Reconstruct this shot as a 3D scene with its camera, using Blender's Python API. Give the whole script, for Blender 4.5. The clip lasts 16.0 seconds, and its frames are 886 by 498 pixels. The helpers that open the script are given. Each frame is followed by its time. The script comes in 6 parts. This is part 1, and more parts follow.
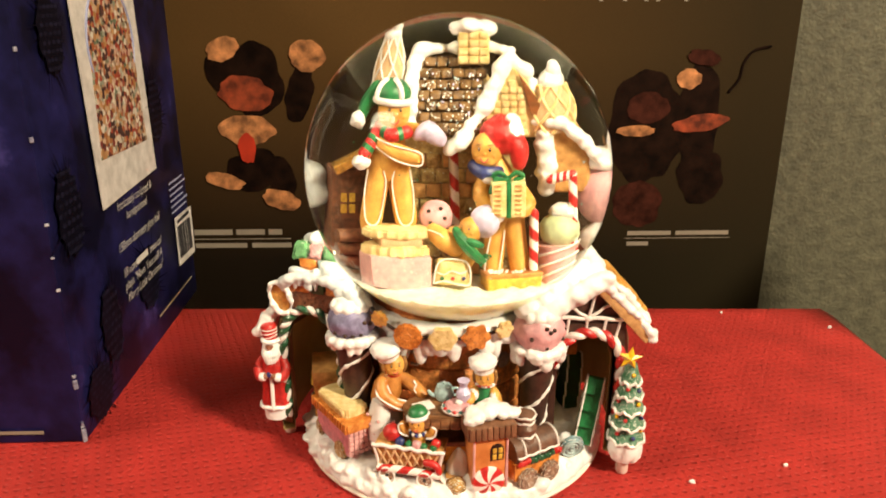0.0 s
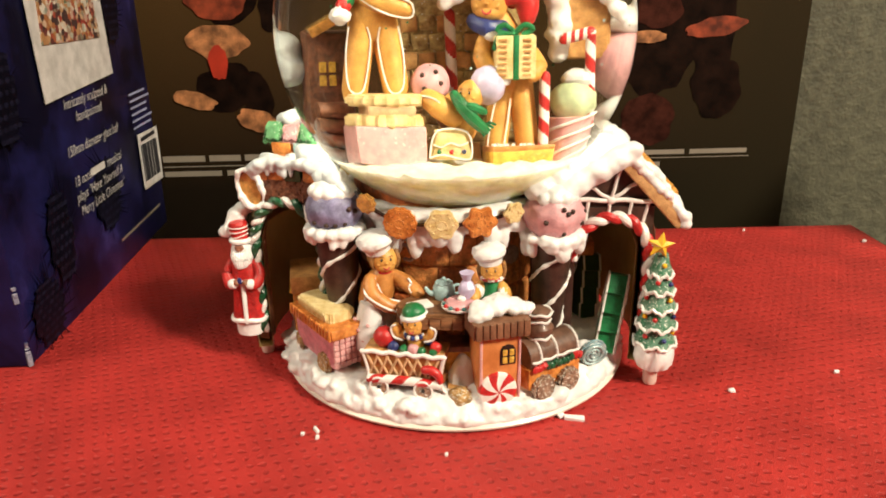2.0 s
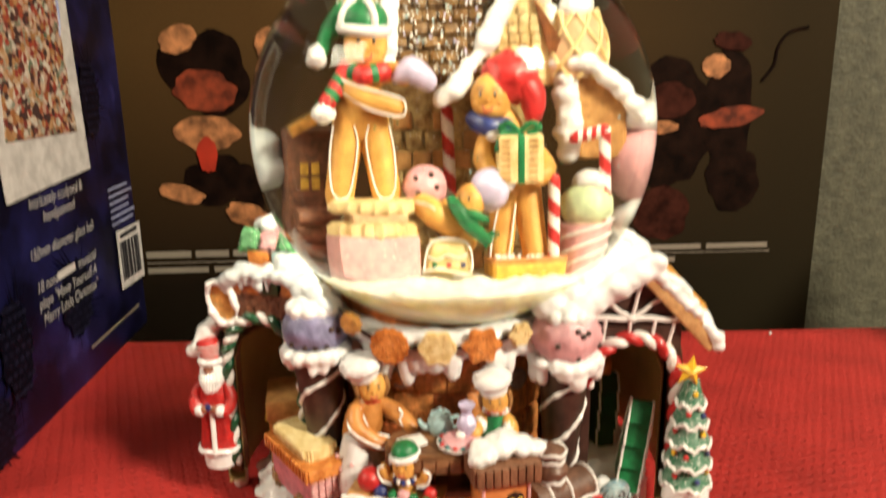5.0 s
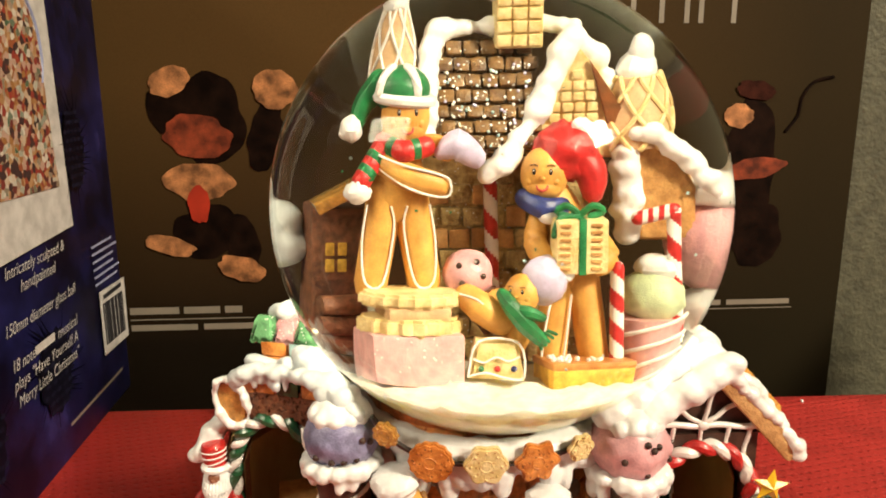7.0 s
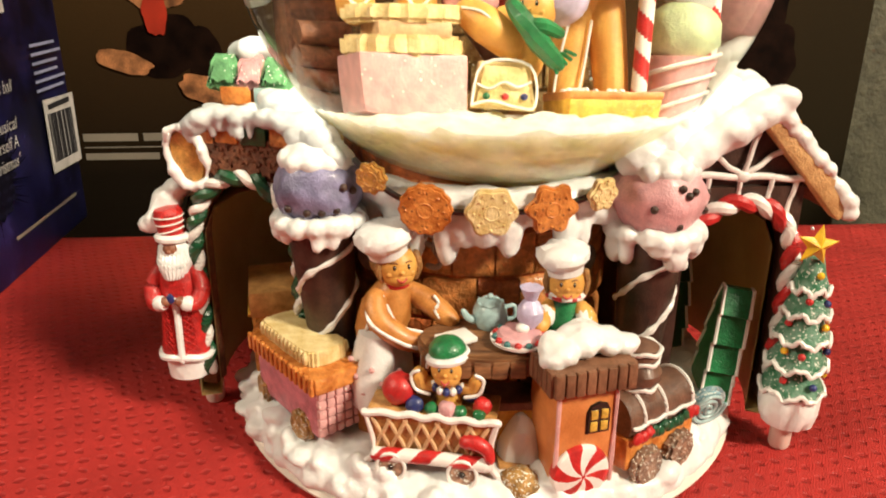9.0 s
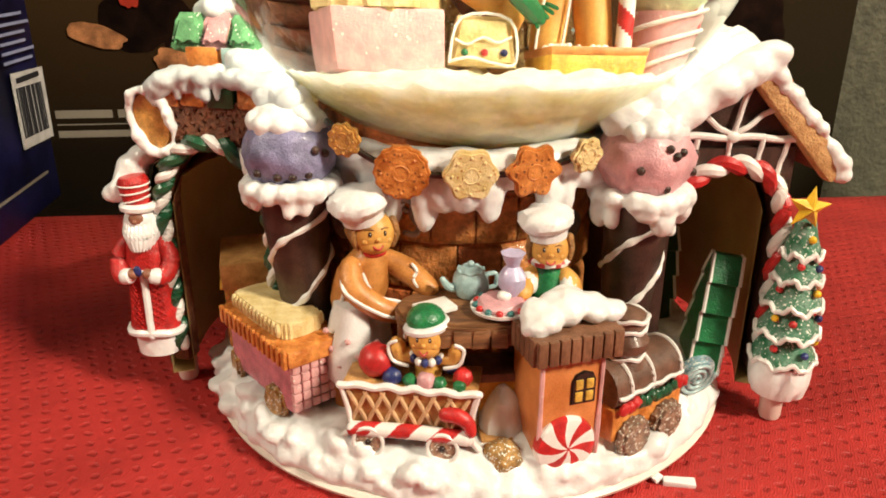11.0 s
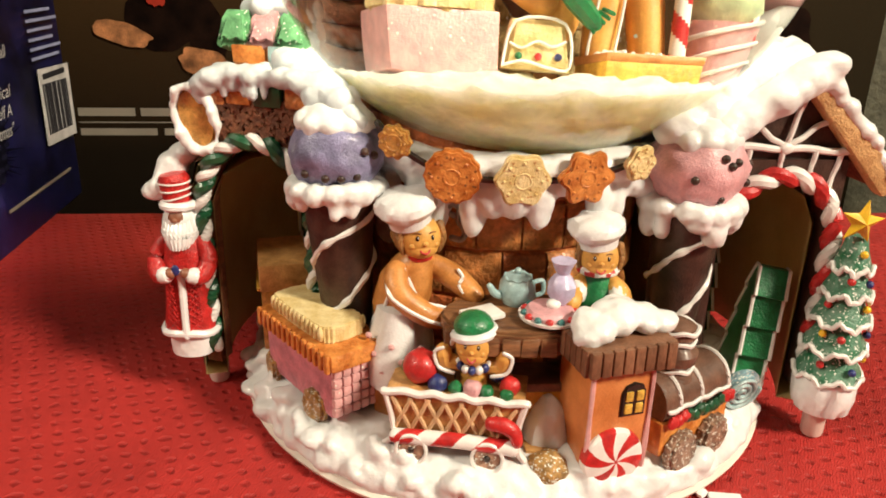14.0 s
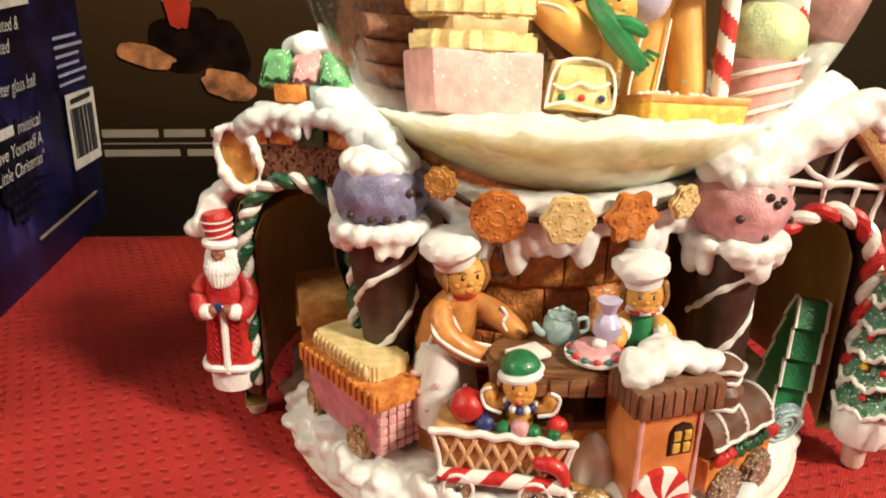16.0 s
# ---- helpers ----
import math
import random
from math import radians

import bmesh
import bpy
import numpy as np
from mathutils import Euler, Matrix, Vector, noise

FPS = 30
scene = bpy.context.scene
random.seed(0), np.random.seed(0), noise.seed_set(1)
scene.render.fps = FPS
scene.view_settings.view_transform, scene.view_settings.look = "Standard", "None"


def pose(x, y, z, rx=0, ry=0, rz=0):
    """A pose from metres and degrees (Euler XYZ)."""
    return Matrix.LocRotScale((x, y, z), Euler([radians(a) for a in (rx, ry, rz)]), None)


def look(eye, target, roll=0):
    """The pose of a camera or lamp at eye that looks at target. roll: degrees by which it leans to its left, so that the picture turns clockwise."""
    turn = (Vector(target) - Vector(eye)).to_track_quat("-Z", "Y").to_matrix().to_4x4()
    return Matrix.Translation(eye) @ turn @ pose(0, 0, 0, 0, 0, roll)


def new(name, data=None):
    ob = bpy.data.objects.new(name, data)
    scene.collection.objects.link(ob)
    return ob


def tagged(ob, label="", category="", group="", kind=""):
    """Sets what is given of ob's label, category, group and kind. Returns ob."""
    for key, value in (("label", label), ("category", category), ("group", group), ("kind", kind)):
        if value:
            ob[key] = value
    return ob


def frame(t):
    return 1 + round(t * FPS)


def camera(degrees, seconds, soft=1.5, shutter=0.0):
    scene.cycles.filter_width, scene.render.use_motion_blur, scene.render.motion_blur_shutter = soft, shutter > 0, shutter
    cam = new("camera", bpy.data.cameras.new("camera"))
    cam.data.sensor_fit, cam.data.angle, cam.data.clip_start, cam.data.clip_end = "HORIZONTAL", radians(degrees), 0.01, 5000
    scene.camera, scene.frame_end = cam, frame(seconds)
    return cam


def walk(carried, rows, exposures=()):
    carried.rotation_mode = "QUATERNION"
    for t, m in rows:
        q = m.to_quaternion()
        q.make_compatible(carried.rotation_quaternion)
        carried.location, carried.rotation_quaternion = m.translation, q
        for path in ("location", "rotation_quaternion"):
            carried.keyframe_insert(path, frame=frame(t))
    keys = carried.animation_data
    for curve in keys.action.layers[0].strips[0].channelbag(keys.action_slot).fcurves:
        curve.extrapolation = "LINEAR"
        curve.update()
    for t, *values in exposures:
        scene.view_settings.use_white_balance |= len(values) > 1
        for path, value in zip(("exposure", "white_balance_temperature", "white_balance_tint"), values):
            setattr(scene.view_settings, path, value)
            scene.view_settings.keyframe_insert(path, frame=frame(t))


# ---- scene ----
cam = camera(61.2, 16.0, soft=1.8, shutter=0.4)
METRES, EYE, TILT, LEAN, TURN = 0.34485, 0.23408, -19.0, 0.0, 0.0
ROWS = [
    (0.0, 0.0, 0.0, 0.0, 0.0, 0.0, -0.0),
    (0.5, -0.0084, 0.0279, -0.031, 0.16, -1.01, 0.42),
    (1.0, -0.0095, 0.0729, -0.082, -0.3, -1.62, 0.11),
    (1.5, -0.0081, 0.1025, -0.1198, -0.44, -1.18, 0.56),
    (2.0, -0.0091, 0.1549, -0.13, -0.7, -1.42, 1.13),
    (2.5, -0.0191, 0.2015, -0.1272, -0.34, -0.52, 0.57),
    (3.0, -0.0126, 0.237, -0.1405, 0.33, -0.72, -0.15),
    (3.5, -0.0192, 0.2761, -0.1477, -0.5, -0.59, 0.34),
    (4.0, 0.0043, 0.2977, -0.1399, -0.69, 0.23, 1.25),
    (4.5, 0.0085, 0.2954, -0.1249, -0.52, 2.12, 1.39),
    (5.0, 0.0027, 0.2651, -0.0836, -0.29, 4.56, 1.11),
    (7.5, -0.0818, 0.3856, -0.0091, -3.28, 5.81, 0.03),
    (8.0, -0.0873, 0.4143, -0.0539, -3.93, 3.87, 0.41),
    (8.5, -0.0827, 0.453, -0.1081, -4.24, 0.76, 0.16),
    (9.0, -0.0744, 0.4782, -0.1384, -3.98, -1.21, 1.0),
    (9.5, -0.0641, 0.4911, -0.148, -4.35, -2.14, 1.11),
    (12.0, -0.0678, 0.5028, -0.1546, -5.06, -2.35, 1.54),
    (12.5, -0.0742, 0.5034, -0.1548, -5.14, -2.1, 0.91),
    (13.0, -0.0896, 0.5053, -0.1482, -4.47, -1.54, 0.32),
    (13.5, -0.0929, 0.5079, -0.1512, -4.64, -1.76, 0.54),
    (14.0, -0.0976, 0.5135, -0.1551, -4.68, -1.77, 0.14),
    (14.5, -0.1104, 0.5207, -0.1565, -5.12, -2.01, 0.18),
    (15.0, -0.1341, 0.5271, -0.1529, -5.86, -1.75, -0.53),
    (15.5, -0.1427, 0.5279, -0.1507, -5.94, -1.58, -0.64),
    (16.0, -0.1256, 0.5134, -0.1289, -4.24, -1.51, 0.55),
]
STOPS = [(t, pose(0, -0.3762, EYE, TILT, LEAN, TURN) @ pose(METRES * x, METRES * y, METRES * z, 90 + pitch, roll, yaw)) for t, x, y, z, yaw, pitch, roll in ROWS]
STOPS += [(5.2, look((0.001, -0.307, 0.193), (0.031, 1.641, -0.259), -1.1)), (7.3, look((-0.026, -0.254, 0.192), (0.079, 1.694, -0.252), 0.4))]
walk(cam, sorted(STOPS, key=lambda k: k[0]), [(0.0, 0.08, 7300, 13), (0.8, 0.03, 7300, 13), (1.8, 0.0, 6550, 11), (4.6, 0.0, 6500, 10), (7.3, -0.06, 6900, 11), (8.3, 0.0, 6800, 11), (9.4, -0.04, 6600, 12), (12.0, -0.05, 6520, 11), (16.0, -0.07, 6500, 11)])

# ---- world and lights ----
world = bpy.data.worlds.new("world")
scene.world = world
world.use_nodes = True
world.node_tree.nodes["Background"].inputs[0].default_value = (1.0, 0.86, 0.68, 1)
world.node_tree.nodes["Background"].inputs[1].default_value = 0.009


def ceiling_lamp(at, size_x, size_y, watts, colour, turn=0):
    data = bpy.data.lights.new("ceiling_lamp", "AREA")
    data.shape, data.size, data.size_y, data.energy, data.color = "RECTANGLE", size_x, size_y, watts, colour
    ob = new("ceiling_lamp", data)
    ob.matrix_world = look(at, (0, 0, 0.1)) @ pose(0, 0, 0, 0, 0, turn)
    return ob


ceiling_lamp((1.30, -1.15, 1.36), 0.34, 0.34, 69, (1.0, 0.89, 0.675))
ceiling_lamp((-1.62, -0.66, 1.40), 0.70, 0.36, 25, (1.0, 0.89, 0.675), 20)

# ---- materials ----


def mat(name, colour, rough=0.5, var=0.18, size=250.0, bump=0.2, fine=1600.0, spec=0.5, coat=0.0, second=None, sss=0.0, spark=0.0, metal=0.0, deep=0.002):
    """Painted or baked surface: base colour broken up at two scales, fine relief, optional glitter."""
    m = bpy.data.materials.new(name)
    m.use_nodes = True
    nt = m.node_tree
    n, l = nt.nodes, nt.links
    b = n["Principled BSDF"]
    tc = n.new("ShaderNodeTexCoord")
    big = n.new("ShaderNodeTexNoise")
    big.inputs["Scale"].default_value, big.inputs["Detail"].default_value = size, 5
    l.new(tc.outputs["Object"], big.inputs["Vector"])
    small = n.new("ShaderNodeTexNoise")
    small.inputs["Scale"].default_value, small.inputs["Detail"].default_value = fine, 3
    l.new(tc.outputs["Object"], small.inputs["Vector"])
    ramp = n.new("ShaderNodeValToRGB")
    ramp.color_ramp.elements[0].position, ramp.color_ramp.elements[1].position = 0.33, 0.67
    lo = second if second else tuple(c * (1 - 1.6 * var) for c in colour)
    hi = tuple(min(1, c * (1 + var * 0.8)) for c in colour)
    ramp.color_ramp.elements[0].color, ramp.color_ramp.elements[1].color = (*lo, 1), (*hi, 1)
    l.new(big.outputs["Fac"], ramp.inputs["Fac"])
    mixn = n.new("ShaderNodeMix")
    mixn.data_type, mixn.blend_type = "RGBA", "MULTIPLY"
    mixn.inputs[0].default_value = min(1, var * 2)
    l.new(ramp.outputs["Color"], mixn.inputs[6])
    grey = n.new("ShaderNodeMapRange")
    grey.inputs[1].default_value, grey.inputs[2].default_value, grey.inputs[3].default_value, grey.inputs[4].default_value = 0.3, 0.7, 0.6, 1.1
    l.new(small.outputs["Fac"], grey.inputs[0])
    l.new(grey.outputs[0], mixn.inputs[7])
    l.new(mixn.outputs[2], b.inputs["Base Color"])
    b.inputs["Roughness"].default_value, b.inputs["Specular IOR Level"].default_value = rough, spec
    b.inputs["Coat Weight"].default_value, b.inputs["Coat Roughness"].default_value = coat, 0.12
    b.inputs["Metallic"].default_value = metal
    if sss:
        b.inputs["Subsurface Weight"].default_value, b.inputs["Subsurface Scale"].default_value = sss, deep
        b.inputs["Subsurface Radius"].default_value = (1.0, 0.9, 0.7)
    if bump:
        bp = n.new("ShaderNodeBump")
        bp.inputs["Strength"].default_value, bp.inputs["Distance"].default_value = bump, 0.0006
        add = n.new("ShaderNodeMath")
        l.new(big.outputs["Fac"], add.inputs[0]), l.new(small.outputs["Fac"], add.inputs[1])
        l.new(add.outputs[0], bp.inputs["Height"]), l.new(bp.outputs["Normal"], b.inputs["Normal"])
    if spark:
        v = n.new("ShaderNodeTexVoronoi")
        v.inputs["Scale"].default_value = 2400
        l.new(tc.outputs["Object"], v.inputs["Vector"])
        sep = n.new("ShaderNodeSeparateColor")
        l.new(v.outputs["Color"], sep.inputs[0])
        gt = n.new("ShaderNodeMath")
        gt.operation, gt.inputs[1].default_value = "GREATER_THAN", 1 - spark
        l.new(sep.outputs[0], gt.inputs[0])
        fl = n.new("ShaderNodeMix")
        fl.data_type = "RGBA"
        fl.inputs[7].default_value = (0.8, 0.82, 0.75, 1)
        l.new(gt.outputs[0], fl.inputs[0]), l.new(mixn.outputs[2], fl.inputs[6]), l.new(fl.outputs[2], b.inputs["Base Color"])
        rr = n.new("ShaderNodeMapRange")
        rr.inputs[3].default_value, rr.inputs[4].default_value = rough, 0.12
        l.new(gt.outputs[0], rr.inputs[0]), l.new(rr.outputs[0], b.inputs["Roughness"])
    return m


SNOW = mat("painted_snow", (0.84, 0.85, 0.86), 0.34, 0.05, 180, 0.4, 520, coat=0.2, sss=0.08)
# darker bluish copy of the snow; the ball's shade is in its colour
SHADEDSNOW = mat("shaded_bluish_snow", (0.62, 0.68, 0.71), 0.36, 0.08, 150, 0.4, 600, coat=0.2, sss=0.1)
GLOBESNOW = mat("globe_snow", (0.90, 0.87, 0.76), 0.55, 0.12, 160, 0.9, 520, second=(0.80, 0.79, 0.62), sss=0.9, deep=0.015)
ICING = mat("white_icing", (0.84, 0.82, 0.80), 0.35, 0.06, 300, 0.15, coat=0.2)
CREAMPLATE = mat("cream_plate", (0.82, 0.76, 0.68), 0.35, 0.05, 60, 0.05, coat=0.2)
GINGER = mat("gingerbread", (0.62, 0.27, 0.075), 0.42, 0.18, 220, 0.25, second=(0.44, 0.16, 0.035), coat=0.1)
YGINGER = mat("golden_gingerbread", (0.72, 0.40, 0.10), 0.45, 0.14, 160, 0.2, second=(0.60, 0.28, 0.06))
DARKGINGER = mat("dark_gingerbread", (0.27, 0.09, 0.025), 0.5, 0.25, 300, 0.4)
ORANGE = mat("orange_biscuit", (0.70, 0.28, 0.07), 0.42, 0.22, 300, 0.7, 900, second=(0.46, 0.13, 0.02))
CAB = mat("orange_painted_resin", (0.66, 0.25, 0.08), 0.4, 0.12, 130, 0.2, second=(0.52, 0.17, 0.045), coat=0.15)
CREAM = mat("cream_biscuit", (0.80, 0.66, 0.36), 0.42, 0.14, 300, 0.5, second=(0.68, 0.50, 0.2))
WAFFLE = mat("waffle", (0.60, 0.33, 0.12), 0.5, 0.2, 300, 0.4, second=(0.42, 0.2, 0.06))
PALEWAFFLE = mat("pale_waffle", (0.70, 0.45, 0.25), 0.5, 0.15, 300, 0.3)
AMBER = mat("glazed_amber_biscuit", (0.68, 0.36, 0.09), 0.15, 0.25, 350, 0.6, coat=0.8)
CHOC = mat("dark_chocolate", (0.055, 0.026, 0.018), 0.45, 0.3, 250, 0.3, coat=0.1)
MILK = mat("milk_chocolate", (0.17, 0.085, 0.055), 0.45, 0.25, 280, 0.35, coat=0.1)
BROWNCRUMB = mat("brown_crumb", (0.20, 0.075, 0.035), 0.6, 0.3, 500, 0.7)
BRICK = mat("red_brown_gingerbread", (0.64, 0.17, 0.05), 0.36, 0.3, 300, 1.2, 800, coat=0.1)
BRICKO = mat("orange_brown_gingerbread", (0.78, 0.30, 0.09), 0.36, 0.28, 300, 1.2, 800, coat=0.1)
TAN = mat("bare_resin", (0.66, 0.50, 0.23), 0.45, 0.12, 45, 0.1, second=(0.54, 0.38, 0.15))
RED = mat("red_enamel", (0.58, 0.026, 0.026), 0.38, 0.18, 350, 0.35, coat=0.15)
COATRED = mat("red_robe", (0.55, 0.022, 0.02), 0.35, 0.2, 400, 0.5, coat=0.2)
GREEN = mat("green_enamel", (0.012, 0.20, 0.065), 0.34, 0.25, 300, 0.4, coat=0.25)
DKGREEN = mat("dark_green_enamel", (0.008, 0.085, 0.035), 0.3, 0.2, 300, 0.2, coat=0.4)
FROSTGREEN = mat("frosted_green", (0.012, 0.13, 0.055), 0.35, 0.3, 330, 0.5, second=(0.16, 0.30, 0.22), spark=0.08)
FROSTGREY = mat("frosted_grey_green", (0.22, 0.30, 0.25), 0.4, 0.3, 400, 0.5, second=(0.12, 0.18, 0.14), spark=0.15)
GLITTER = mat("glittered_brown", (0.33, 0.20, 0.135), 0.45, 0.35, 500, 0.8, spark=0.1)
GLITTERGOLD = mat("glittered_gold_biscuit", (0.48, 0.27, 0.08), 0.45, 0.35, 500, 0.8, spark=0.15)
WHEELGLIT = mat("glittered_pale_biscuit", (0.46, 0.27, 0.18), 0.45, 0.3, 500, 0.7, spark=0.12)
PINK = mat("pink_ice_cream", (0.76, 0.40, 0.43), 0.4, 0.15, 220, 0.4, coat=0.15)
PINKSUGAR = mat("pink_sugar_block", (0.76, 0.42, 0.42), 0.28, 0.14, 260, 0.3, spark=0.008)
ROSE = mat("rose_wagon", (0.62, 0.22, 0.27), 0.4, 0.2, 260, 0.4)
# lavender lowered, with the ball's shade on this scoop put into the colour
LAVENDER = mat("lavender_ice_cream", (0.25, 0.24, 0.41), 0.4, 0.25, 260, 0.45, coat=0.15)
PALELAV = mat("pale_lavender", (0.58, 0.52, 0.74), 0.35, 0.12, 300, 0.2, coat=0.2)
TEAL = mat("pale_teal_glaze", (0.42, 0.60, 0.62), 0.3, 0.18, 300, 0.25, coat=0.3)
BLUEGLIT = mat("blue_glitter", (0.25, 0.43, 0.50), 0.3, 0.25, 420, 0.4, spark=0.2, coat=0.2)
DKTEAL = mat("dark_teal", (0.05, 0.20, 0.20), 0.35, 0.25, 300, 0.2, coat=0.3)
MINT = mat("mint_ice_cream", (0.60, 0.72, 0.44), 0.4, 0.15, 260, 0.4)
GUMGREEN = mat("green_gumdrop", (0.16, 0.42, 0.20), 0.2, 0.25, 300, 0.2, coat=0.6, spark=0.03)
GUMPINK = mat("pink_gumdrop", (0.62, 0.34, 0.36), 0.2, 0.2, 300, 0.2, coat=0.6, spark=0.03)
YELLOW = mat("yellow_star", (0.85, 0.52, 0.03), 0.25, 0.12, 300, 0.15, coat=0.4)
GOLDPANE = mat("golden_window_pane", (0.75, 0.46, 0.08), 0.25, 0.2, 600, 0.2, coat=0.4)
NAVY = mat("navy_enamel", (0.025, 0.04, 0.18), 0.38, 0.25, 300, 0.35, coat=0.15)
SKIN = mat("brown_painted_face", (0.30, 0.12, 0.07), 0.4, 0.15, 300, 0.2)
BLACK = mat("black_paint", (0.02, 0.013, 0.01), 0.3, 0.2, 300, 0.1, coat=0.3)
GREYMETAL = mat("pewter_paint", (0.30, 0.24, 0.20), 0.35, 0.2, 500, 0.3)
APRON = mat("white_apron", (0.83, 0.83, 0.84), 0.42, 0.07, 180, 0.25, coat=0.1)
PLASTIC = mat("pale_plastic_foot", (0.74, 0.60, 0.54), 0.3, 0.04, 100, 0.03)
HOUSEWALL = mat("baked_house_wall", (0.60, 0.47, 0.21), 0.45, 0.3, 330, 0.9, second=(0.30, 0.17, 0.05), spark=0.02)
YCAKE = mat("yellow_cake", (0.74, 0.46, 0.07), 0.45, 0.2, 350, 0.4, second=(0.55, 0.28, 0.03))


ROOFTILE = mat("glazed_brown_roof_tile", (0.21, 0.11, 0.035), 0.22, 0.35, 320, 0.7, second=(0.09, 0.04, 0.012), coat=0.5, spark=0.03)
RAFTER = mat("pale_baked_rafter", (0.60, 0.36, 0.16), 0.45, 0.25, 200, 0.6, second=(0.48, 0.24, 0.09))
HAIR = mat("brown_painted_hair", (0.40, 0.19, 0.06), 0.45, 0.3, 500, 0.8)
LIP = mat("red_painted_lip", (0.50, 0.06, 0.05), 0.35, 0.1, 500, 0.1)


def wood_mat(name, a, b_, stretch):
    m = mat(name, a, 0.5, 0.25, 200, 0.4, second=b_)
    n, l = m.node_tree.nodes, m.node_tree.links
    mp = n.new("ShaderNodeMapping")
    mp.inputs["Scale"].default_value = stretch
    tc = [q for q in n if q.type == "TEX_COORD"][0]
    l.new(tc.outputs["Object"], mp.inputs["Vector"])
    for q in n:
        if q.type == "TEX_NOISE":
            l.new(mp.outputs[0], q.inputs["Vector"])
    return m


WOOD = wood_mat("grooved_brown_wood", (0.26, 0.12, 0.05), (0.09, 0.035, 0.015), (0.35, 2.5, 2.5))
ROOFWOOD = wood_mat("brown_roof_board", (0.24, 0.11, 0.06), (0.12, 0.05, 0.025), (0.8, 0.8, 0.4))


def cloth_mat():
    """Red tablecloth: basket weave of small raised cells in staggered rows."""
    m = mat("red_woven_cloth", (0.47, 0.034, 0.030), 0.5, 0.12, 30, 0.0, 900, spec=0.35)
    n, l = m.node_tree.nodes, m.node_tree.links
    b = n["Principled BSDF"]
    tc = [q for q in n if q.type == "TEX_COORD"][0]
    mp = n.new("ShaderNodeMapping")
    mp.inputs["Rotation"].default_value = (0, 0, radians(27))
    l.new(tc.outputs["Object"], mp.inputs["Vector"])
    sp = n.new("ShaderNodeSeparateXYZ")
    wob = n.new("ShaderNodeTexNoise")
    wob.inputs["Scale"].default_value = 200
    l.new(tc.outputs["Object"], wob.inputs["Vector"])
    l.new(mp.outputs[0], sp.inputs[0])

    def wave(out, pitch):
        q = n.new("ShaderNodeMath")
        q.operation, q.inputs[1].default_value = "MULTIPLY_ADD", 2 * math.pi / pitch
        w = n.new("ShaderNodeMath")
        w.operation, w.inputs[1].default_value = "MULTIPLY", 2.6
        l.new(wob.outputs["Fac"], w.inputs[0]), l.new(out, q.inputs[0]), l.new(w.outputs[0], q.inputs[2])
        r = n.new("ShaderNodeMath")
        r.operation = "SINE"
        l.new(q.outputs[0], r.inputs[0])
        return r.outputs[0]

    cell = n.new("ShaderNodeMath")
    cell.operation = "MULTIPLY"
    l.new(wave(sp.outputs[0], 0.0082), cell.inputs[0]), l.new(wave(sp.outputs[1], 0.0068), cell.inputs[1])
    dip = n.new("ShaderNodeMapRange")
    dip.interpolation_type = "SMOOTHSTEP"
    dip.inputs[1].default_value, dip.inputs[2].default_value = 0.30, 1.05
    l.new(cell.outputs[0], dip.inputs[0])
    thread = n.new("ShaderNodeTexWave")
    thread.inputs["Scale"].default_value, thread.inputs["Distortion"].default_value = 420, 9
    l.new(mp.outputs[0], thread.inputs["Vector"])
    inv = n.new("ShaderNodeMath")
    inv.operation, inv.inputs[0].default_value = "SUBTRACT", 1.0
    l.new(dip.outputs[0], inv.inputs[1])
    sm = n.new("ShaderNodeMath")
    sm.operation, sm.inputs[1].default_value = "MULTIPLY_ADD", 0.22
    l.new(thread.outputs["Fac"], sm.inputs[0]), l.new(inv.outputs[0], sm.inputs[2])
    bp = n.new("ShaderNodeBump")
    bp.inputs["Strength"].default_value, bp.inputs["Distance"].default_value = 0.75, 0.0008
    l.new(sm.outputs[0], bp.inputs["Height"]), l.new(bp.outputs["Normal"], b.inputs["Normal"])
    old = [k for k in l if k.to_socket == b.inputs["Base Color"]][0].from_socket
    # shade in the weave's dips is painted into the colour besides the bump
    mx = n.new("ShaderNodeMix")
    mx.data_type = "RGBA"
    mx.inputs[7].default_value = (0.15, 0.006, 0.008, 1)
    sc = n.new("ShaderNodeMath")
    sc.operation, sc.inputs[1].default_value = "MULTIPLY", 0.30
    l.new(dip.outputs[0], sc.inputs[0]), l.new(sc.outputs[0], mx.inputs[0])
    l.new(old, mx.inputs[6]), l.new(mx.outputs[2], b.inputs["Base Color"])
    return m


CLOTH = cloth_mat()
WALLPAINT = mat("rough_plaster", (0.100, 0.096, 0.062), 0.7, 0.2, 90, 1.6, 320)
OTHERWALL = mat("plain_wall_paint", (0.36, 0.31, 0.24), 0.8, 0.06, 3, 0.1, 60)
CEILPAINT = mat("ceiling_paint", (0.55, 0.52, 0.46), 0.85, 0.05, 3, 0.1, 60)
FLOORMAT = mat("dark_carpet", (0.10, 0.08, 0.06), 0.9, 0.2, 40, 0.5, 600)
PALEBOARD = mat("pale_painted_board", (0.75, 0.77, 0.72), 0.5, 0.05, 12, 0.05)
DARKCURTAIN = mat("black_fabric", (0.012, 0.012, 0.014), 0.8, 0.2, 40, 0.2)
PRINTWHITE = mat("white_print", (0.58, 0.56, 0.55), 0.4, 0.14, 120, 0.02)
PRINTBLACK = mat("black_print", (0.02, 0.02, 0.025), 0.4, 0.05, 80, 0.02)
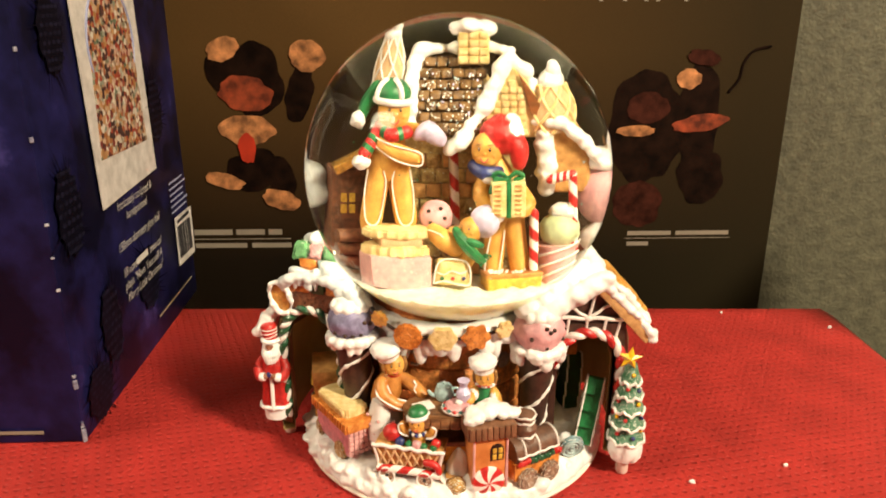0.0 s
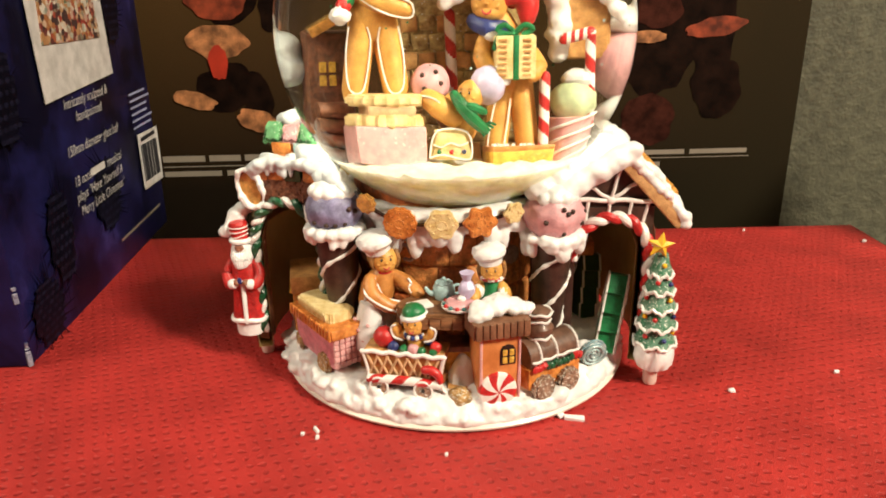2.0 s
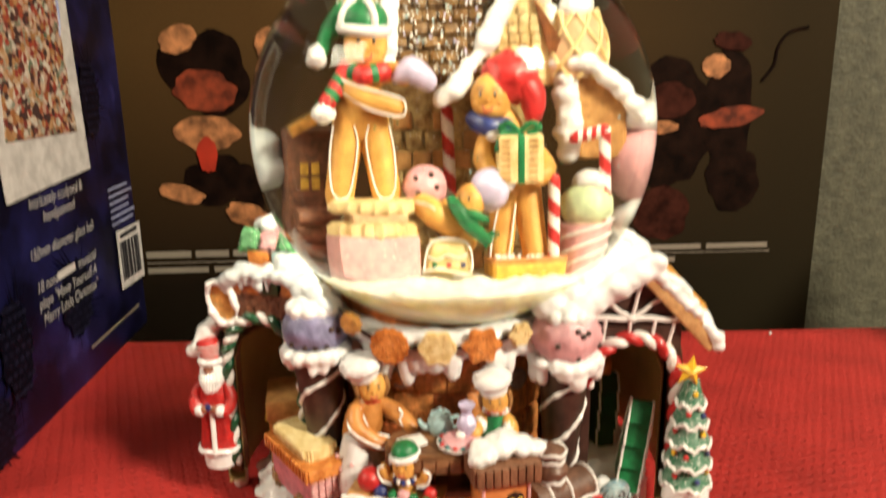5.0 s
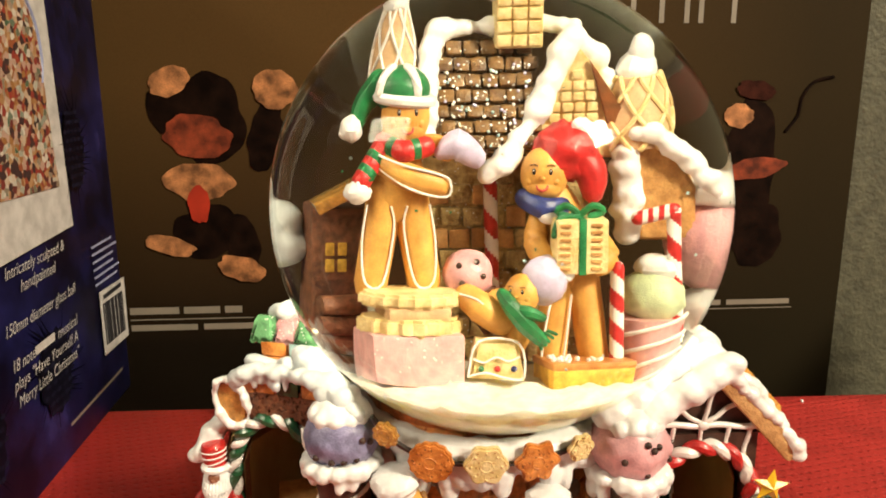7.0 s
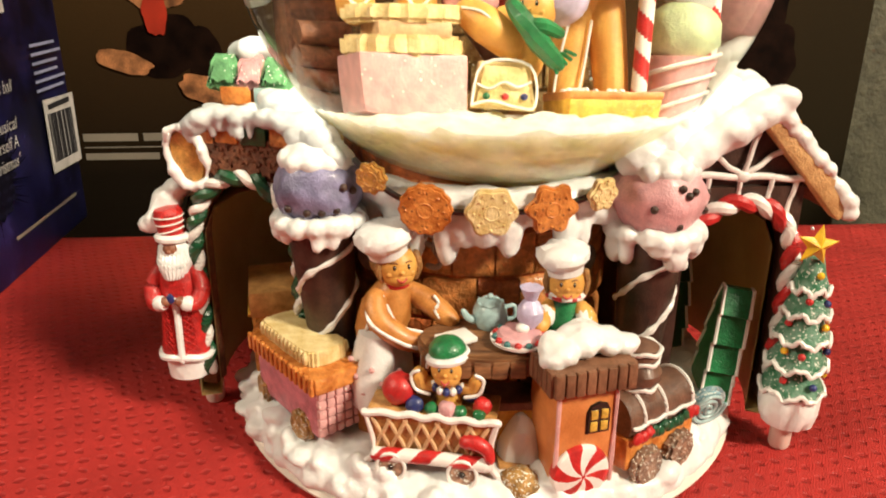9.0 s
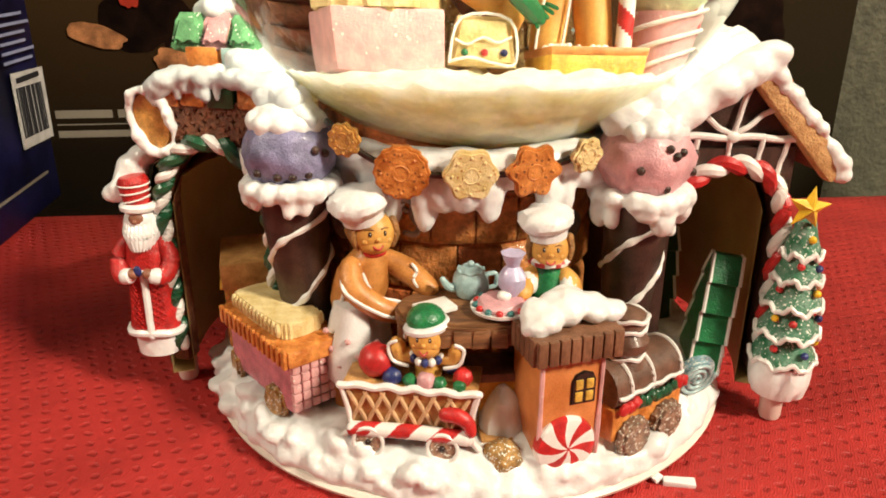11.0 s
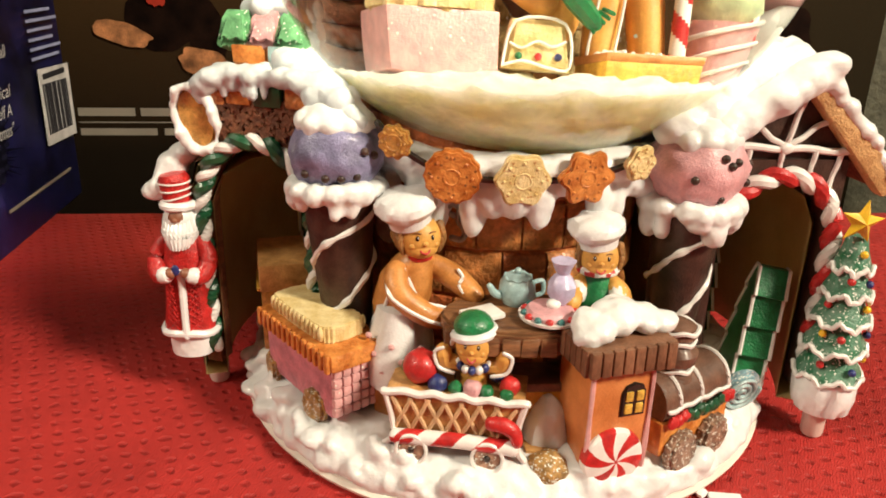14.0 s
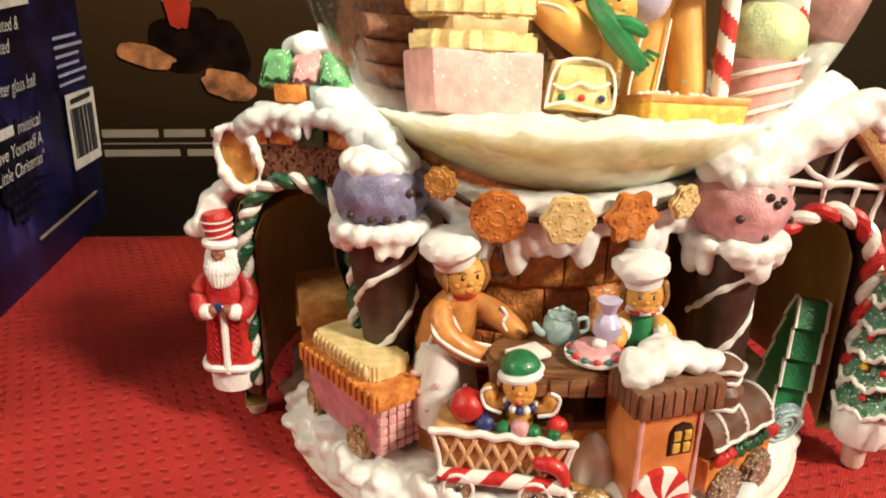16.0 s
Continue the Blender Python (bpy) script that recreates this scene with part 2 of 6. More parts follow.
PRINTGREY = mat("grey_print", (0.24, 0.21, 0.17), 0.45, 0.06, 60, 0.02)
PRINTPALEBLUE = mat("pale_blue_print", (0.30, 0.33, 0.52), 0.4, 0.1, 80, 0.02)
CARDEDGE = mat("worn_glare_card_edge", (0.40, 0.40, 0.46), 0.5, 0.5, 90, 0.3, second=(0.03, 0.03, 0.12))


def carton_mat():
    """Printed night sky: drifts of violet blue over near-black navy."""
    m = mat("printed_navy_card", (0.010, 0.010, 0.062), 0.42, 0.2, 15, 0.06, 70, spec=0.2, second=(0.0025, 0.0025, 0.013))
    n = m.node_tree.nodes
    for q in n:
        if q.type == "TEX_NOISE" and q.inputs["Scale"].default_value < 20:
            q.inputs["Detail"].default_value, q.inputs["Roughness"].default_value = 9, 0.62
    r = [q for q in n if q.type == "VALTORGB"][0].color_ramp
    r.elements[0].position, r.elements[1].position = 0.43, 0.60
    e = r.elements.new(0.70)
    e.color = (0.050, 0.043, 0.20, 1)
    return m


CARTON = carton_mat()


def poster_mat():
    """Printed brown ground: darker towards its lower edge, dark olive towards one side."""
    m = mat("printed_brown_paper", (0.12, 0.065, 0.024), 0.6, 0.12, 14, 0.03, 900, spec=0.05)
    n, l = m.node_tree.nodes, m.node_tree.links
    b = n["Principled BSDF"]
    tc = [q for q in n if q.type == "TEX_COORD"][0]
    sp = n.new("ShaderNodeSeparateXYZ")
    l.new(tc.outputs["Object"], sp.inputs[0])
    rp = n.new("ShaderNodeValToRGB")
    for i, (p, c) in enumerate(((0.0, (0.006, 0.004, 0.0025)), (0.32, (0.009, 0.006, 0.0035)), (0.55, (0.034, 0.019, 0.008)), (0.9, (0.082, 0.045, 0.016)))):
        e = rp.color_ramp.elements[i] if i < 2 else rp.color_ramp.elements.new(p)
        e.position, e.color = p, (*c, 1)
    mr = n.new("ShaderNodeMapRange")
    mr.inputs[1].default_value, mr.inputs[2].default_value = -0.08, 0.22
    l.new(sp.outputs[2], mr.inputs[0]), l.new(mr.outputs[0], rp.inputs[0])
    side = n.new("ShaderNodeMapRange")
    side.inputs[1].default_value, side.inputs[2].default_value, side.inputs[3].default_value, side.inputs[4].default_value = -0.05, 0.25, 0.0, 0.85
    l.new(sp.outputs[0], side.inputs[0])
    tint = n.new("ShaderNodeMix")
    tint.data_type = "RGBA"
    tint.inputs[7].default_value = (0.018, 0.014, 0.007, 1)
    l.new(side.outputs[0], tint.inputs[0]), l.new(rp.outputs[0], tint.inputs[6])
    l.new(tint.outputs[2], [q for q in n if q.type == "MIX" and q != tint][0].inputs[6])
    return m


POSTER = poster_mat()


def photo_mat():
    """Small printed picture: a jumble of red, white, brown and green dabs."""
    m = mat("printed_picture", (0.5, 0.3, 0.2), 0.4, 0.1, 200, 0.02)
    n, l = m.node_tree.nodes, m.node_tree.links
    v = n.new("ShaderNodeTexVoronoi")
    v.feature, v.inputs["Scale"].default_value, v.inputs["Randomness"].default_value = "SMOOTH_F1", 330, 1.0
    v.inputs["Smoothness"].default_value = 0.12
    tc = [q for q in n if q.type == "TEX_COORD"][0]
    l.new(tc.outputs["Object"], v.inputs["Vector"])
    sp = n.new("ShaderNodeSeparateColor")
    l.new(v.outputs["Color"], sp.inputs[0])
    rp = n.new("ShaderNodeValToRGB")
    cs = ((0.12, (0.05, 0.03, 0.03)), (0.3, (0.30, 0.04, 0.03)), (0.42, (0.30, 0.14, 0.05)), (0.55, (0.42, 0.24, 0.12)), (0.68, (0.58, 0.53, 0.47)), (0.82, (0.07, 0.12, 0.07)), (0.92, (0.45, 0.28, 0.22)))
    for i, (p, c) in enumerate(cs):
        e = rp.color_ramp.elements[i] if i < 2 else rp.color_ramp.elements.new(p)
        e.position, e.color = p, (*c, 1)
    l.new(sp.outputs[0], rp.inputs[0])
    l.new(rp.outputs[0], [q for q in n if q.type == "MIX"][0].inputs[6])
    return m


PHOTO = photo_mat()


def glass_mat():
    m = bpy.data.materials.new("water_filled_glass")
    m.use_nodes = True
    n, l = m.node_tree.nodes, m.node_tree.links
    n.remove(n["Principled BSDF"])
    g = n.new("ShaderNodeBsdfGlass")
    g.inputs["IOR"].default_value, g.inputs["Roughness"].default_value = 1.33, 0.0
    g.inputs["Color"].default_value = (0.97, 0.98, 0.94, 1)
    l.new(g.outputs[0], n["Material Output"].inputs[0])
    return m


GLASS = glass_mat()

# ---- modelling helpers; drawing units of about a millimetre, U metres each ----
U = 0.001045


def M(x=0, y=0, z=0, rx=0, ry=0, rz=0):
    return Matrix.Translation((x, y, z)) @ Euler([radians(a) for a in (rx, ry, rz)]).to_matrix().to_4x4()


def polar(r, a, z=0.0):
    """Place on the round base: r from its middle, a degrees from the front, turning to the right; local x along the rim, y inwards."""
    return M(4 + r * math.sin(radians(a)), -3 - r * math.cos(radians(a)), z, 0, 0, a)


class Shape:
    def __init__(self, *mats):
        self.bm, self.mats = bmesh.new(), list(mats)

    def idx(self, m):
        if m is None:
            return 0
        if m not in self.mats:
            self.mats.append(m)
        return self.mats.index(m)

    def _add(self, tmp, m, at=None):
        """Takes over a finished piece of geometry, in one material."""
        k = self.idx(m)
        if at is not None:
            bmesh.ops.transform(tmp, matrix=at, verts=tmp.verts)
        made = {v: self.bm.verts.new(v.co) for v in tmp.verts}
        for f in tmp.faces:
            self.bm.faces.new([made[v] for v in f.verts]).material_index = k
        tmp.free()
        return list(made.values())

    def ball(self, c, r, m=None, at=None, seg=16, rings=10, lump=0.0, freq=0.2, rot=(0, 0, 0)):
        r = (r, r, r) if not isinstance(r, (tuple, list)) else r
        tmp = bmesh.new()
        mx = M(*c, *rot) @ Matrix.Diagonal((*r, 1))
        vs = bmesh.ops.create_uvsphere(tmp, u_segments=seg, v_segments=rings, radius=1, matrix=mx)["verts"]
        if lump:
            cc = Vector(c)
            for v in vs:
                d = v.co - cc
                v.co += d.normalized() * lump * (noise.noise(v.co * freq + Vector((7, 3, 1))) + 0.5 * noise.noise(v.co * freq * 2.3))
        return self._add(tmp, m, at)

    def rod(self, p, q, r0, r1=None, m=None, at=None, seg=14):
        p, q = Vector(p), Vector(q)
        d = q - p
        tmp = bmesh.new()
        mx = Matrix.Translation((p + q) / 2) @ d.to_track_quat("Z", "Y").to_matrix().to_4x4()
        bmesh.ops.create_cone(tmp, cap_ends=True, segments=seg, radius1=r0, radius2=r0 if r1 is None else r1, depth=d.length, matrix=mx)
        return self._add(tmp, m, at)

    def box(self, c, s, m=None, at=None, bev=0.6, rot=(0, 0, 0), taper=1.0, jit=0.0):
        tmp = bmesh.new()
        mx = M(*c, *rot)
        for v in bmesh.ops.create_cube(tmp, size=1)["verts"]:
            k = taper if v.co.z < 0 else 1.0
            v.co = Vector((v.co.x * s[0] * k, v.co.y * s[1] * k, v.co.z * s[2]))
            if jit:
                v.co += Vector([random.uniform(-jit, jit) for _ in range(3)])
        if bev:
            bmesh.ops.bevel(tmp, geom=list(tmp.edges), offset=bev, segments=2, affect="EDGES", profile=0.6)
        return self._add(tmp, m, mx if at is None else at @ mx)

    def tube(self, pts, r, m=None, at=None, seg=10, stripe=None, turns=0.35, close=False):
        """A bent rod through pts; stripe: a second material wound round it like a candy cane."""
        pts = [Vector(p) for p in pts]
        n = len(pts)
        rs = list(r) if isinstance(r, (list, tuple)) else [r] * n
        if 3 <= n <= 12 and not close:
            fine, fr = [], []
            for i in range(n - 1):
                a, b, c, d = pts[max(i - 1, 0)], pts[i], pts[i + 1], pts[min(i + 2, n - 1)]
                for k in range(4):
                    t = k / 4
                    fine.append(0.5 * (2 * b + (c - a) * t + (2 * a - 5 * b + 4 * c - d) * t * t + (3 * b - a - 3 * c + d) * t ** 3))
                    fr.append(rs[i] + (rs[i + 1] - rs[i]) * t)
            pts, rs, n = fine + [pts[-1]], fr + [rs[-1]], 4 * (n - 1) + 1
            turns = turns / 3
        if not close and rs[0] > 0.3:
            d0, d1 = (pts[0] - pts[1]).normalized(), (pts[-1] - pts[-2]).normalized()
            pts = [pts[0] + d0 * rs[0] * 0.9, pts[0] + d0 * rs[0] * 0.6] + pts + [pts[-1] + d1 * rs[-1] * 0.6, pts[-1] + d1 * rs[-1] * 0.9]
            rs = [rs[0] * 0.35, rs[0] * 0.78] + rs + [rs[-1] * 0.78, rs[-1] * 0.35]
            n += 4
        rings, up = [], Vector((0.13, 0.31, 0.94))
        for i, p in enumerate(pts):
            d = (pts[(i + 1) % n if close else min(i + 1, n - 1)] - pts[i - 1 if close or i else 0]).normalized()
            a = d.cross(up)
            a = d.cross(Vector((1, 0, 0))) if a.length < 1e-3 else a
            a.normalize()
            b = d.cross(a)
            rings.append([self.bm.verts.new(p + (a * math.cos(t) + b * math.sin(t)) * rs[i]) for t in [2 * math.pi * j / seg for j in range(seg)]])
        k0, k1 = self.idx(m), self.idx(stripe if stripe else m)
        for i in range(n if close else n - 1):
            for j in range(seg):
                f = self.bm.faces.new((rings[i][j], rings[i][(j + 1) % seg], rings[(i + 1) % n][(j + 1) % seg], rings[(i + 1) % n][j]))
                f.material_index = k1 if stripe and (j / seg + i * turns / 4) % 1 < 0.5 else k0
        if not close:
            for ring, k in ((rings[0][::-1], k0), (rings[-1], k0)):
                self.bm.faces.new(ring).material_index = k
        vs = [v for q in rings for v in q]
        if at is not None:
            bmesh.ops.transform(self.bm, matrix=at, verts=vs)
        return vs

    def rope(self, pts, r, ma, mb, at=None, pitch=13.0, thin=1.0):
        """Two fat strands twisted round each other along pts."""
        pts = [Vector(p) for p in pts]
        run, fine = 0.0, []
        for i in range(len(pts) - 1):
            n = max(1, round((pts[i + 1] - pts[i]).length / 0.8))
            for j in range(n):
                fine.append(pts[i].lerp(pts[i + 1], j / n))
        for k, m in enumerate((ma, mb)):
            out = []
            for i, p in enumerate(fine):
                d = (fine[min(i + 1, len(fine) - 1)] - fine[max(i - 1, 0)]).normalized()
                a = d.cross(Vector((0, 1, 0))).normalized()
                b = d.cross(a)
                t = 2 * math.pi * i * 0.8 / pitch + math.pi * k
                out.append(p + (a * math.cos(t) + b * math.sin(t)) * r * 0.40)
            self.tube(out, r * 0.66 * (thin if k else 1.0), m, at, 8)

    def lathe(self, prof, m=None, at=None, seg=32, lump=0.0, freq=0.15, a0=0.0, a1=360.0):
        full = a1 - a0 >= 359.9
        n = seg if full else seg + 1
        cols, tmp = [], bmesh.new()
        for i in range(n):
            a = radians(a0 + (a1 - a0) * i / seg)
            col = []
            for r, z in prof:
                p = Vector((r * math.sin(a), -r * math.cos(a), z))
                if lump and r > 0.5:
                    k = lump * (noise.noise(p * freq) + 0.6 * noise.noise(p * freq * 2.7))
                    p += Vector((math.sin(a), -math.cos(a), 0.5)) * k
                col.append(tmp.verts.new(p))
            cols.append(col)
        for i in range(seg):
            a, b = cols[i], cols[(i + 1) % n]
            for j in range(len(prof) - 1):
                tmp.faces.new((a[j], b[j], b[j + 1], a[j + 1]))
        bmesh.ops.remove_doubles(tmp, verts=tmp.verts, dist=1e-4)
        return self._add(tmp, m, at)

    def prism(self, poly, depth, m=None, at=None, bev=0.0, edge=None):
        """A flat outline in local x and z, given depth along local y (both ways)."""
        tmp = bmesh.new()
        f0 = [tmp.verts.new((x, -depth / 2, z)) for x, z in poly]
        f1 = [tmp.verts.new((x, depth / 2, z)) for x, z in poly]
        n = len(poly)
        fr, bk = tmp.faces.new(f0), tmp.faces.new(f1[::-1])
        for i in range(n):
            tmp.faces.new((f0[i], f1[i], f1[(i + 1) % n], f0[(i + 1) % n]))
        bmesh.ops.recalc_face_normals(tmp, faces=tmp.faces)
        if bev:
            bmesh.ops.bevel(tmp, geom=list({e for f in (fr, bk) for e in f.edges}), offset=bev, segments=2, affect="EDGES")
        return self._add(tmp, m, at)


CRUST = bpy.data.textures.new("crust", "CLOUDS")
CRUST.noise_scale, CRUST.noise_depth = 0.0085, 2


def thing(name, at=(0, 0, 0), label="", category="", kind="", group=""):
    ob = new(name)
    ob.location = Vector(at) * U
    ob.empty_display_size = 0.01
    return tagged(ob, label, category, group, kind)


def part(name, shape, parent=None, label="", soft=35.0, melt=0.0, smooth_it=0, at=None, scale=U):
    """Links a shape as one mesh object under a thing or a part. melt: voxel size (drawing units) that fuses lumps into one icing skin."""
    bm = shape.bm
    bmesh.ops.transform(bm, matrix=Matrix.Scale(scale, 4), verts=bm.verts)
    if not melt:
        bmesh.ops.recalc_face_normals(bm, faces=bm.faces)
    me = bpy.data.meshes.new(name)
    bm.to_mesh(me)
    bm.free()
    for m in shape.mats:
        me.materials.append(m)
    me.polygons.foreach_set("use_smooth", [True] * len(me.polygons))
    if not melt:
        me.set_sharp_from_angle(angle=radians(soft))
    ob = new(name, me)
    if parent is not None:
        ob.parent = parent
        if parent.type == "EMPTY":
            ob.matrix_parent_inverse = Matrix.Translation(-parent.location)
    if at is not None:
        ob.matrix_basis = at
    if melt:
        r = ob.modifiers.new("fuse", "REMESH")
        r.mode, r.voxel_size, r.use_smooth_shade = "VOXEL", melt * U, True
        d = ob.modifiers.new("crust", "DISPLACE")
        d.texture, d.strength, d.mid_level, d.texture_coords = CRUST, 0.0028, 0.5, "LOCAL"
        if smooth_it:
            s = ob.modifiers.new("soften", "SMOOTH")
            s.iterations, s.factor = max(2, min(smooth_it, 5)), 0.5
    return tagged(ob, label)


def piece(name, me, parent, m):
    """One more object on a shared mesh."""
    ob = new(name, me)
    ob.parent = parent
    ob.matrix_basis = m
    return ob


def disc_poly(r, n=24, wav=0.0, k=0, ox=0.0, oz=0.0):
    return [(ox + (r + wav * math.cos(k * t)) * math.cos(t), oz + (r + wav * math.cos(k * t)) * math.sin(t)) for t in [2 * math.pi * i / n for i in range(n)]]


def arc(cx, cz, r, a0, a1, n, y=0.0):
    return [(cx + r * math.cos(radians(a0 + (a1 - a0) * i / n)), y, cz + r * math.sin(radians(a0 + (a1 - a0) * i / n))) for i in range(n + 1)]


def line(p, q, n):
    p, q = Vector(p), Vector(q)
    return [p.lerp(q, i / n) for i in range(n + 1)]


def snow_run(sh, pts, r, n, m=None, at=None, jit=0.35, drop=0.0):
    """Lumps of icing set along a line, some running down."""
    n = round(n * 1.6)
    for i in range(n):
        t = i / max(1, n - 1) * (len(pts) - 1)
        k = min(int(t), len(pts) - 2)
        p = Vector(pts[k]).lerp(Vector(pts[k + 1]), t - k)
        q = r * random.uniform(0.8 - jit, 1 + jit)
        p = p + Vector([random.uniform(-jit, jit) * r * 0.9 for _ in range(3)])
        sh.ball(p, (q, q, q * 0.85), m, at, 12, 8)
        if drop and random.random() < 0.6:
            h = random.uniform(0.3, 1) * drop
            sh.ball(p - Vector((0, -0.1, h)), (q * 0.5, q * 0.5, h), m, at, 10, 8)

# ---- the room ----


def slab(name, c, s, m, label="", kind="structure", bev=0.0):
    sh = Shape(m)
    sh.box(c, s, m, bev=bev)
    return tagged(part(name, sh), label, "", "", kind)


slab("wall_north", (-100, 285, 700), (5200, 60, 3000), WALLPAINT, "rough grey-green plaster wall behind the table")
slab("wall_south", (0, -3030, 700), (5200, 60, 3000), OTHERWALL, "plain painted wall")
slab("wall_west", (-2430, -1400, 700), (60, 3300, 3000), OTHERWALL, "plain painted wall")
slab("wall_east", (2430, -1400, 700), (60, 3300, 3000), OTHERWALL, "plain painted wall")
slab("floor", (0, -1400, -745), (5000, 3400, 40), FLOORMAT, "dark carpeted floor")
slab("ceiling", (0, -1400, 1720), (5000, 3400, 40), CEILPAINT, "off-white painted ceiling")

board = thing("side_board", (372, 150, -725), "pale painted board standing beside the table", "board")
sh = Shape(PALEBOARD)
sh.box((372, 72, -300), (30, 100, 850), PALEBOARD, bev=3)
part("panel", sh, board)

# table with its cloth
table = thing("table", (-60, -120, -725), "table under a red cloth", "table")
sh = Shape(WOOD)
sh.box((-75, -130, -14), (690, 560, 18), WOOD, bev=2)
part("tabletop", sh, table)
for lx in (-390, 240):
    for ly in (-380, 120):
        sh = Shape(WOOD)
        sh.box((lx, ly, -374), (34, 34, 702), WOOD, bev=2)
        part("leg", sh, table)
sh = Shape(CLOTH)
nx, ny = 70, 60
cols = []
for i in range(nx + 1):
    col = []
    for j in range(ny + 1):
        x, y = -430 + 722 * i / nx, -420 + 584 * j / ny
        ex, ey = max(0, abs(x + 69) - 353), max(0, abs(y + 128) - 284)
        d = math.hypot(ex, ey)
        z = -0.09 * d * d if d < 10 else -9
        z += 0.25 * noise.noise(Vector((x, y, 0)) * 0.012) - 0.25
        col.append(sh.bm.verts.new((x, y, z)))
    cols.append(col)
for i in range(nx):
    for j in range(ny):
        sh.bm.faces.new((cols[i][j], cols[i + 1][j], cols[i + 1][j + 1], cols[i][j + 1]))
rim = [cols[i][0] for i in range(nx)] + [cols[nx][j] for j in range(ny)] + [cols[i][ny] for i in range(nx, 0, -1)] + [cols[0][j] for j in range(ny, 0, -1)]
low = [sh.bm.verts.new((v.co.x + 2.5 * math.sin(k * 0.5), v.co.y + 2.5 * math.cos(k * 0.45), -130)) for k, v in enumerate(rim)]
for k in range(len(rim)):
    sh.bm.faces.new((rim[k], low[k], low[(k + 1) % len(rim)], rim[(k + 1) % len(rim)]))
tagged(part("tablecloth", sh, soft=60), "red basket-weave tablecloth spread over the table", "tablecloth")

# poster behind the table: printed ground, plain coloured shapes, bars for its lettering
poster = thing("poster", (-30, 226, -100), "brown printed poster with plain coloured shapes behind the table", "poster")
TILTP = M(0, 226, 0, 0, 0, 1.5)
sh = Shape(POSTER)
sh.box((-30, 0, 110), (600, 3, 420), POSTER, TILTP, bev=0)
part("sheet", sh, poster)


def printed(name, parent, items, base, label=""):
    """Flat printed patches: (kind, x, z, w, h, turn, material) just proud of the sheet."""
    for k, (x, z, w, h, turn, m) in enumerate(items):
        sh = Shape(m)
        lift = -1.7 - 0.12 * k
        poly = [(w / 2 * math.cos(t) * q, h / 2 * math.sin(t) * q) for t, q in [(2 * math.pi * i / 44, 1 + 0.20 * noise.noise(Vector((2.2 * math.cos(i / 7), 2.2 * math.sin(i / 7), k + x * 0.1)))) for i in range(44)]]
        c, s = math.cos(radians(turn)), math.sin(radians(turn))
        poly = [(x + c * a - s * b, z + s * a + c * b) for a, b in poly]
        sh.bm.faces.new([sh.bm.verts.new((a, lift, b)) for a, b in poly])
        bmesh.ops.transform(sh.bm, matrix=base, verts=sh.bm.verts)
        part(name, sh, parent, label)


def bars(name, parent, items, base, m):
    for x, z, w, h in items:
        sh = Shape(m)
        sh.bm.faces.new([sh.bm.verts.new((a, -1.75, b)) for a, b in ((x, z), (x + w, z), (x + w, z + h), (x, z + h))])
        bmesh.ops.transform(sh.bm, matrix=base, verts=sh.bm.verts)
        part(name, sh, parent)


PDARK = mat("dark_brown_print", (0.012, 0.005, 0.003), 0.7, 0.4, 90, 0.02, spec=0.05)
PTAN = mat("tan_print", (0.52, 0.22, 0.09), 0.4, 0.45, 110, 0.02)
PRUST = mat("rust_print", (0.28, 0.05, 0.02), 0.4, 0.45, 110, 0.02)
PREDP = mat("red_print", (0.45, 0.035, 0.015), 0.4, 0.15, 80, 0.02)
PMAROON = mat("maroon_print", (0.05, 0.014, 0.009), 0.7, 0.4, 90, 0.02, spec=0.05)
printed("printed_shape", poster, [
    (-146, 160, 50, 52, 0, PDARK), (-150, 90, 44, 34, 20, PDARK), (-110, 150, 20, 48, -15, PDARK), (-128, 82, 20, 40, 10, PDARK), (-168, 165, 22, 34, 25, PDARK),
    (-152, 122, 42, 24, 0, PTAN), (-151, 150, 40, 28, -8, PRUST), (-166, 183, 24, 17, 20, PTAN), (-103, 178, 27, 23, 0, PTAN),
    (-173, 82, 32, 13, -15, PTAN), (-129, 66, 30, 16, -15, PTAN), (-153, 108, 14, 24, 0, PREDP)], TILTP)
printed("printed_shape", poster, [
    (160, 122, 62, 88, 0, PDARK), (200, 130, 34, 84, 0, PDARK), (158, 60, 40, 40, 0, PMAROON), (206, 84, 36, 50, 15, PDARK), (160, 138, 34, 24, 0, PMAROON),
    (203, 126, 46, 13, 8, PRUST), (190, 160, 20, 15, 0, PTAN), (152, 120, 30, 9, 0, PTAN), (200, 176, 26, 12, -10, PMAROON)], TILTP)
sh = Shape(PDARK)
sh.tube([(222, -1.9, 150), (229, -1.9, 160), (231, -1.9, 172), (238, -1.9, 181), (250, -1.9, 184)], 1.1, PDARK, TILTP, 6)
part("printed_line", sh, poster)
bars("lettering_bar", poster, [(-202, 36.5, 31, 4.6), (-168, 36.5, 23, 4.6), (-142, 36.5, 11, 4.6), (-202, 25.5, 42, 4.0), (-156, 25.5, 32, 4.0),
     (152, 33.5, 36, 3.6), (192, 33.5, 44, 3.6), (152, 24.5, 18, 3.4)], TILTP, PRINTGREY)
bars("ruled_line", poster, [(-202, 32.6, 78, 0.7), (150, 30.6, 88, 0.6)], TILTP, PRINTGREY)
bars("title_bar", poster, [(x, 217, 3.2, 17) for x in (116, 134, 150, 159, 180)], TILTP, PRINTGREY)

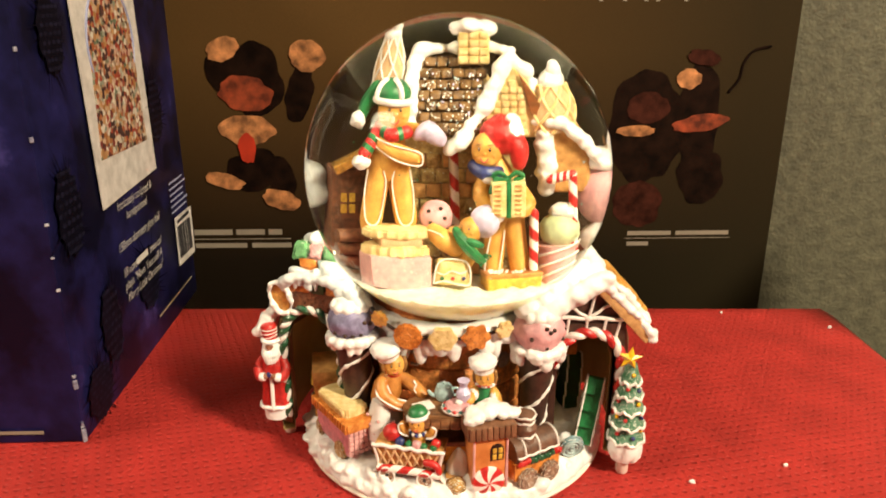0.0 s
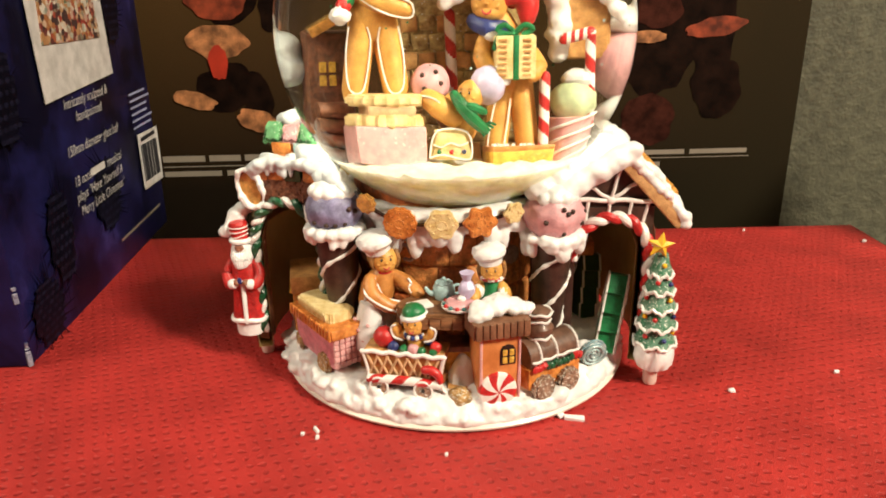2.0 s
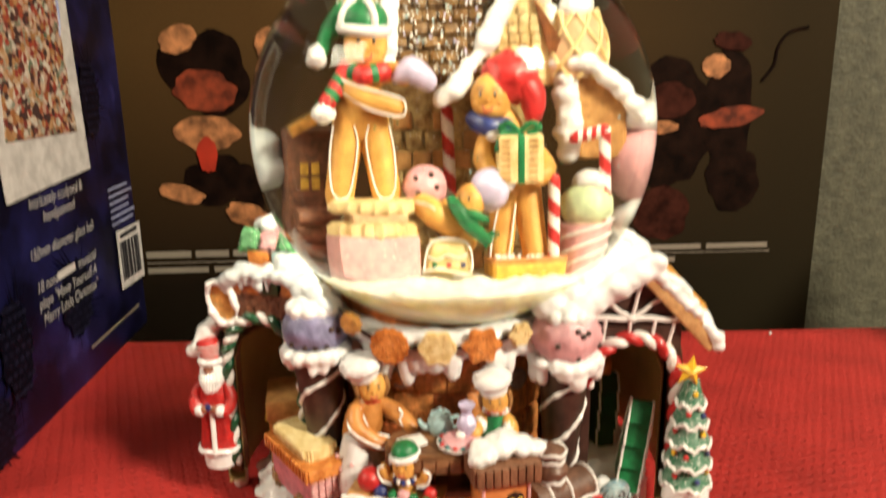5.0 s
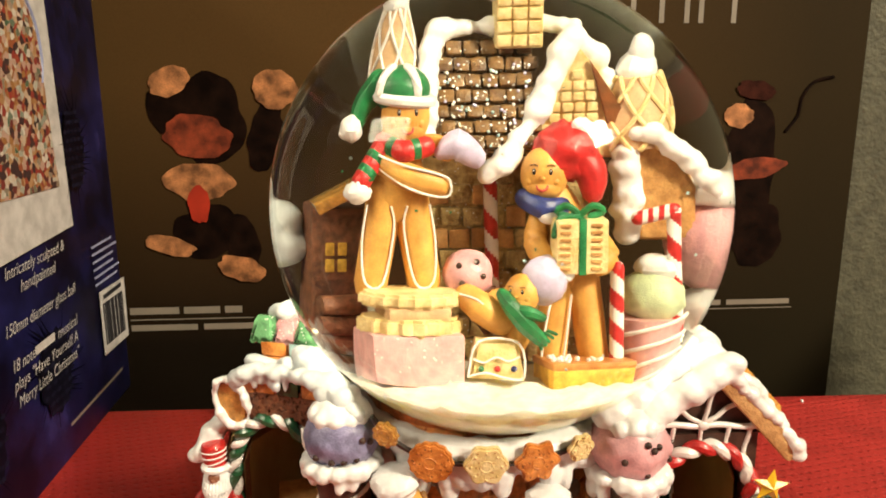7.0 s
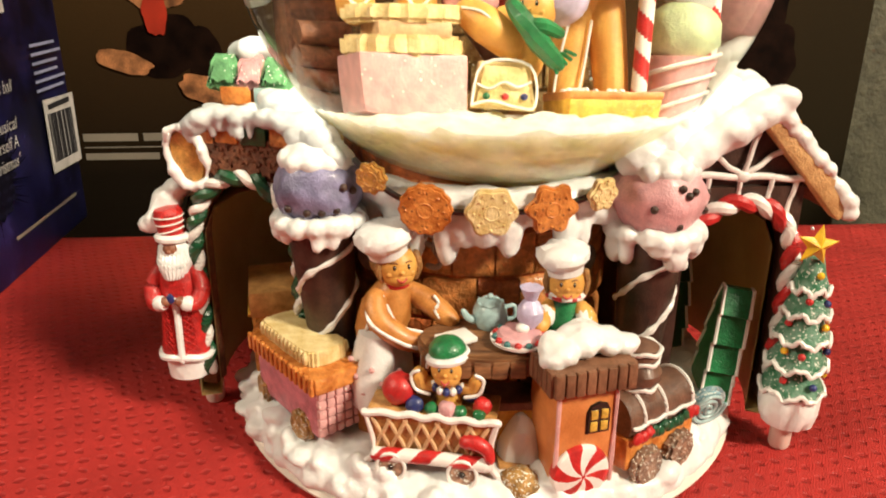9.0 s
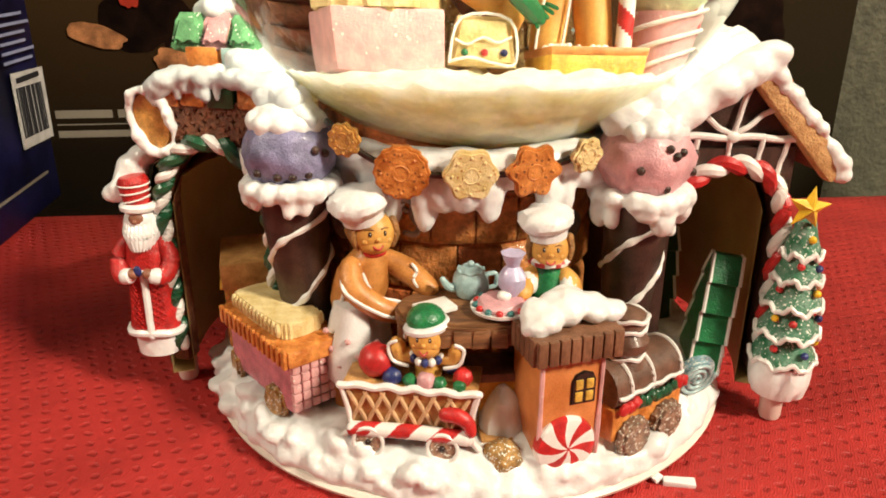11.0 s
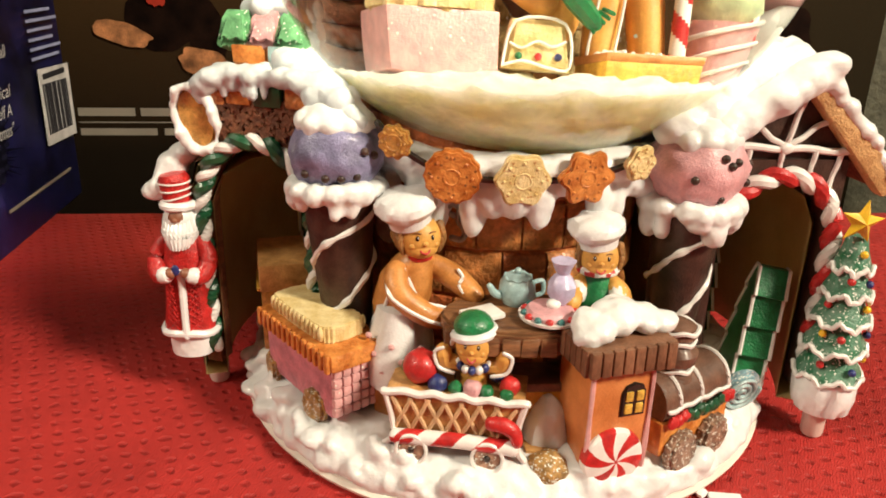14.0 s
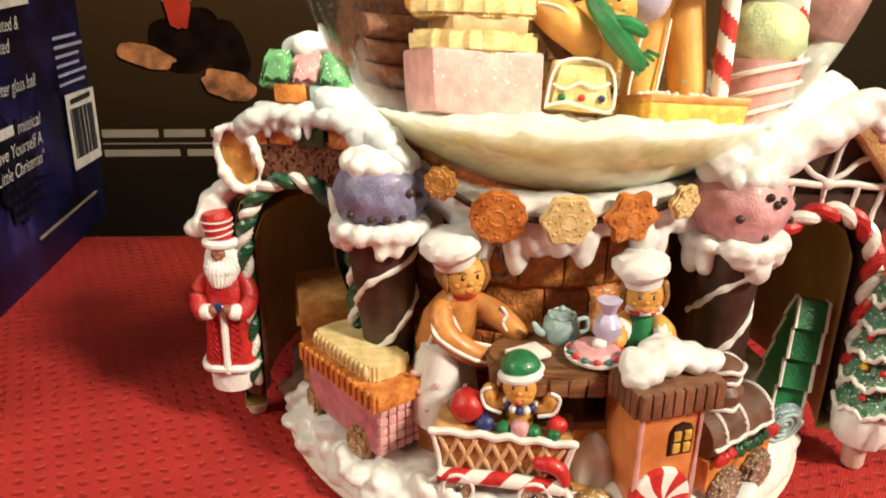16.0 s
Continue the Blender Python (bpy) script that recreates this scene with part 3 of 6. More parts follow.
# the globe's own carton
carton = thing("gift_box", (-290, 84, 0), "worn navy printed cardboard carton standing on the tablecloth", "box")
BX = M(-187.5, -21, 0, 0, 0, 1.9)
sh = Shape(CARTON)
sh.box((-104, 106, 140), (208, 212, 280), CARTON, BX, bev=1.6)
part("body", sh, carton)
# pale chips on the corner: scuffs, and glare streaks painted in as white card
sh = Shape(CARDEDGE)
random.seed(2)
for k in range(14):
    z = random.choice((random.uniform(2, 40), random.uniform(2, 40), random.uniform(2, 200)))
    sh.box((-0.35, 0.35, z), (random.uniform(1, 2.2), random.uniform(0.8, 1.8), random.choice((0.6, 1.1, 2.0, 4.5)) * random.uniform(0.6, 1.4)), CARDEDGE, BX, bev=0.2, rot=(random.uniform(-20, 20), 0, 45))
tagged(part("worn_glare_edge", sh, carton, "scuffed corner edge with white glare streaks painted in"), kind="stuff")
FACE = BX @ M(1.8, 0, 0, 0, 0, 90)
sh = Shape(PRINTWHITE)
sh.box((102, -0.0, 172), (90, 0.5, 122), PRINTWHITE, FACE, bev=0, rot=(0, -2.2, 0))
pic = part("printed_panel", sh, carton, "white framed picture print")
sh = Shape(PHOTO)
dome = [(102 + 31 * math.cos(t), 196 + 31 * math.sin(t)) for t in [math.pi * i / 20 for i in range(21)]] + [(68, 150), (66, 136), (138, 134), (136, 150)]
sh.prism(dome, 0.5, PHOTO, FACE @ M(0, -0.5, 0))
part("picture", sh, pic)
sh = Shape(PRINTPALEBLUE)
sh.tube([Vector((102 + 33 * math.cos(t), -0.6, 196 + 33 * math.sin(t))) for t in [-0.4 + (math.pi + 0.8) * i / 24 for i in range(25)]], 0.7, PRINTPALEBLUE, FACE, 6)
part("picture_outline", sh, pic)
sh = Shape(PRINTWHITE)
sh.box((192, 0, 52), (38, 0.5, 36), PRINTWHITE, FACE, bev=0, rot=(0, 2, 0))
lab = part("barcode_label", sh, carton, "white barcode label")
x = 176.0
while x < 206:
    w = random.choice((0.5, 0.8, 1.2))
    sh = Shape(PRINTBLACK)
    sh.box((x, -0.45, 51 - (x - 192) * 0.035), (w, 0.3, 24), PRINTBLACK, FACE, bev=0)
    part("barcode_bar", sh, lab)
    x += w + random.choice((0.6, 0.9, 1.3))
bars("lettering_bar", lab, [(177, 65.5, 28, 2.6)], FACE @ M(0, 1.2, 0), PRINTBLACK)
bars("lettering_bar", carton, [(168, 96 - k * 4.2, random.uniform(26, 38), 1.4) for k in range(6)], FACE @ M(0, 1.3, 0), PRINTPALEBLUE)
bars("lettering_bar", carton, [(120, 17.5, 74, 1.6)], FACE @ M(0, 1.3, 0), PRINTGREY)
SCRATCH = BX @ M(0, -0.5, 0)
bars("lettering_bar", carton, [(-90, 6, 70, 2)], SCRATCH @ M(0, 1.0, 0), PRINTGREY)
sh = Shape(PRINTWHITE)
sh.box((-78, -0.1, 45), (62, 0.5, 70), PRINTWHITE, BX, bev=0)
part("pasted_label", sh, carton, "pale pasted paper label")


def lettering(text, x, z, size, parent, base, m, width=None):
    cu = bpy.data.curves.new("lettering", "FONT")
    cu.body, cu.size, cu.extrude, cu.offset = text, size, 0.0, -0.045
    tmp = bpy.data.objects.new("lettering", cu)
    scene.collection.objects.link(tmp)
    bpy.context.view_layer.update()
    me = bpy.data.meshes.new_from_object(tmp)
    bpy.data.objects.remove(tmp)
    xs = [v.co.x for v in me.vertices]
    k = width / (max(xs) - min(xs)) if width else 1
    sh = Shape(m)
    sh.bm.from_mesh(me)
    for v in sh.bm.verts:
        v.co = Vector((x + v.co.x * k + 0.22 * v.co.y, -0.6, z + v.co.y))
    bmesh.ops.transform(sh.bm, matrix=base, verts=sh.bm.verts)
    return part("lettering", sh, parent)


for text, x, z, w in (("Intricately sculpted &", 76, 103.5, 58), ("handpainted", 88, 95.5, 34), ("150mm diameter glass ball", 70, 80, 70),
                      ("18 note", 72, 64, 20), ("musical", 117, 64, 22), ("plays \"Have Yourself A", 72, 56, 66), ("Merry Little Christmas\"", 74, 48, 63)):
    lettering(text, x, z, 7.6, carton, FACE, PRINTWHITE, w)
bars("lettering_bar", carton, [(94, 64.5, 20, 4)], FACE @ M(0, 1.2, 0), PRINTWHITE)

PCONE = mat("near_black_print", (0.0025, 0.0025, 0.008), 0.5, 0.2, 80, 0.02, spec=0.1)
PSCALE = mat("slate_print", (0.010, 0.010, 0.026), 0.5, 0.4, 200, 0.02, spec=0.1)


def cone_print(x, z, w, h, seed):
    """Printed fir cone: a dark oval body with paler scale tips and needles about it."""
    rnd = random.Random(seed)
    sh = Shape(PCONE, PSCALE)
    sh.bm.faces.new([sh.bm.verts.new((x + w / 2 * math.cos(t) * (1 + 0.1 * math.cos(9 * t)), -0.45, z + h / 2 * math.sin(t) * (1 + 0.08 * math.sin(11 * t)))) for t in [2 * math.pi * i / 60 for i in range(60)]])
    for i in range(26):
        a, r = rnd.uniform(0, 6.28), rnd.uniform(0.35, 0.75)
        p, q = Vector((x + r * w * math.cos(a), -0.42, z + r * h * math.sin(a))), rnd.uniform(0.1, 0.3)
        d = Vector((math.cos(a + q), 0, math.sin(a + q))) * w * 0.3
        n = Vector((-d.z, 0, d.x)) * 0.07
        sh.bm.faces.new([sh.bm.verts.new(v) for v in (p - d - n, p + d, p - d + n)])
    for row in range(9):
        for k in range(5):
            t = -0.9 + 1.8 * row / 8
            px = x + (k - 2 + 0.5 * (row % 2)) * w * 0.2 * math.sqrt(1 - t * t * 0.8)
            f = sh.bm.faces.new([sh.bm.verts.new((px + w * 0.075 * math.cos(a), -0.5, z + t * h / 2 + h * 0.028 * math.sin(a))) for a in [6.283 * i / 10 for i in range(10)]])
            f.material_index = 1
    bmesh.ops.transform(sh.bm, matrix=FACE, verts=sh.bm.verts)
    part("printed_fir_cone", sh, carton, "dark printed fir cone")


for x, z, w, h, k in ((48, 46, 26, 44, 1), (112, 50, 34, 40, 2), (22, 18, 30, 30, 3), (20, 120, 26, 44, 4), (160, 150, 24, 40, 5), (30, 205, 24, 36, 6)):
    cone_print(x, z, w, h, k)

# crumbs of white plaster on the cloth
for cx, cy, sx, sy, rz in ((120, -55, 2.6, 2.2, 20), (51, -73, 7.5, 2.4, -14), (46, -71, 3.2, 2, 30), (-50, -77, 3.6, 1.3, -55), (-55, -80, 1.4, 1.1, 0), (-49, -82, 1.5, 1.1, 40),
                           (0, -95, 1.4, 1.1, 0), (171, -42, 2.4, 1.2, 10), (272, 120, 2.6, 1.6, 30), (205, 146, 1.4, 1.2, 0)):
    sh = Shape(SNOW)
    sh.box((0, 0, 0.55), (sx, sy, 1.5), SNOW, M(cx, cy, 0, 0, 0, rz), bev=0.35, jit=0.35)
    tagged(part("plaster_crumb", sh), "small white crumb of plaster lying on the red cloth", "crumb", "plaster crumbs")

# ================= the snow globe =================
globe = thing("snow_globe", (0, 0, 0), "musical snow globe on a gingerbread village base, standing on red cloth", "snow globe")

sh = Shape(CREAMPLATE)
sh.lathe([(0, 0), (76.6, 0), (78.4, 1), (78.8, 2), (78, 3), (76, 3.4), (0, 3.4)], CREAMPLATE, M(5.5, -3, 0), seg=96)
part("base_plate", sh, globe, "cream round base plate")

sh = Shape(SNOW)
sh.lathe([(52, 4), (52, 12), (56, 13.5), (66, 13.4), (70, 13), (73, 11.8), (75.4, 10), (77, 8), (78.2, 5.6), (78.2, 3.4), (76.5, 1.8), (74, 2.2), (52, 3)], SNOW, M(5.5, -3, 0), seg=200, lump=1.5, freq=0.17)
random.seed(3)
for k in range(90):
    a = k * 4 + random.uniform(-1.5, 1.5)
    p = polar(random.uniform(72.5, 76), a, random.uniform(5, 10.5)).translation
    sh.ball(p, (random.uniform(2.4, 5.5), random.uniform(2.2, 4.4), random.uniform(1.8, 3.6)), SNOW, seg=10, rings=8, lump=0.5)
for k in range(70):
    a = random.uniform(-110, 110)
    p = polar(random.uniform(62, 73), a, random.uniform(11.5, 13.5)).translation
    sh.ball(p, (random.uniform(2, 4.5), random.uniform(2, 4.5), random.uniform(1.2, 2.6)), SNOW, seg=10, rings=8, lump=0.5)
ring = part("snow_ring", sh, globe, "lumpy white snow ring carrying the train", melt=0.8, smooth_it=2)

# inner stage: star biscuits on a brown floor
sh = Shape(BRICKO)
sh.lathe([(0, 5), (51, 5), (51, 12), (0, 12.5)], BRICKO, seg=64)
part("stage_floor", sh, globe, "orange-brown gingerbread floor")
random.seed(5)
for k in range(9):
    a, r = -50 + k * 12.5, random.uniform(46, 55)
    sh = Shape(ORANGE)
    sh.prism(disc_poly(7, 40, 0.9, 10), 2.4, ORANGE, polar(r, a, 13.2) @ M(0, 0, 0, 90, 0, random.uniform(0, 90)), bev=0.5)
    part("star_biscuit", sh, globe)

# drum wall behind the bakers: irregular gingerbread slabs
sh = Shape(BRICK)
sh.lathe([(40.2, 12), (40.2, 84), (0, 84)], BRICK, M(2, 1, 0), seg=64)
drum = part("drum_wall", sh, globe, "red-brown gingerbread wall")
random.seed(8)
for row in range(5):
    z0, a = 13 + row * 13.2, -62 + (row % 2) * 9
    while a < 60:
        w = random.uniform(15, 22)
        sh = Shape(BRICK if random.random() < 0.45 else BRICKO)
        sh.lathe([(40, z0), (41.3, z0 + 0.6), (41.8, z0 + 2), (41.8, z0 + 10.5), (41.2, z0 + 12.2), (40, z0 + 12.7)], None, M(2, 1, 0), seg=8, a0=a + 0.35, a1=a + w - 0.35, lump=0.5, freq=0.3)
        part("gingerbread_slab", sh, drum)
        a += w
sh = Shape(GREYMETAL)
sh.tube([(-14.5, -41.8, 63), (-16.5, -42.2, 64.5), (-15.2, -42.6, 66.2), (-13.2, -42.6, 65), (-13.4, -42.4, 62), (-11.6, -42.4, 59), (-12.6, -42.6, 57), (-15, -42.6, 57.5)], 0.8, GREYMETAL, seg=8)
part("hook", sh, globe, "grey metal hook")
for x, z in ((-30.5, 57), (29, 56)):
    sh = Shape(GREYMETAL)
    sh.prism(disc_poly(4, 20), 1.5, GREYMETAL, M(x, -33.5 if x < 0 else -36, z, 0, 0, -38 if x < 0 else 40), bev=0.4)
    part("pan", sh, globe, "round grey pan hung on the wall")

# bowl of icing that carries the glass, with drips
sh = Shape(SNOW)
sh.lathe([(40, 70), (47, 73), (48.6, 76.5), (46.8, 79.2), (43.5, 80), (40, 79.2), (37, 76), (40, 70)], SNOW, M(4, -4, 0), seg=72, lump=1.0, freq=0.15)
random.seed(12)
for k in range(26):
    a = -78 + k * 6.3 + random.uniform(-2, 2)
    r = 44.5
    p = polar(r, a, 73).translation + Vector((3, -2, 0))
    h = random.choice((2, 3, 4, 6, 8, 10))
    q = random.uniform(2.4, 4.6)
    sh.ball(p - Vector((0, 0, h * 0.45)), (q, q * 0.8, h), SNOW, seg=12, rings=10)
    sh.ball(p + Vector((0, 0, 2)), (3.2, 2.8, 2.6), SNOW, seg=10, rings=8)
part("icing_collar", sh, globe, "thick white icing collar with drips", melt=0.7, smooth_it=7)

sh = Shape(SHADEDSNOW)
random.seed(14)
snow_run(sh, [(-60, -8, 100), (-54, -22, 96), (-47, -33, 91), (-38, -41, 86)], 4.2, 16, SHADEDSNOW, None, 0.2, 2.0)
snow_run(sh, [(-58, -2, 104), (-52, -16, 98), (-44, -30, 91)], 3.6, 12, SHADEDSNOW, None, 0.2)
part("snow_bank", sh, globe, "bluish white snow bank against the glass, shade in its colour", melt=0.7, smooth_it=7)
sh = Shape(SNOW)
snow_run(sh, [(36, -44, 85), (44, -42, 87), (52, -38, 91), (60, -34, 96), (66, -30, 101)], 5.2, 18, SNOW, None, 0.2, 2.0)
part("snow_bank", sh, globe, "white snow bank against the glass", melt=0.7, smooth_it=7)

# garland of biscuits on a dark cord
cord = [(-33, -43, 86), (-29, -45.5, 82), (-23, -47.5, 78), (-16, -49.5, 75.5), (-8, -50.5, 74.5), (0, -51, 74.5), (8, -51, 74.5), (15, -50.5, 75.5), (23, -49.5, 77), (29, -48, 80)]
sh = Shape(BLACK)
sh.tube([Vector(p) for p in cord], 0.9, BLACK, seg=6)
part("cord", sh, globe, "dark twisted cord")
for (x, y, z), r, m, wav, k, rz in (((-29, -47, 82.5), 4.0, AMBER, 0.3, 9, -25), ((-16, -51, 75.5), 6.6, ORANGE, 0.25, 14, -12), ((0, -52.5, 75), 6.2, CREAM, 0.5, 6, 0), ((15, -52, 75.5), 6.2, ORANGE, 0.8, 6, 10), ((28, -50, 78.5), 4.2, CREAM, 0.4, 6, 25)):
    sh = Shape(m)
    at = M(x, y, z, 6, 0, rz)
    sh.prism(disc_poly(r, 44, wav, k), 2.4, m, at, bev=0.6)
    sh.tube([Vector((1.9 * math.cos(t), -1.0, 1.9 * math.sin(t))) for t in [2 * math.pi * i / 16 for i in range(16)]], 0.38, m, at, 6, close=True)
    for i in range(8):
        sh.ball((0.72 * r * math.cos(i * 0.785), -1.2, 0.72 * r * math.sin(i * 0.785)), 0.42, m, at, 6, 4)
    for i in range(16):
        q, w = random.uniform(0.3, 0.9) * r, random.uniform(0, 6.28)
        sh.ball((q * math.cos(w), -1.12, q * math.sin(w)), (0.36, 0.2, 0.36), DARKGINGER if m is ORANGE else WAFFLE, at, 6, 4)
    part("garland_biscuit", sh, globe, "baked biscuit hung on the cord")


# ice-cream columns
def column(x, y, z, scoop_m, r, foot, dots, label):
    sh = Shape(CHOC)
    sh.lathe([(0, 11), (4.4, 11), (4.8, 14), (8.6, 62), (9.4, 67), (0, 67)], CHOC, M(*foot, 0), seg=32)
    for v in sh.bm.verts:
        k = (v.co.z - 11) / 56
        v.co.x += (x - foot[0]) * k
        v.co.y += (y - foot[1]) * k
    col = part("cone_column", sh, globe, "dark chocolate cone with white icing spiral")
    sh = Shape(ICING)
    for start in (2.6, 5.7):
        pts = []
        for i in range(90):
            t = i / 89
            zz = 14 + 50 * t
            k = (zz - 11) / 56
            rr = 4.8 + 4.2 * k
            a = t * 6.28 * 1.55 + start + 0.25 * math.sin(t * 17 + start)
            pts.append((foot[0] + (x - foot[0]) * k + rr * math.cos(a), foot[1] + (y - foot[1]) * k + rr * math.sin(a), zz))
        sh.tube(pts, [0.8 + 0.3 * math.sin(i * 0.9) * math.sin(i * 0.23) for i in range(90)], ICING, seg=6)
    part("icing_spiral", sh, col, "white piped icing")
    sh = Shape(scoop_m)
    sh.ball((x, y, z), (r, r, r * 0.86), scoop_m, seg=40, rings=24, lump=0.9, freq=0.22)
    sc = part("ice_cream_scoop", sh, globe, label)
    sh = Shape(SNOW)
    for k in range(15):
        a = k * 24 + random.uniform(-6, 6)
        p = Vector((x + 10.2 * math.cos(radians(a)), y + 10.2 * math.sin(radians(a)), z - r * 0.72))
        sh.ball(p, (3.2, 3.2, 3), SNOW, seg=10, rings=8)
        h = random.choice((0.5, 1, 2, 3, 4.5))
        sh.ball(p - Vector((0, 0, 2 + h * 0.5)), (random.uniform(1.8, 3.2), 2.2, h), SNOW, seg=10, rings=8)
    sh.ball((x, y, z - r * 0.7), (11, 11, 3), SNOW)
    part("icing_skirt", sh, globe, "white icing running over the cone's rim", melt=0.6, smooth_it=5)
    sh = Shape(SNOW)
    for k in range(11):
        a = k * 33
        p = Vector((x + 7.0 * math.cos(radians(a)), y + 7 * math.sin(radians(a)), z + r * 0.62))
        sh.ball(p, (3, 3, 2.6), SNOW, seg=10, rings=8, lump=0.5)
        if k % 2:
            sh.ball(p + Vector((1.2 * math.cos(radians(a)), 1.2 * math.sin(radians(a)), -2)), (1.7, 1.7, 2.4), SNOW, seg=10, rings=8)
    sh.ball((x, y, z + r * 0.78), (7.6, 7.6, 3.6), SNOW, lump=0.9, freq=0.4)
    sh.ball((x + 1, y + 2, z + r * 1.05), (5, 5, 4), SNOW, lump=0.9, freq=0.4)
    part("whipped_cream", sh, globe, "white whipped cream topping", melt=0.6, smooth_it=1)
    for a, e in dots:
        d = Vector((math.sin(radians(a)) * math.cos(radians(e)), -math.cos(radians(a)) * math.cos(radians(e)), math.sin(radians(e))))
        sh = Shape(MILK)
        sh.ball(Vector((x, y, z)) + Vector((d.x * r, d.y * r, d.z * r * 0.86)) * 1.0, 1.05, CHOC, seg=10, rings=8)
        part("chocolate_drop", sh, sc, "small dark chocolate drop")


random.seed(21)
column(-43, -36, 77.5, LAVENDER, 11.6, (-40, -36), ((-40, -20), (-12, -24), (8, -24), (28, -22), (38, 12), (30, 45), (-30, 50), (0, 76), (52, 5)), "lavender ice cream scoop with chocolate drops")
column(44.6, -43, 75.8, PINK, 12.2, (42.5, -43), ((-22, -2), (20, 16), (12, 26), (30, 20), (58, -12), (14, -30), (70, 10)), "pink ice cream scoop with chocolate drops")
for sgn, x, y, a, b in ((-1, -38, -29, DKGREEN, ICING), (1, 49.5, -36, RED, ICING)):
    sh = Shape(a)
    sh.rope([(x, y, z) for z in range(13, 62)], 2.3, a, b)
    part("candy_pole", sh, globe, "twisted candy pole beside the cone")

# ---- left wing: tunnel arch with green and white rope ----
WL = M(-64, -21.5, 0, 0, 0, -19)


def arch_wall(half, top, spring, w0, w1, w2, zt, zb, depth, m, at):
    ang = [180 - 180 * i / 18 for i in range(19)]
    inner = [(half * math.cos(radians(a)), spring + (top - spring) * math.sin(radians(a))) for a in ang]
    poly = [(w0, zb), (-half, zb)] + inner + [(half, zb), (w1, zb), (w1, zt), (w2, zt), (w2, spring + 12), (w0, spring + 4)]
    sh = Shape(m)
    sh.prism(poly, depth, m, at)
    return sh


sh = arch_wall(14.5, 75.5, 57, -19, 22, -13.5, 89, 11, 6, BROWNCRUMB, WL)
lw = part("tunnel_front", sh, globe, "brown crumbed gingerbread tunnel front", soft=30)
sh = Shape(DKGREEN)
rope = [(-16, -3.6, z) for z in range(16, 57, 2)] + [(16 * math.cos(radians(a)), -3.6, 57 + 20.5 * math.sin(radians(a))) for a in range(180, -1, -6)] + [(16, -3.6, z) for z in range(55, 15, -2)]
sh.rope(rope, 2.7, DKGREEN, ICING, WL, 9.5, 0.8)
part("candy_rope", sh, lw, "green and white twisted candy rope")
random.seed(31)
for row in range(3):
    for k in range(10):
        x = -12 + k * 4.1 + (row % 2) * 2
        if x > 20:
            continue
        sh = Shape(BROWNCRUMB)
        sh.prism(disc_poly(2.2, 24, 0.55, 6), 1.6, BROWNCRUMB, WL @ M(x, -3.5, 80 + row * 3.2, 0, random.uniform(0, 60), 0), bev=0.3)
        part("flower_biscuit", sh, lw)
for x, w, m in ((-9.5, 6, BRICKO), (-2.5, 7.5, ORANGE), (5.5, 8, DKGREEN), (13.5, 7, BRICKO), (19, 5, ORANGE)):
    sh = Shape(m)
    sh.box((x, -3.6, 90), (w - 0.6, 3, 7), m, WL, bev=0.6, jit=0.3)
    part("gingerbread_slab", sh, lw)
sh = Shape(SHADEDSNOW)
random.seed(33)
snow_run(sh, [(-14, -4, 89.5), (-11, -6, 92.5), (-4, -5, 95), (6, -5, 94.5), (14, -6, 94), (24, -5, 93)], 2.5, 30, SHADEDSNOW, WL, 0.3, 3.6)
snow_run(sh, [(-11, 4, 93), (20, 4, 93)], 3.6, 14, SHADEDSNOW, WL, 0.25)
snow_run(sh, [(14, -6, 94), (26, -8, 90)], 3.4, 10, SHADEDSNOW, WL, 0.2)
part("roof_snow", sh, globe, "white icing snow lying along the roof edge", melt=0.7, smooth_it=7)
CH = M(-60.5, -10, -4.5, 0, 0, -16)
sh = Shape(ORANGE)
sh.box((0, 0, 99), (17, 12, 12), ORANGE, CH, bev=0.8)
tower = part("small_tower", sh, globe, "little biscuit tower with a gumdrop roof")
for x, z, w, h, m in ((-5, 97.5, 7, 4.5, ORANGE), (2, 97, 8.5, 4, DKTEAL), (-4, 102.5, 9, 5, ORANGE), (4.2, 102.2, 6, 5.4, TEAL), (8, 101, 3, 6, BRICKO)):
    sh = Shape(m)
    sh.box((x, -6.2, z), (w - 0.4, 2.2, h - 0.3), m, CH, bev=0.5, jit=0.2)
    part("sugar_brick", sh, tower)
for x, m in ((-7.2, GUMGREEN), (0.8, GUMPINK), (8.2, GUMGREEN)):
    sh = Shape(m)
    sh.prism([(-5.2, -3.6), (-4.2, -4.4), (-2.6, -3.5), (-1, -4.5), (0.8, -3.6), (2.4, -4.5), (4, -3.6), (4.4, -2), (3.8, 3), (3.0, 5.2), (-2.6, 5.2), (-4, 3)], 9, m, CH @ M(x, -3.2, 107.5, -14), bev=1.6)
    part("gumdrop_tile", sh, tower, "glossy sugared gumdrop roof tile")
sh = Shape(SHADEDSNOW)
random.seed(35)
snow_run(sh, [(-5, -1, 112.5), (0, -1.5, 114.5), (6, -1, 113.5), (11, 0, 111)], 3.6, 10, SHADEDSNOW, CH, 0.2, 1)
part("tower_snow", sh, tower, "white snow cap", melt=0.6, smooth_it=5)
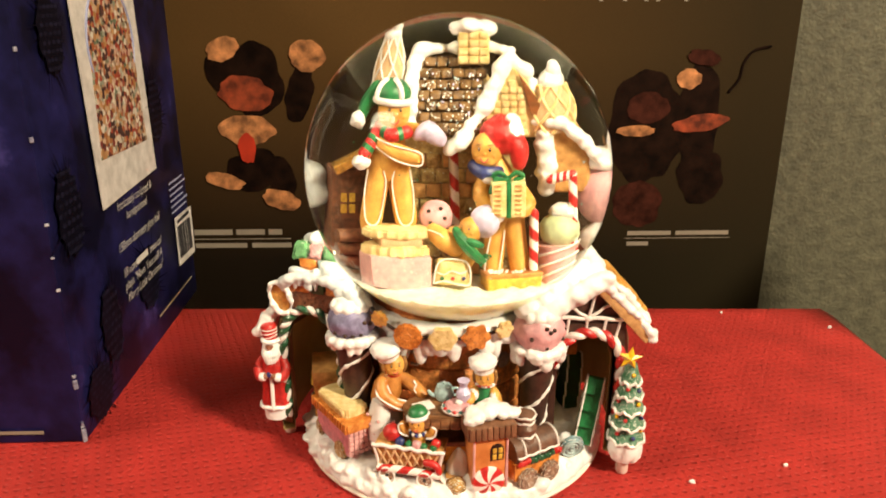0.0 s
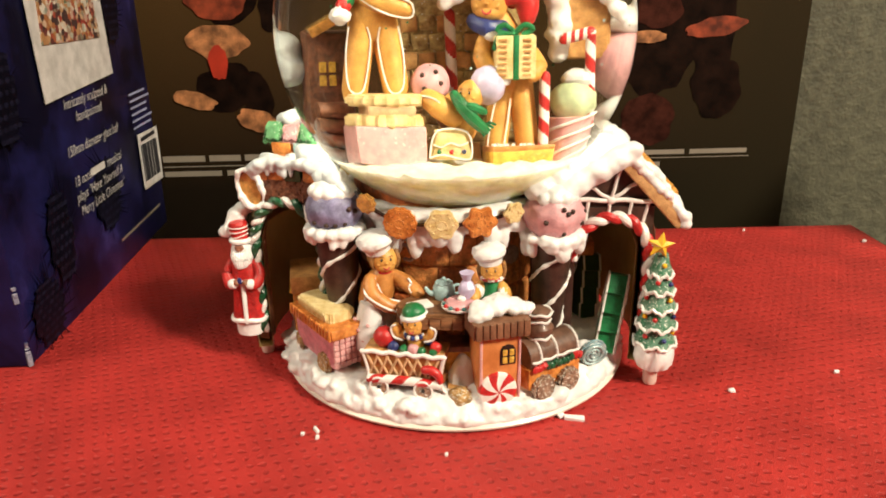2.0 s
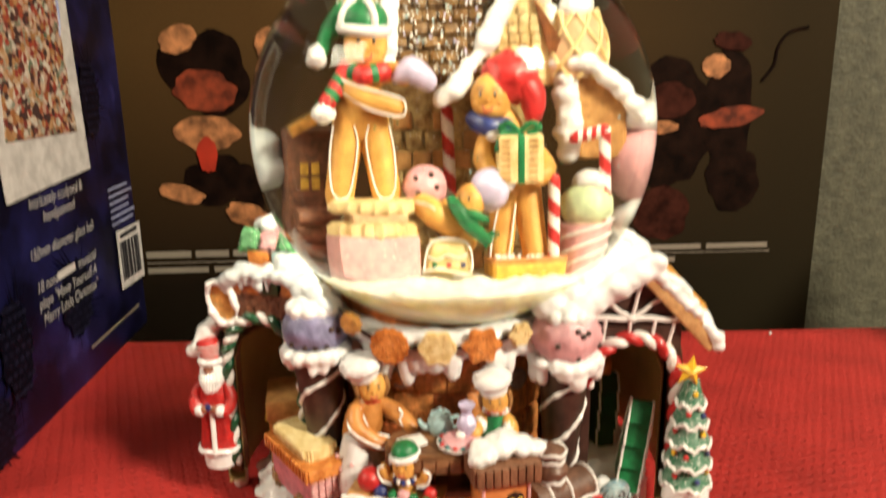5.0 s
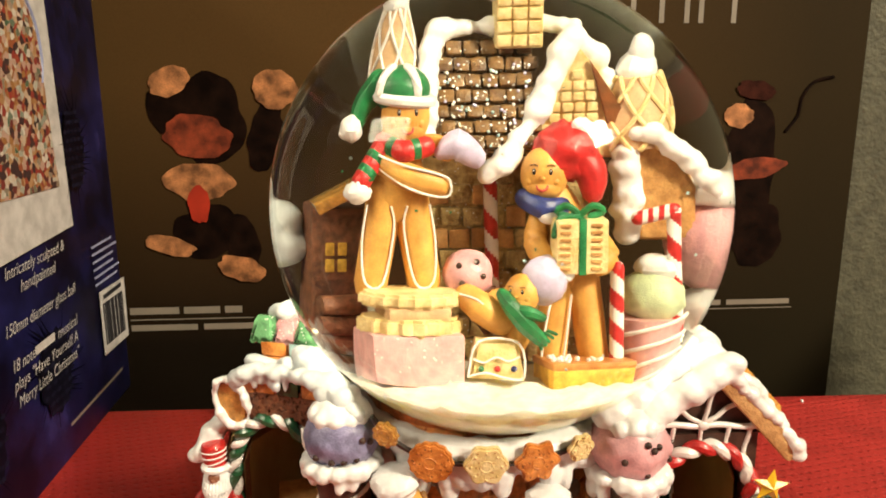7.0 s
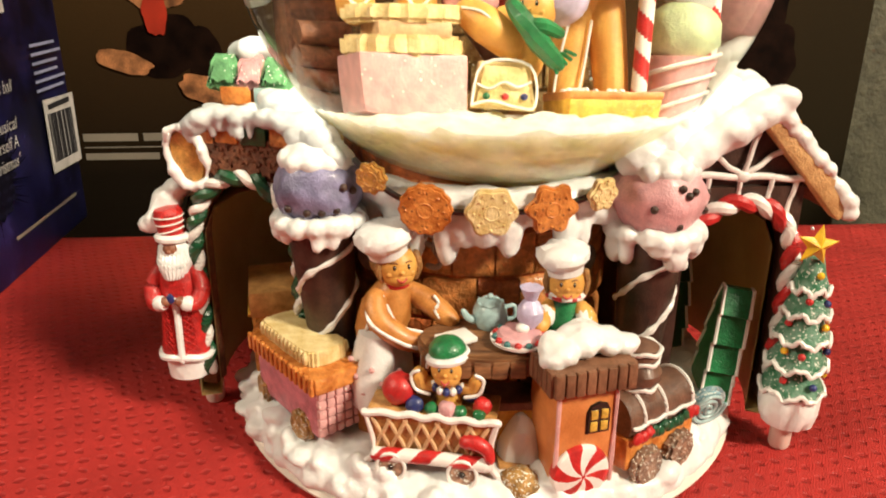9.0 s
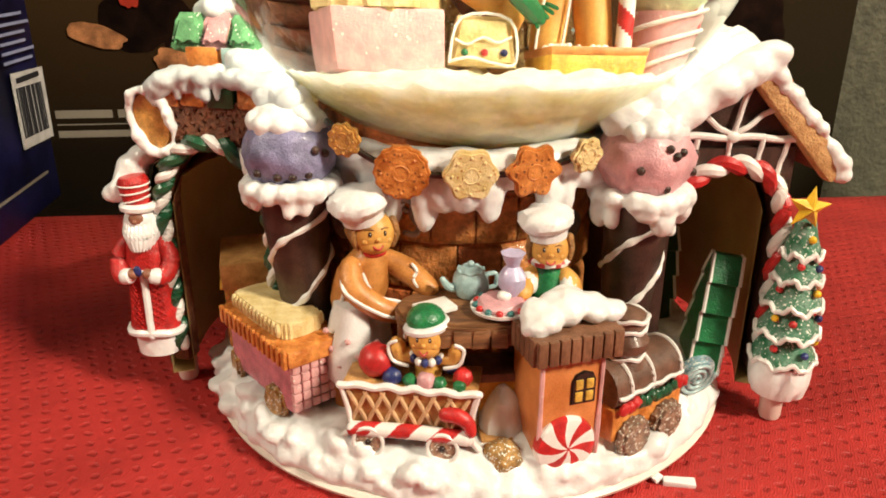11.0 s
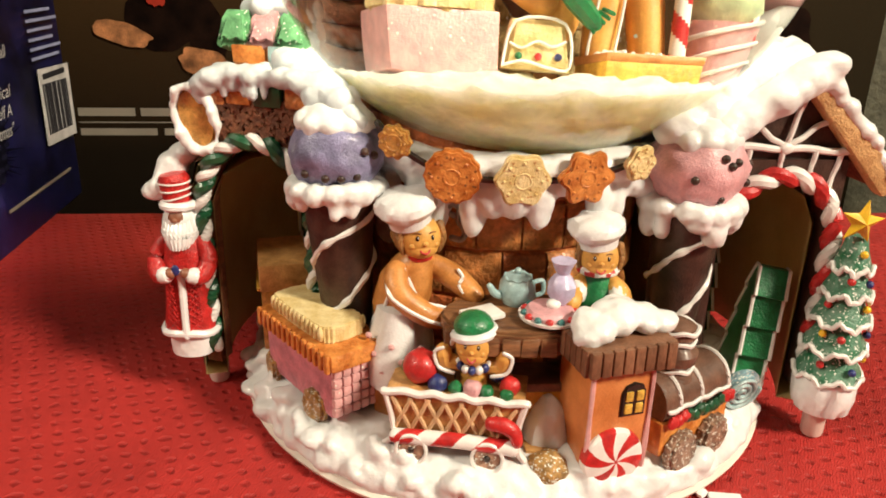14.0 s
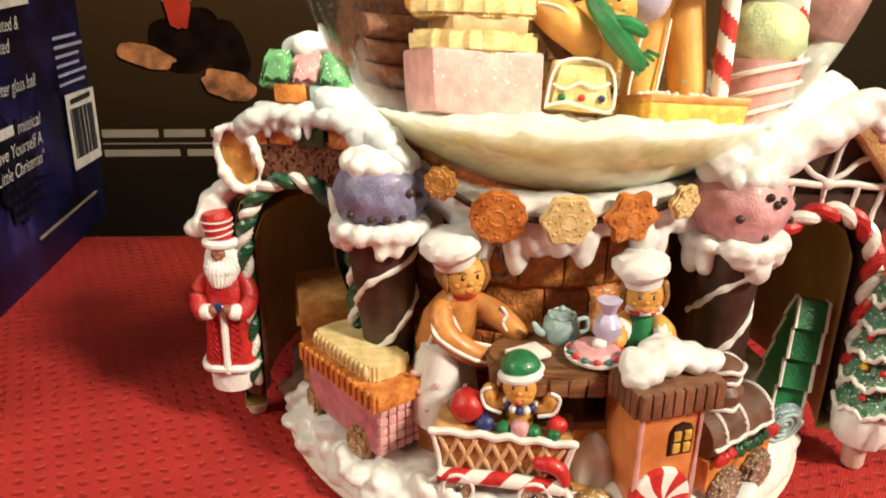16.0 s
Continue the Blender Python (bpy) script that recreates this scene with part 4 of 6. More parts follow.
# cookie roof tile with icing border on the outer slope
CK = M(-79, -20.4, 82.5, 6, -14, -16) @ Matrix.Diagonal((0.74, 1, 0.95, 1))
sh = Shape(AMBER)
sh.prism([(6.6 * math.cos(t), 8.4 * math.sin(t)) for t in [2 * math.pi * i / 28 for i in range(28)]], 3.2, AMBER, CK, bev=0.9)
part("glazed_biscuit", sh, globe, "shiny amber glazed biscuit")
sh = Shape(SNOW)
random.seed(36)
snow_run(sh, [Vector((7.4 * math.cos(t), -1.3, 9.2 * math.sin(t))) for t in [2 * math.pi * i / 24 for i in range(25)]], 1.9, 34, SNOW, CK, 0.2)
snow_run(sh, [(-85, -15, 72), (-89, -15, 66), (-92, -18, 62)], 3.8, 9, SNOW, None, 0.25, 1)
part("icing_border", sh, globe, "white icing border", melt=0.6, smooth_it=5)

# ---- right wing: gable with iced window over a red and white arch ----
WR = M(68.5, -38.5, 1.2, 0, 0, 2)
sh = arch_wall(14.5, 70.5, 55, -18, 17, -18, 76, 11, 5, CHOC, WR)
rw = part("tunnel_front", sh, globe, "dark chocolate tunnel front", soft=30)
sh = Shape(CHOC)
sh.prism([(-19, 75), (21, 75), (21, 78), (4, 96), (-19, 82)], 4, CHOC, WR @ M(0, 0.8, 0))
part("gable_window", sh, rw, "dark chocolate gable window")
for p, q, r in (((-14, 79.5), (19, 78), 0.95), ((-1, 79), (2.6, 94), 0.7), ((-1, 79), (-13, 87), 0.75), ((-1, 79), (12, 88), 0.75), ((-10, 79), (-11, 69), 0.7), ((-1.5, 79), (-1.5, 71), 0.7), ((7.5, 79), (6.5, 70), 0.7), ((14.5, 78.5), (12, 66), 0.7)):
    sh = Shape(ICING)
    sh.tube([Vector((p[0] + (q[0] - p[0]) * t, -2.6 - 0.2 * math.sin(t * 9), p[1] + (q[1] - p[1]) * t + 0.25 * math.sin(t * 14))) for t in [i / 10 for i in range(11)]], r, ICING, WR, 8)
    part("icing_bar", sh, rw, "white piped icing window bar")
sh = Shape(ICING)
sh.ball((-1, -2.8, 79), (2.2, 1.2, 1.6), ICING, WR)
part("icing_knob", sh, rw, "white icing knob")
sh = Shape(RED)
rope = [(16 * math.cos(radians(a)), -3.4, 55 + 17 * math.sin(radians(a))) for a in range(180, -1, -6)] + [(16, -3.4, z) for z in range(53, 15, -2)]
sh.rope(rope, 2.7, RED, ICING, WR, 10.5, 0.95)
part("candy_rope", sh, rw, "red and white twisted candy rope")
# rafters and roof
for (x0, z0), (x1, z1), wd in (((3, 96), (28.5, 68.5), 6), ((3, 96), (-24, 78), 5)):
    d = Vector((x1 - x0, 0, z1 - z0))
    a = math.degrees(math.atan2(-d.z, d.x))
    sh = Shape(RAFTER)
    sh.box((d.length / 2, 0, 0), (d.length, 5, wd), RAFTER, WR @ M(x0, -3.2, z0, 0, a, 0), bev=1.2)
    part("rafter", sh, globe, "pale biscuit rafter under the snow")
    sh = Shape(BROWNCRUMB)
    sh.box((d.length / 2, 24, 0.6 * (1 if x1 > 0 else 1)), (d.length, 50, 4), BROWNCRUMB, WR @ M(x0, 0, z0, 0, a, 0), bev=0.8)
    part("roof_slab", sh, globe, "gingerbread roof slab")
sh = Shape(SNOW)
random.seed(41)
snow_run(sh, [(3, -4, 99), (12, -4, 90), (20, -4, 81.5), (29, -4, 71.5)], 2.3, 34, SNOW, WR, 0.3, 0)
snow_run(sh, [(5, 4, 99), (14, 5, 90.5), (22, 6, 82), (29.5, 6, 74)], 2.8, 18, SNOW, WR, 0.25, 0)
snow_run(sh, [(5, -3, 98.5), (0, -5, 96.5), (-8, -5.5, 91), (-17, -5.5, 84.5), (-25, -4, 80)], 4.6, 30, SNOW, WR, 0.2, 2.4)
snow_run(sh, [(4, 5, 100), (-6, 6, 94), (-18, 6, 88)], 5, 14, SNOW, WR, 0.2, 0)
snow_run(sh, [(28, -5, 73), (29.5, -4, 68)], 2.8, 4, SNOW, WR, 0.1, 0)
snow_run(sh, [(4, 6, 100.5), (4, 20, 101), (4, 40, 100.5)], 3.4, 16, SNOW, WR, 0.2, 0)
part("roof_snow", sh, globe, "white icing snow on the gable roof", melt=0.7, smooth_it=7)
for t, y in ((0.35, 12), (0.7, 12), (0.35, 28), (0.7, 28)):
    sh = Shape(YGINGER)
    sh.prism(disc_poly(6.6, 40, 0.5, 12), 3, YGINGER, WR @ M(3 + 25.5 * t, y, 96 - 27.5 * t) @ M(0, 0, 0, 0, 47, 0) @ M(0, 0, 6.5, 90, 0, 0), bev=0.6)
    part("biscuit_tile", sh, globe, "round biscuit roof tile")

# ---- outer tunnel shell, curving round behind ----
for a0, a1, r0 in ((64, 178, 84), (182, 282, 83)):
    sh = Shape(TAN)
    sh.lathe([(r0, 8), (r0, 60), (r0 - 3, 67), (r0 - 10, 71), (r0 - 28, 74), (r0 - 28, 78), (r0 - 8, 76), (r0 + 3, 70), (r0 + 6, 60), (r0 + 6, 8), (r0, 8)], TAN, M(4, -3, 0), seg=48, a0=a0, a1=a1)
    part("tunnel_shell", sh, globe, "bare tan resin tunnel shell")
    sh = Shape(BROWNCRUMB)
    sh.lathe([(r0 + 6.4, 10), (r0 + 6.4, 60), (r0 + 3.5, 70.5), (r0 - 8, 76.6)], BROWNCRUMB, M(4, -3, 0), seg=48, a0=a0 + 1, a1=a1 - 1, lump=0.3)
    part("outer_crust", sh, globe)
sh = Shape(TAN)
sh.lathe([(50, 12), (50, 74), (47, 74), (47, 12), (50, 12)], TAN, M(4, -3, 0), seg=60, a0=62, a1=298)
part("inner_tunnel_wall", sh, globe, "bare resin inner wall of the tunnel")
for x, y, h in ((-82, -10, 16), (88, -46, 9), (70, 62, 9), (-64, 66, 9)):
    sh = Shape(PLASTIC)
    sh.lathe([(0, 0), (2.6, 0), (3, 1), (3.1, h), (0, h)], PLASTIC, M(x, y, 0), seg=18)
    part("peg_foot", sh, globe, "pale plastic peg foot")

# ---- figurines: each one plain mesh ----


def icing_line(sh, pts, r=0.42, at=None):
    sh.tube([Vector(p) for p in pts], r, ICING, at, 6)


def robed_figure(at):
    sh = Shape(COATRED)
    sh.lathe([(0, 12), (6.6, 13), (7.0, 17), (7.2, 21), (0, 21)], SNOW, at @ Matrix.Diagonal((1, 0.75, 1, 1)), seg=24, lump=0.9, freq=0.35)
    sh.lathe([(0, 20), (8.6, 20.5), (8.4, 22.5), (7.8, 28), (6.9, 38), (7.2, 45), (6.3, 50), (3.5, 54), (0, 55)], COATRED, at @ Matrix.Diagonal((1, 0.72, 1, 1)), seg=28, lump=0.35, freq=0.5)
    sh.tube([(8.6 * math.cos(t), 6.3 * math.sin(t), 21.5 + 0.5 * math.sin(3 * t)) for t in [2 * math.pi * i / 24 for i in range(24)]], 1.25, SNOW, at, 8, close=True)
    sh.tube([(0.4, -6.4, 21), (0.3, -6.0, 28), (0.2, -5.6, 36), (0, -5.8, 42)], 1.15, SNOW, at, 8)
    for k in range(7):
        for d in (-1, 1):
            sh.tube([(d * (1.6 + 0.2 * k), -6.3 + 0.08 * k, 23 + 2.2 * k), (d * (5.5 - 0.1 * k), -4.6, 26.6 + 2.2 * k)], 0.22, COATRED, at, 5)
            sh.tube([(d * (1.6 + 0.2 * k), -6.3 + 0.08 * k, 26.6 + 2.2 * k), (d * (5.5 - 0.1 * k), -4.6, 23 + 2.2 * k)], 0.22, COATRED, at, 5)
    for d in (-1, 1):
        sh.tube([(d * 6, -0.5, 50), (d * 8.2, -2, 45), (d * 6.8, -5, 41), (d * 3.8, -6.6, 41.5)], [2.4, 3.0, 2.7, 2.2], COATRED, at, 12)
        sh.tube([(d * 5.2, -6.0, 41.2), (d * 4.3, -6.5, 41.4)], 2.6, SNOW, at, 10)
        sh.ball((d * 2.4, -7.2, 42.4), (1.8, 1.6, 1.7), SKIN, at, 10, 8)
    sh.ball((0, -0.8, 57), (4.8, 4.6, 5.6), SNOW, at)
    sh.ball((0, -3.8, 58.6), (2.6, 1.7, 2.4), SKIN, at, 12, 8)
    sh.ball((0, -5.4, 58.2), 0.8, SKIN, at, 8, 6)
    for i in range(17):
        t = -1.9 + 3.8 * i / 16
        sh.tube([(4.3 * math.sin(t), -3.9 * math.cos(t) * 0.8, 58.5), (4.9 * math.sin(t), -5.4 * abs(math.cos(t)) - 0.6, 54), (3.6 * math.sin(t), -5.8 * abs(math.cos(t)) - 0.9, 49.5)], [1.0, 1.1, 0.4], SNOW, at, 6)
    sh.tube([(4.6 * math.cos(t), 4.4 * math.sin(t) - 0.5, 62) for t in [2 * math.pi * i / 20 for i in range(20)]], 1.4, SNOW, at, 8, close=True)
    sh.lathe([(4.2, 62), (4.3, 66), (4.8, 69.6), (3.9, 71.2), (0, 71.8)], COATRED, at @ M(0, -0.5, 62, 0, -7, 0) @ M(0, 0, -62), seg=20, lump=0.3, freq=0.6)
    for k in range(3):
        sh.tube([((4.45 + 0.18 * k) * math.cos(t) - 0.4 * k, (4.45 + 0.18 * k) * math.sin(t) - 0.5, 64.4 + 2.2 * k + (1.1 - 0.5 * k) * math.cos(t)) for t in [2 * math.pi * i / 20 for i in range(20)]], 0.3, ICING, at, 6, close=True)
    sh.ball((-0.6, -7.6, 43.5), (1.3, 0.8, 1.8), NAVY, at, 8, 6)
    return sh


part("robed_figurine", robed_figure(M(-86.2, -19.5, 3.2, 0, 0, -4) @ Matrix.Diagonal((0.86, 0.92, 0.905, 1))), globe, "white-bearded figurine in a red robe and tall hat")


def face(sh, c, r, m, at):
    x, y, z = c
    sh.ball(c, (r * 0.95, r * 0.9, r * 1.04), m, at, 24, 16)
    sh.ball((x, y - r * 0.30, z - r * 0.42), (r * 0.74, r * 0.60, r * 0.50), m, at, 16, 10)
    for d in (-1, 1):
        sh.ball((x + d * r * 0.33, y - r * 0.80, z + r * 0.20), (r * 0.085, r * 0.08, r * 0.13), BLACK, at, 8, 6)
        sh.ball((x + d * r * 0.34, y - r * 0.865, z + r * 0.25), r * 0.03, ICING, at, 6, 4)
        sh.tube([(x + d * r * 0.18, y - r * 0.83, z + r * 0.42), (x + d * r * 0.34, y - r * 0.80, z + r * 0.48), (x + d * r * 0.50, y - r * 0.70, z + r * 0.42)], r * 0.035, HAIR, at, 5)
        sh.ball((x + d * r * 0.50, y - r * 0.66, z - r * 0.18), (r * 0.18, r * 0.12, r * 0.15), m, at, 10, 6)
    sh.ball((x, y - r * 0.90, z - r * 0.04), (r * 0.13, r * 0.13, r * 0.11), m, at, 8, 6)
    sh.tube([(x + r * 0.21 * math.cos(t), y - r * (0.99 - 0.16 * abs(math.cos(t))), z - r * 0.34 + r * 0.15 * math.sin(t)) for t in [math.pi + math.pi * i / 8 for i in range(9)]], r * 0.055, LIP, at, 5)


def cook_hat(sh, x, y, z, r, at):
    """Soft white cap: short band, broad pleated crown sagging over it."""
    sh.lathe([(0, 0), (r * 0.94, 0), (r * 0.98, r * 0.42), (r * 0.92, r * 0.50), (0, r * 0.5)], APRON, at @ M(x, y, z), seg=28, lump=0.12, freq=0.6)
    sh.lathe([(r * 0.90, r * 0.42), (r * 1.16, r * 0.52), (r * 1.34, r * 0.80), (r * 1.30, r * 1.12), (r * 1.02, r * 1.36), (r * 0.5, r * 1.46), (0, r * 1.48)], APRON, at @ M(x, y, z), seg=40, lump=0.75, freq=0.30)


def baker(at):
    """Bending gingerbread baker in an apron."""
    sh = Shape(GINGER)
    sh.lathe([(0, 22), (8.8, 22), (9.0, 24), (8.2, 29), (6.8, 36), (5.4, 41), (0, 42)], APRON, at @ M(-3.8, -3, 0), seg=48, lump=1.5, freq=0.24)
    for i in range(10):
        t = -2.2 + i * 0.28
        sh.ball((-3.8 + 8.3 * math.sin(t), -3 - 8.3 * math.cos(t), 25 + (i * 7) % 11), 0.8, PINKSUGAR, at, 6, 4)
    for d in (-1, 1):
        sh.rod((-3.8 + d * 3.4, -2, 12.5), (-3.8 + d * 3, -2, 24), 3, 2.8, GINGER, at)
    sh.tube([(-3, 2, 38), (-1.5, 0.5, 45), (0.5, -1, 51)], [6.4, 6.6, 4.6], GINGER, at, 18)
    icing_line(sh, [(-7.5, -2.6, 41), (-6.3, -4.3, 46), (-3.6, -5.0, 51)], 0.5, at)
    sh.tube([(-5, -3.5, 50), (-5.2, -7, 46), (0, -10, 41.5), (6, -10, 39)], [2.8, 3.1, 2.9, 2.4], GINGER, at, 12)
    icing_line(sh, [(-7.6, -5, 49), (-7.4, -9.4, 45.8), (0, -12.8, 41), (7, -12.4, 38.6), (8.6, -10, 40), (5, -10.2, 42.4), (-1, -9.6, 44.8), (-3, -6, 49)], 0.5, at)
    sh.tube([(4, -1, 50), (8.5, -3.6, 47.5), (12.4, -8, 44)], [2.7, 3.1, 2.6], GINGER, at, 12)
    icing_line(sh, [(9.0, -6.4, 50), (9.8, -7.2, 48.4), (8.8, -7.6, 46.8), (9.6, -8.4, 45)], 0.45, at)
    sh.ball((0.6, -4.2, 53.4), (2.8, 1.4, 1.5), RED, at, 10, 8)
    face(sh, (0.8, -2.4, 57.8), 5.2, YGINGER, at)
    sh.ball((0.2, 0.2, 58.2), (5.5, 4.9, 5.4), HAIR, at, 20, 14, lump=0.5, freq=0.6)
    for d in (-1, 1):
        sh.tube([(0.8 + d * 4.4, -3.4, 61), (0.8 + d * 5.0, -3.6, 57.6), (0.8 + d * 4.2, -3.8, 54.6)], [1.0, 1.1, 0.6], HAIR, at, 7)
    cook_hat(sh, -1.0, -1.2, 61.2, 5.3, at @ M(-1.0, 0, 61, 6, -14, 0) @ M(1.0, 0, -61))
    return sh


part("baker_figurine", baker(M(-24.5, -44, 0, 0, 0, 14) @ M(0, 0, 13) @ Matrix.Diagonal((1.06, 1.06, 1.03, 1)) @ M(0, 0, -13)), globe, "gingerbread baker figurine with white hat and apron")


def helper(at):
    """Smaller gingerbread baker in a green dress."""
    sh = Shape(GREEN)
    sh.lathe([(0, 34), (8, 34.5), (7.8, 36), (6, 43), (4.4, 50), (3, 53), (0, 54)], GREEN, at, seg=24, lump=0.3)
    sh.tube([(7.9 * math.cos(t), 7.9 * math.sin(t), 35 + 0.5 * math.sin(6 * t)) for t in [2 * math.pi * i / 30 for i in range(30)]], 0.55, ICING, at, 6, close=True)
    for d in (-2.5, 2.5):
        sh.rod((d, 0, 24), (d, 0, 36), 2.2, 2.4, GINGER, at)
    for d in (-1, 1):
        sh.tube([(d * 3.6, -1, 50), (d * 5.4, -4, 48.5), (-6.5, -7.5, 47.5) if d < 0 else (6.2, -4.5, 44)], [2.2, 2.5, 2.3], YGINGER, at, 12)
        sh.tube([(d * 5.0, -3.4, 49), (d * 5.0, -4.4, 48.2)], 2.5, ICING, at, 10)
    sh.tube([(4.2 * math.cos(t), 3.6 * math.sin(t) - 0.6, 53.6) for t in [2 * math.pi * i / 24 for i in range(24)]], 1.1, RED, at, 8, stripe=ICING, turns=1.2, close=True)
    face(sh, (0, -1.0, 56.6), 4.9, YGINGER, at)
    sh.ball((0, 0.8, 57), (5.1, 4.4, 4.9), HAIR, at, 20, 14, lump=0.4, freq=0.6)
    for d in (-1, 1):
        sh.tube([(d * 4.6, -1.4, 60), (d * 5.0, -1.8, 57), (d * 4.8, -2.2, 54.4)], [0.9, 1.0, 0.5], HAIR, at, 7)
    cook_hat(sh, -0.6, -0.4, 59.6, 5.0, at @ M(0, 0, 60, 4, -7, 0) @ M(0, 0, -60))
    return sh


part("baker_girl_figurine", helper(M(19.5, -53, 0, 0, 0, -8)), globe, "gingerbread girl figurine in green dress and white hat")

# work table of the bakers, planks on legs
TB = M(1, -57.5, 0)
sh = Shape(WOOD)
sh.prism([(20 * math.cos(t) * (1 if abs(math.cos(t)) < 0.9 else 0.97), 11.5 * math.sin(t)) for t in [2 * math.pi * i / 40 for i in range(40)]], 3.4, WOOD, TB @ M(0, 0, 42.3, 90), bev=0.7)
wt = part("work_table", sh, globe, "oval grooved brown wooden table")
random.seed(51)
for k in range(9):
    x = -17 + k * 4.25
    h = math.sqrt(max(0, 1 - (x / 20.5) ** 2)) * 11.6
    sh = Shape(WOOD)
    sh.box((x, -h / 2 - 0.3, 40.4), (4.0, h, 4.6), WOOD, TB, bev=0.5, jit=0.25)
    part("plank", sh, wt)
for x, y in ((-14, -5), (-9, 6), (13, -5), (10, 6)):
    sh = Shape(WOOD)
    sh.box((x, y, 26), (4.5, 4.5, 28), WOOD, TB, bev=0.6)
    part("leg", sh, wt)
sh = Shape(YCAKE)
sh.box((4, -1, 20), (12, 10, 12), YCAKE, TB, bev=0.8)
sh.box((4, -1, 27), (13, 11, 2.5), MILK, TB, bev=0.8)
part("cake_crate", sh, globe, "yellow cake crate under the table")
sh = Shape(WAFFLE)
sh.lathe([(0, 12), (6, 12.5), (7.4, 18), (7.2, 25), (5.4, 30), (6, 31.5), (0, 32)], WAFFLE, M(19, -63, 0), seg=24, lump=0.4, freq=0.4)
for z in (16.5, 26):
    sh.tube([(19 + 7.3 * math.cos(t), -63 + 7.3 * math.sin(t), z) for t in [2 * math.pi * i / 24 for i in range(24)]], 0.5, DARKGINGER, None, 6, close=True)
sack = part("flour_barrel", sh, globe, "tan barrel heaped with white flour")
sh = Shape(SNOW)
sh.ball((19, -63, 32), (5.6, 5.6, 2.4), SNOW, lump=0.6)
part("flour", sh, sack, "white flour")
for x, y, s, z, m in ((30, -53, (16, 12, 10), 29, ORANGE), (33, -52, (11, 9, 12), 18, BRICKO), (-27, -50, (13, 9, 12), 18, GINGER), (-33, -44, (10, 8, 9), 25, AMBER)):
    sh = Shape(m)
    sh.box((x, y, z), s, m, bev=1.1, jit=0.5, rot=(0, 0, 20 if x > 0 else -25))
    part("gingerbread_block", sh, globe, "baked gingerbread block")

# on the work table
sh = Shape(TEAL)
sh.lathe([(0, 44), (4.2, 44.2), (5.6, 47), (5.4, 50), (3.8, 52.6), (2, 53.4), (0, 53.6)], TEAL, M(0.5, -52, 0), seg=24, lump=0.3, freq=0.5)
pot = part("teapot", sh, globe, "pale blue-green teapot")
sh = Shape(TEAL)
sh.tube([(-4.2, -53, 47), (-6.5, -54, 48), (-8.2, -54.6, 50.6)], [1.6, 1.2, 0.9], TEAL)
part("spout", sh, pot)
sh = Shape(TEAL)
sh.tube([(5.6, -51.6, 50.5), (8.2, -51.4, 50.6), (8.3, -51.4, 47), (5.8, -51.6, 46)], 0.7, TEAL, seg=8)
part("handle", sh, pot)
sh = Shape(TEAL)
sh.ball((0.5, -52, 54.2), 1.1, TEAL)
sh.tube([(0.5 + 3.9 * math.cos(t), -52 + 3.9 * math.sin(t), 52.3 + 0.3 * math.sin(8 * t)) for t in [2 * math.pi * i / 32 for i in range(32)]], 0.45, TEAL, None, 6, close=True)
part("lid", sh, pot)
pot.matrix_basis = Matrix.Translation(Vector((0.5, -52, 44)) * U) @ Matrix.Scale(0.82, 4) @ Matrix.Translation(Vector((-0.5, 52, -44)) * U)
CKE = M(6.5, -62, 44.2)
sh = Shape(ICING)
sh.lathe([(0, 0), (5, 0), (7.2, 1), (7.3, 1.7), (5, 1.4), (0, 1.4)], ICING, CKE, seg=28)
plate = part("cake_plate", sh, globe, "pink iced cake on a white plate")
sh = Shape(PINK)
sh.lathe([(0, 1.2), (5.7, 1.3), (5.8, 2.4), (5, 3.2), (0, 3.4)], PINK, CKE, seg=28)
part("cake", sh, plate, "pink iced cake")
for i in range(14):
    m = (RED, DKTEAL)[i % 2]
    sh = Shape(m)
    sh.ball((6.0 * math.cos(i * 0.449), 6.0 * math.sin(i * 0.449), 2.0), (0.95, 0.95, 0.8), m, CKE, 8, 6)
    part("berry", sh, plate)
sh = Shape(ICING)
sh.ball((0.6, 0, 4), (1.6, 1.6, 1.2), ICING, CKE, lump=0.4)
part("cream_swirl", sh, plate)
sh = Shape(PALELAV)
sh.lathe([(1.0, 49), (1.6, 50), (3.2, 52.4), (3.3, 54.6), (2.2, 56.6), (1.5, 57.4), (2.0, 58.8), (2.9, 60.6), (2.0, 60.6), (0, 60)], PALELAV, M(9.3, -60, -2.5), seg=20, lump=0.3, freq=0.7)
part("icing_bag", sh, globe, "lavender piping bag held by the girl")
sh = Shape(ICING)
sh.box((-9, -60, 44.9), (9, 6.5, 1.3), ICING, bev=0.4, rot=(0, 0, 25))
part("paper_sheet", sh, globe, "white sheet on the work table")

